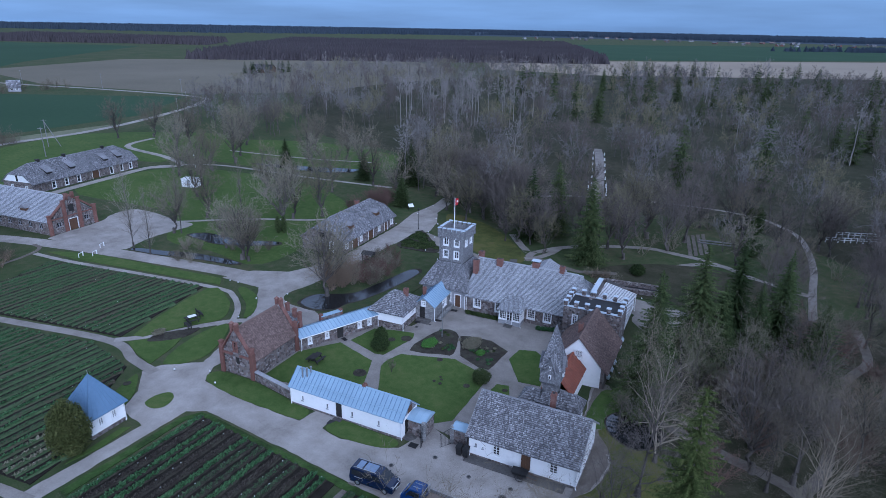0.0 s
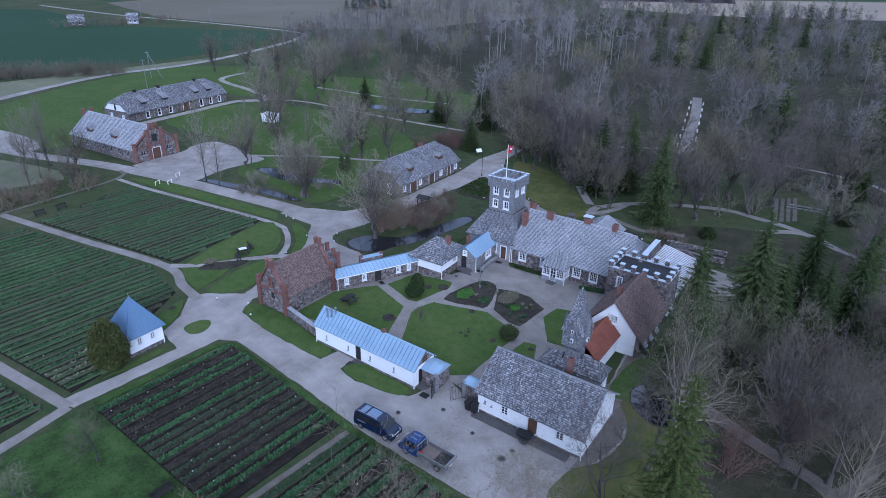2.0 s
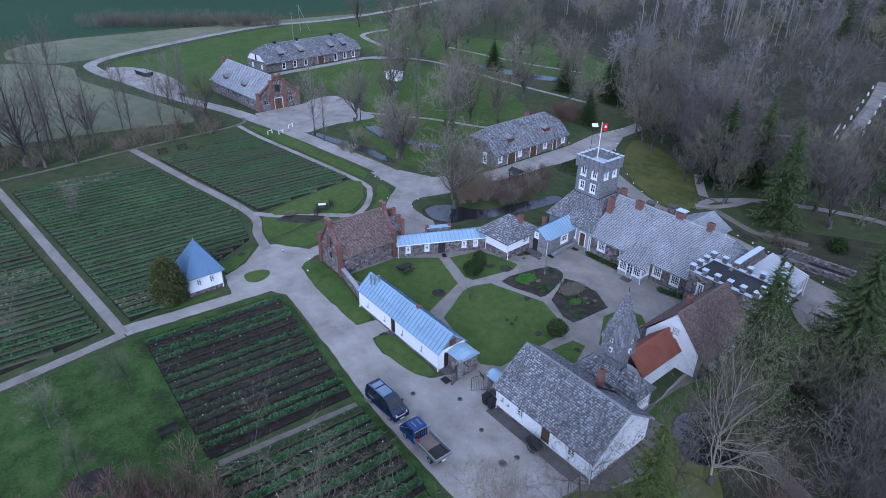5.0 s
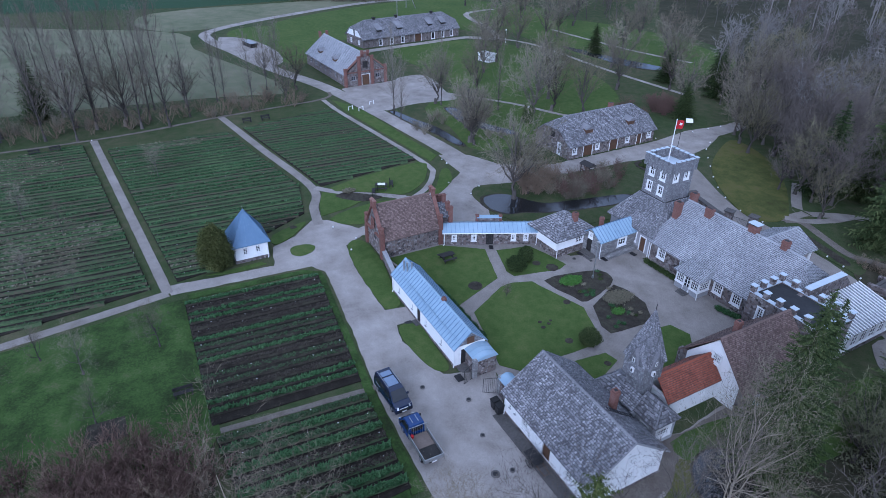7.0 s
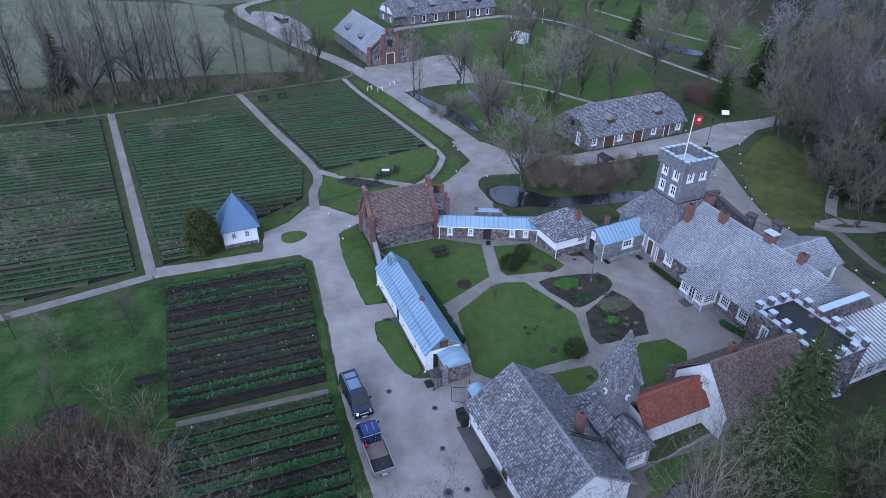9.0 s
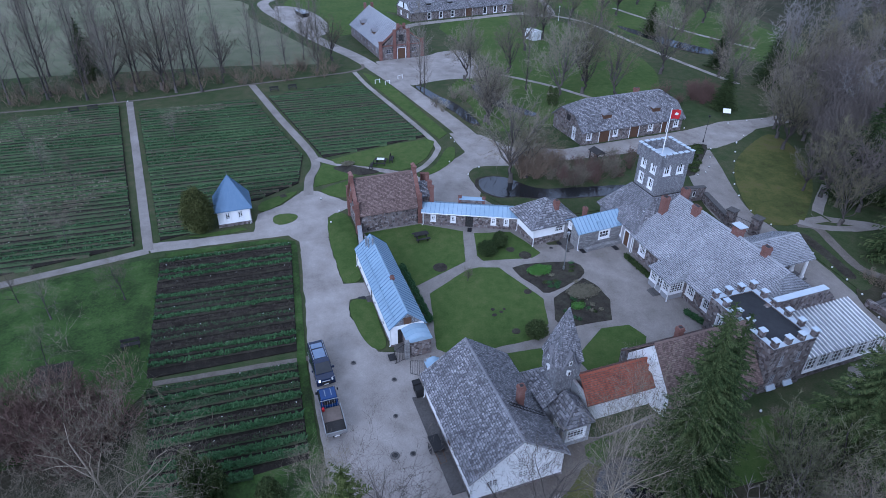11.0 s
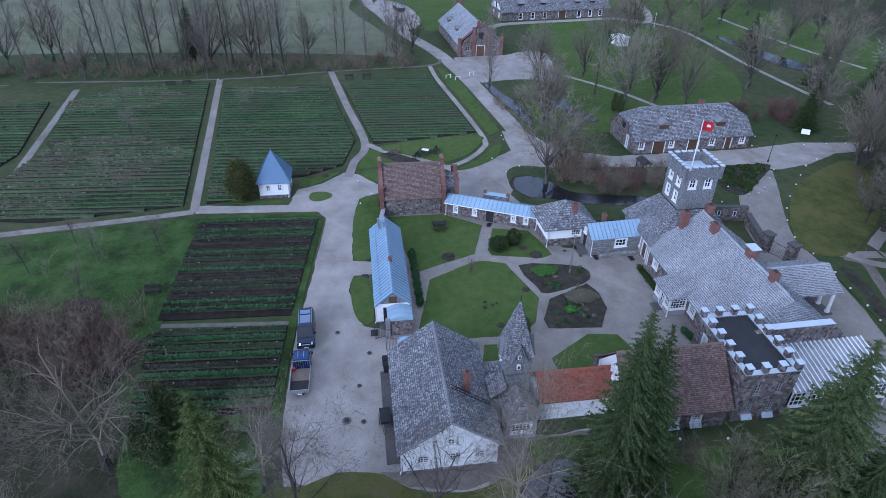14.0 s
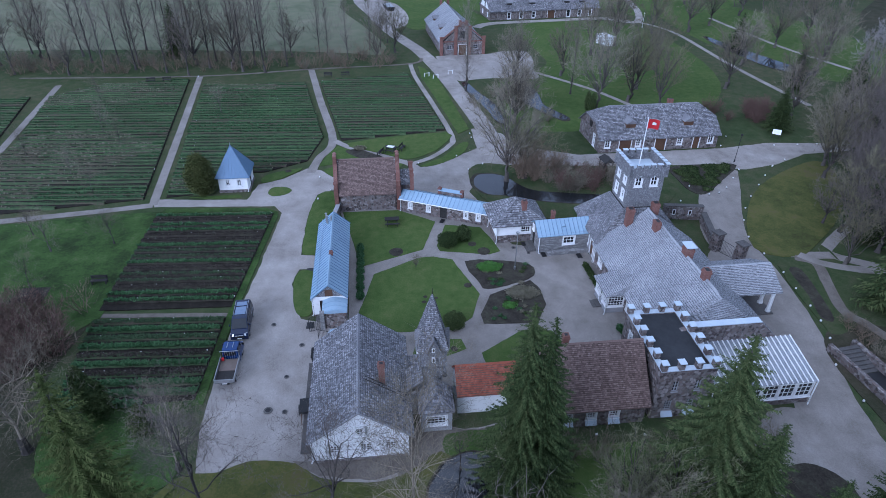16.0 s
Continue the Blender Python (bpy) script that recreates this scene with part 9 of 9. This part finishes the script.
for i, (x, y, s) in enumerate(ROW):
    bare_tree(x, y, s * (1.05 if i % 5 else 0.95), "pole" if i % 5 else "oak", i, "tall slender bare tree in a row", group="tree row")
for i in range(64):
    shrub(-105.5 - 3.2 * R0.random() ** 2 * 3 - 0.09 * i, -36 + 1.36 * i + R0.uniform(-1, 1), R0.uniform(0.6, 1.25), "under", i, "low brown leafless brush beneath the tree row")
for i in range(18):
    a = i / 17
    shrub(-107 - 8 * abs(math.sin(i * 1.7)) - 3 * a, -34 + 84 * a + R0.uniform(-2, 2), R0.uniform(0.6, 1.1), "grey", i, "leafless brown undergrowth beneath the tree row")
ORCHARD = ((-41.7, 19.0, 0.34), (-40.3, 12.4, 0.36), (-33.2, 13.6, 0.3), (-38, 6, 0.36), (-30, 4, 0.34), (-44, 8.6, 0.3), (-34, -4, 0.36), (-84, 21, 0.36), (-70, 9, 0.32), (-76, 4, 0.34), (-60, 6, 0.3), (-90, -2, 0.36), (-66, -3, 0.34), (-55, 11, 0.28))
for i, (x, y, s) in enumerate(ORCHARD):
    bare_tree(x, y, s * 1.25, "near", i, "small crooked bare fruit tree", group="fruit trees")
n = 0
while n < 44:
    x, y = R0.uniform(-66, 40), R0.uniform(108, 146)
    if abs(x + 32) < 3 or math.hypot(x + 47, y - 106) < 9 or math.hypot(x + 70, y - 112) < 8:
        continue
    bare_tree(x, y, R0.uniform(0.8, 1.25), ("oak_dark", "oak", "oak_dark")[n % 3], n, "bare grey tree in the park behind the manor", group="park trees")
    n += 1
for i, (x, y, s) in enumerate(((-38.7, 107.3, 0.62), (-56.3, 114, 0.85), (-53.6, 117.2, 0.75), (-43.6, 106.4, 0.5), (-23.6, 119.6, 1.0), (-14.8, 118, 0.9), (-48, 113.5, 0.7), (-33, 122, 0.8), (-58.4, 120, 0.8), (-46, 112, 0.85), (-41.4, 113, 0.8), (-44, 117.5, 0.9), (-36, 117, 0.9), (-52, 124, 0.9), (-47.4, 121.4, 0.85), (-29.5, 110, 0.8), (-25, 113, 0.9), (-21, 109, 0.85), (-50, 118, 0.9), (-41.5, 107.4, 0.8), (-39, 110.4, 0.85), (-56, 121.5, 0.9), (-34.6, 103.8, 0.6))):
    bare_tree(x, y, s * 1.15, ("oak_dark", "pale", "oak_dark")[i % 3], i, "bushy bare tree on the mossy lawn", group="park trees")
for i in range(16):
    bare_tree(R0.uniform(-82, -51), R0.uniform(121, 146), R0.uniform(0.7, 1.05), ("oak", "oak", "pole")[i % 3], i, "bare grey tree in the park behind the drive", group="park trees")
bare_tree(-35.6, 54.4, 0.15, "oak", 1, "thin bare sapling at the lawn's corner")
for i, (x, y, s, kind) in enumerate(((-11.8, 24.0, 1.25, "beige"), (-9.6, 36.2, 0.72, "beige"), (-7.5, 15.5, 0.85, "tall"), (-4.2, 54, 0.86, "tall"), (-5.0, 39.4, 1.02, "dark"), (-4.6, 48.4, 1.0, "dark"), (-9.6, 62.8, 0.55, "near"), (-8.6, 57.4, 0.4, "near"), (2.2, 67.5, 1.0, "near"), (9.4, 53, 0.8, "tall"), (4.2, 61, 0.85, "near"), (13, 62, 0.9, "near"))):
    bare_tree(x, y, s, kind, i, "bare tree with twisting pale limbs at the yard's edge", group="yard trees")
for i, (x, y, s) in enumerate(((-4.6, 68.6, 0.66), (-3.0, 71.2, 0.74), (-2.2, 68.0, 0.6))):
    t = bare_tree(x, y, s, "lichen", i, "round grey-green lichen-covered tree beside the spruces", group="yard trees")
    part("foliage", leaf_cloud(np.random.default_rng(150 + i), 9000, (3.6 * s, 3.6 * s, 4.6 * s), 0.09, 2.4 * s, 0.25, 0.15), LICHEN, t)
n = 0
while n < 38:
    x, y = R0.uniform(4, 50), R0.uniform(54, 110)
    if (n % 3 and x > 24) or abs(x - 12) < 2.2 or (x < 2 and y > 80 and y < 90):
        continue
    bare_tree(x, y, R0.uniform(0.65, 1.05), ("near", "dark", "oak_dark", "dark")[n % 4], n, "bare grey tree in the near wood", group="near wood")
    n += 1
for i in range(44):
    shrub(R0.uniform(-1, 24), R0.uniform(48, 96), R0.uniform(0.9, 1.7), ("grey", "red", "under", "red")[i % 4], i, "leafless grey shrub in the near wood")
for i in range(7):
    shrub(-24.4 + i * 0.8 + R0.uniform(-0.5, 0.5), 97.4 + R0.uniform(-1, 1.6), R0.uniform(0.4, 0.7), ("grey", "under")[i % 2], i, "low leafless shrub above the sunken stair")
for i in range(8):
    shrub(-8 + R0.uniform(-2, 4), 66 + i * 2.2, R0.uniform(0.7, 1.1), "pale", i, "grey-green leafless shrub beside the stone house")
for i in range(54):
    shrub(-19.5 - R0.uniform(0, 10), 13.5 + R0.uniform(-9, 7.5), R0.uniform(0.9, 1.3), ("red", "red", "under")[i % 3], i, "dense reddish leafless shrub beside the orchard")
for i in range(14):
    shrub(-18 + R0.uniform(-3, 12), 13 + R0.uniform(-10, 8), R0.uniform(0.9, 1.5), ("grey", "pale")[i % 2], i, "leafless shrub thicket below the fields")
bare_tree(-56.6, 67.6, 1.2, "oak", 0, "bushy bare brown tree on the pond bank")
bare_tree(-57.4, 70.4, 0.85, "pale", 2, "bushy bare brown tree on the pond bank")
for i, (x, y, s) in enumerate(((-57.4, 69.8, 0.85), (-56.6, 71.6, 0.7), (-58.6, 75, 0.5))):
    shrub(x, y, s, "willow", i, "many-stemmed bare brown willow on the pond bank")
for i in range(15):
    shrub(-56.5 - 1.5 * (i % 3) + R0.uniform(-0.4, 0.4), 75 + i * 0.95, R0.uniform(0.5, 0.8), ("red", "grey")[i % 2], i, "leafless brown shrub on the pond bank")
for i in range(26):
    shrub(-53.0 - R0.uniform(0.3, 4.5), 73 + R0.uniform(0, 12), R0.uniform(0.5, 0.85), ("red", "grey", "grey")[i % 3], i, "dense leafless brown thicket on the pond bank")
for i in range(14):
    shrub(-80 + R0.uniform(-4, 3), 107 + R0.uniform(0, 12), R0.uniform(0.7, 1.2), "red", i, "reddish leafless shrub behind the stable")
for i, (x, y) in enumerate(((-92, 70), (-90, 71.5), (-93.5, 71.8), (-80, 76), (-79, 78), (-88.5, 65.5), (-86, 66), (-84.6, 74.4))):
    shrub(x, y, 0.7, "grey", i, "low leafless shrub by the park pond")

leafy("thuja", -54.0, 26.0, (2.0, 2.0, 3.1), 13000, 0.10, THUJA, "tall olive-green egg-shaped thuja beside the pavilion", 0.28, 1)
for i, (x, y, r, h) in enumerate(((-40.0, 58.2, 1.25, 0.85), (-25.2, 58.0, 1.15, 0.85))):
    leafy("yew_bush", x, y, (r, r, h), 5000, 0.07, NEEDLES, "round clipped dark green yew bush on the lawn", 0.0, 5 + i)
leafy("juniper", -41.2, 60.2, (0.9, 0.9, 1.1), 3000, 0.09, NEEDLES, "loose dark green juniper bush on the lawn", 0.35, 8)
for i, (x, y, h) in enumerate(((-15.6, 27.3, 2.7), (-15.0, 28.6, 2.3), (-12.6, 26.8, 2.5), (-12.0, 28.2, 2.1), (-13.2, 32.4, 1.7))):
    leafy("thuja", x, y, (0.95, 0.95, h), 4500, 0.09, NEEDLES, "dark narrow evergreen at the field's foot", 0.45, 30 + i)
for i, (x, y) in enumerate(((-2.2, 136), (-0.7, 138.2))):
    leafy("thuja", x, y, (1.2, 1.2, 3.2), 2600, 0.16, NEEDLES, "tall dark clipped evergreen in the park", 0.15, 44 + i)
for i, (x, y) in enumerate(((-84.5, 86.2), (-83.6, 86.9))):
    leafy("thuja", x, y, (0.6, 0.6, 1.9), 1500, 0.1, NEEDLES, "slim dark evergreen column in the park", 0.3, 40 + i)
for i, (x, y, r) in enumerate(((-0.8, 123.8, 2.1), (-6.3, 139.8, 1.1), (-4.4, 140.2, 1.2), (-17, 102.5, 1.2))):
    leafy("yew_bush", x, y, (r, r, r * 0.8), 3000, 0.14, NEEDLES, "rounded dark evergreen in the park", 0.1, 50 + i)
leafy("flower_patch", -35.1, 62.7, (0.95, 1.5, 0.28), 3500, 0.07, LEAF_BRIGHT, "bright green leaf clump in the courtyard bed", 0.0, 61)
leafy("flower_patch", -28.2, 64.0, (0.6, 0.8, 0.2), 900, 0.06, LEAF_BRIGHT, "bright green leaf clump in the dark bed", 0.0, 62)
leafy("dry_perennials", -30.3, 65.6, (1.2, 1.9, 0.26), 4200, 0.08, STRAW, "pale dry perennials in the courtyard bed", 0.0, 63)
leafy("dry_perennials", -68.0, 46.2, (0.6, 1.0, 0.3), 1200, 0.08, STRAW, "pale dry perennials in the lawn bed", 0.0, 64)
for i in range(7):
    leafy("hedge", -39.3 + i * 1.5, 48.0 + i * 0.09, (0.85, 0.42, 0.4), 1000, 0.07, LEAF, "low green hedge plants behind the long house", 0.0, 70 + i)
for i in range(8):
    a = i / 7
    leafy("hedge", HEDGE[0][0] + (HEDGE[1][0] - HEDGE[0][0]) * a, HEDGE[0][1] + (HEDGE[1][1] - HEDGE[0][1]) * a, (0.62, 0.36, 0.3), 800, 0.07, NEEDLES, "low dark hedge below the manor windows", 0.0, 80 + i)
for i in range(4):
    a = i / 3
    leafy("hedge", HEDGE[2][0] + (HEDGE[3][0] - HEDGE[2][0]) * a, HEDGE[2][1] + (HEDGE[3][1] - HEDGE[2][1]) * a, (0.6, 0.36, 0.26), 800, 0.07, LEAF, "low green hedge below the manor windows", 0.0, 280 + i)
MAT_BED = [(-60.2, 93.2), (-61, 99), (-60.6, 102.4), (-55.5, 98), (-52.2, 94.6), (-53, 93.2)]
n = 0
while n < 44:
    x, y = R0.uniform(-61, -52), R0.uniform(93, 103)
    if inside(MAT_BED, x, y):
        leafy("ground_cover", x, y, (0.8, 0.8, 0.16), 260, 0.1, NEEDLES, "low dark juniper mat in the bed", 0.0, 90 + n)
        n += 1
for i in range(16):
    leafy("bed_plants", -35.8 + R0.uniform(0, 4), 61 + R0.uniform(0, 6), (0.3, 0.4, 0.14), 160, 0.05, (LEAF, LEAF, NEEDLES, STRAW)[i % 4], "small sprouting plants in a dark bed", 0.0, 110 + i)
    leafy("bed_plants", -31 + R0.uniform(0, 5), 62 + R0.uniform(0, 4.5), (0.25, 0.3, 0.14), 160, 0.05, (LEAF, LEAF, NEEDLES, STRAW)[i % 4], "small sprouting plants in a dark bed", 0.0, 130 + i)

# woods beyond the park
WOOD_EDGE = [(-95, 142), (-62, 120), (-50, 112), (20, 108), (70, 96), (140, 130), (300, 320), (230, 640), (-150, 560), (-330, 480), (-335, 380), (-268, 235), (-215, 172), (-170, 150), (-150, 188), (-118, 188), (-108, 165)]
trees, firs, pale, dark, olive = [], [], [], [], []
grid = {}
while len(grid) < 1720:
    x, y = R0.uniform(-335, 260), 100 + 470 * R0.random() ** 1.6
    if not inside(WOOD_EDGE, x, y):
        continue
    ax = -40 - (y - 157) * 0.276
    if (y > 145 and abs(x - ax) < 4.5) or (y < 150 and R0.random() < (0.9 if -48 < x < 14 else 0.4)):
        continue
    cell = (int(x // 5.2), int(y // 5.2))
    if cell in grid:
        continue
    grid[cell] = 1
    near = y < 250
    light = math.hypot((x + 128) / 32, (y - 262) / 45) < 1 or R0.random() < 0.03
    pool = BIRCHES if light else WOODS if near else FARS
    size = R0.uniform(0.75, 1.15) * (1.15 if light else 1.0)
    mesh = placed_at(pool[R0.integers(len(pool))], x, y, size, R0.uniform(0, 6.28), 0.0, size * R0.uniform(0.85, 1.15))
    sort = noise.noise((x * 0.03, y * 0.03, 4.0)) + R0.normal(0, 0.35) - 0.008 * max(0.0, x + 20)
    (pale if light else dark if sort < -0.22 else olive if sort > 0.38 else trees).append(mesh)
for pieces, twigs, text in ((trees, TWIGS_WOOD, "bare grey-brown woodland in early spring"), (dark, TWIGS_DARK, "dark brown leafless trees in the woodland"), (olive, TWIGS_OLIVE, "olive budding trees in the woodland")):
    pieces = gathered(pieces)
    wood = tagged(part("woods", pieces, twigs, None, text, "stuff"), category="woods")
    wood.data.materials.append(BARK)
    wood.data.polygons.foreach_set("material_index", bough_faces(pieces).astype(np.int32))
tagged(part("birch_woods", gathered(pale), TWIGS_BIRCH, None, "pale bare birches standing in the woodland", "stuff"), category="woods")
while len(firs) < 230:
    x, y = R0.uniform(-240, 260), 150 + 400 * R0.random() ** 0.8
    if inside(WOOD_EDGE, x, y) and noise.noise((x * 0.02, y * 0.02, 17.0)) > 0.12 - 0.0022 * (x + 60):
        firs.append(placed_at(SPRUCE_FAR[R0.integers(2)], x, y, R0.uniform(0.8, 1.2), R0.uniform(0, 6.28), 0.0, R0.uniform(0.85, 1.3)))
tagged(part("spruce_woods", gathered(firs), NEEDLES, None, "dark spruces scattered through the bare woodland", "stuff"), category="woods")
under = []
for i in range(150):
    x, y = R0.uniform(-110, 110), R0.uniform(100, 200)
    if inside(WOOD_EDGE, x, y):
        under.append(placed_at(UNDER[i % 3], x, y, R0.uniform(0.7, 1.4), R0.uniform(0, 6.28)))
tagged(part("undergrowth", gathered(under), TWIGS, None, "leafless undergrowth between the trees", "stuff"), category="undergrowth")

# woods and tree belts on the plain
belts = []
def belt(outline, count, height, seed, belts=belts):
    r = np.random.default_rng(seed)
    xs, ys = [p[0] for p in outline], [p[1] for p in outline]
    k = 0
    while k < count:
        x, y = r.uniform(min(xs), max(xs)), r.uniform(min(ys), max(ys))
        if inside(outline, x, y):
            h, w = height * r.uniform(0.75, 1.15), height * r.uniform(0.3, 0.6)
            v = np.array([(x - w, y, 0), (x + w, y - w * 0.4, 0), (x + r.uniform(-w, w) * 0.4, y, h), (x, y - w, 0), (x + w * 0.3, y + w, 0), (x, y + r.uniform(-w, w) * 0.4, h * 0.9)])
            belts.append((v, np.array([(0, 1, 2), (3, 4, 5)])))
            k += 1

far = []
belt([(-578, 464), (-393, 600), (-196, 740), (-462, 1360), (-750, 1130), (-950, 1040)], 16000, 11, 1)
belt([(-1250, 560), (-890, 760), (-1000, 900), (-1500, 800)], 5000, 11, 2)
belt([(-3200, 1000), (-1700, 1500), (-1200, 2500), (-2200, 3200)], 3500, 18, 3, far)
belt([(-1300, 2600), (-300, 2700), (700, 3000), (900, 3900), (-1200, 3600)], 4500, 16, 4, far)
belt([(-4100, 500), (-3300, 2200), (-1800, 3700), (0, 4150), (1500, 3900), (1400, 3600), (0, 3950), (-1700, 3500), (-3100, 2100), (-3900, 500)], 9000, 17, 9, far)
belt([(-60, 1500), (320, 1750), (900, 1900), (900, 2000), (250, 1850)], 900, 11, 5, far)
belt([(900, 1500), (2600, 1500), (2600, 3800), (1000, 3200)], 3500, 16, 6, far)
tagged(part("mixed_woods", gathered(belts), BELT_WOOD, None, "brown leafless tree belts on the plain", "stuff"), category="woods")
# these belts carry the haze in their colour
tagged(part("far_woods", gathered(far), HAZE_WOOD, None, "far tree belts tinted haze blue towards the horizon", "stuff"), category="woods")
clump = [placed_at(SPRUCE_FAR[i % 2], -378 + R0.uniform(-14, 12), 365 + i * 3.6, 0.8, i, 0.0, 0.6) for i in range(13)]
tagged(part("farm_trees", gathered(clump), NEEDLES, None, "dark conifers round a distant farmhouse", "stuff"), category="trees")
scrub = [placed_at(UNDER[i % 3], -256 + i * 0.75 + R0.uniform(-3, 3), 50 + i * 1.4 + R0.uniform(-3, 3), R0.uniform(1.1, 1.9), i) for i in range(42) for _ in range(2)] + [placed_at(UNDER[i % 3], -384 + R0.uniform(-9, 5), 150 + 3.6 * i, R0.uniform(1.4, 2.4), i) for i in range(20)]
tagged(part("roadside_scrub", gathered(scrub), TWIGS, None, "leafless scrub along the far field edge", "stuff"), category="scrub")
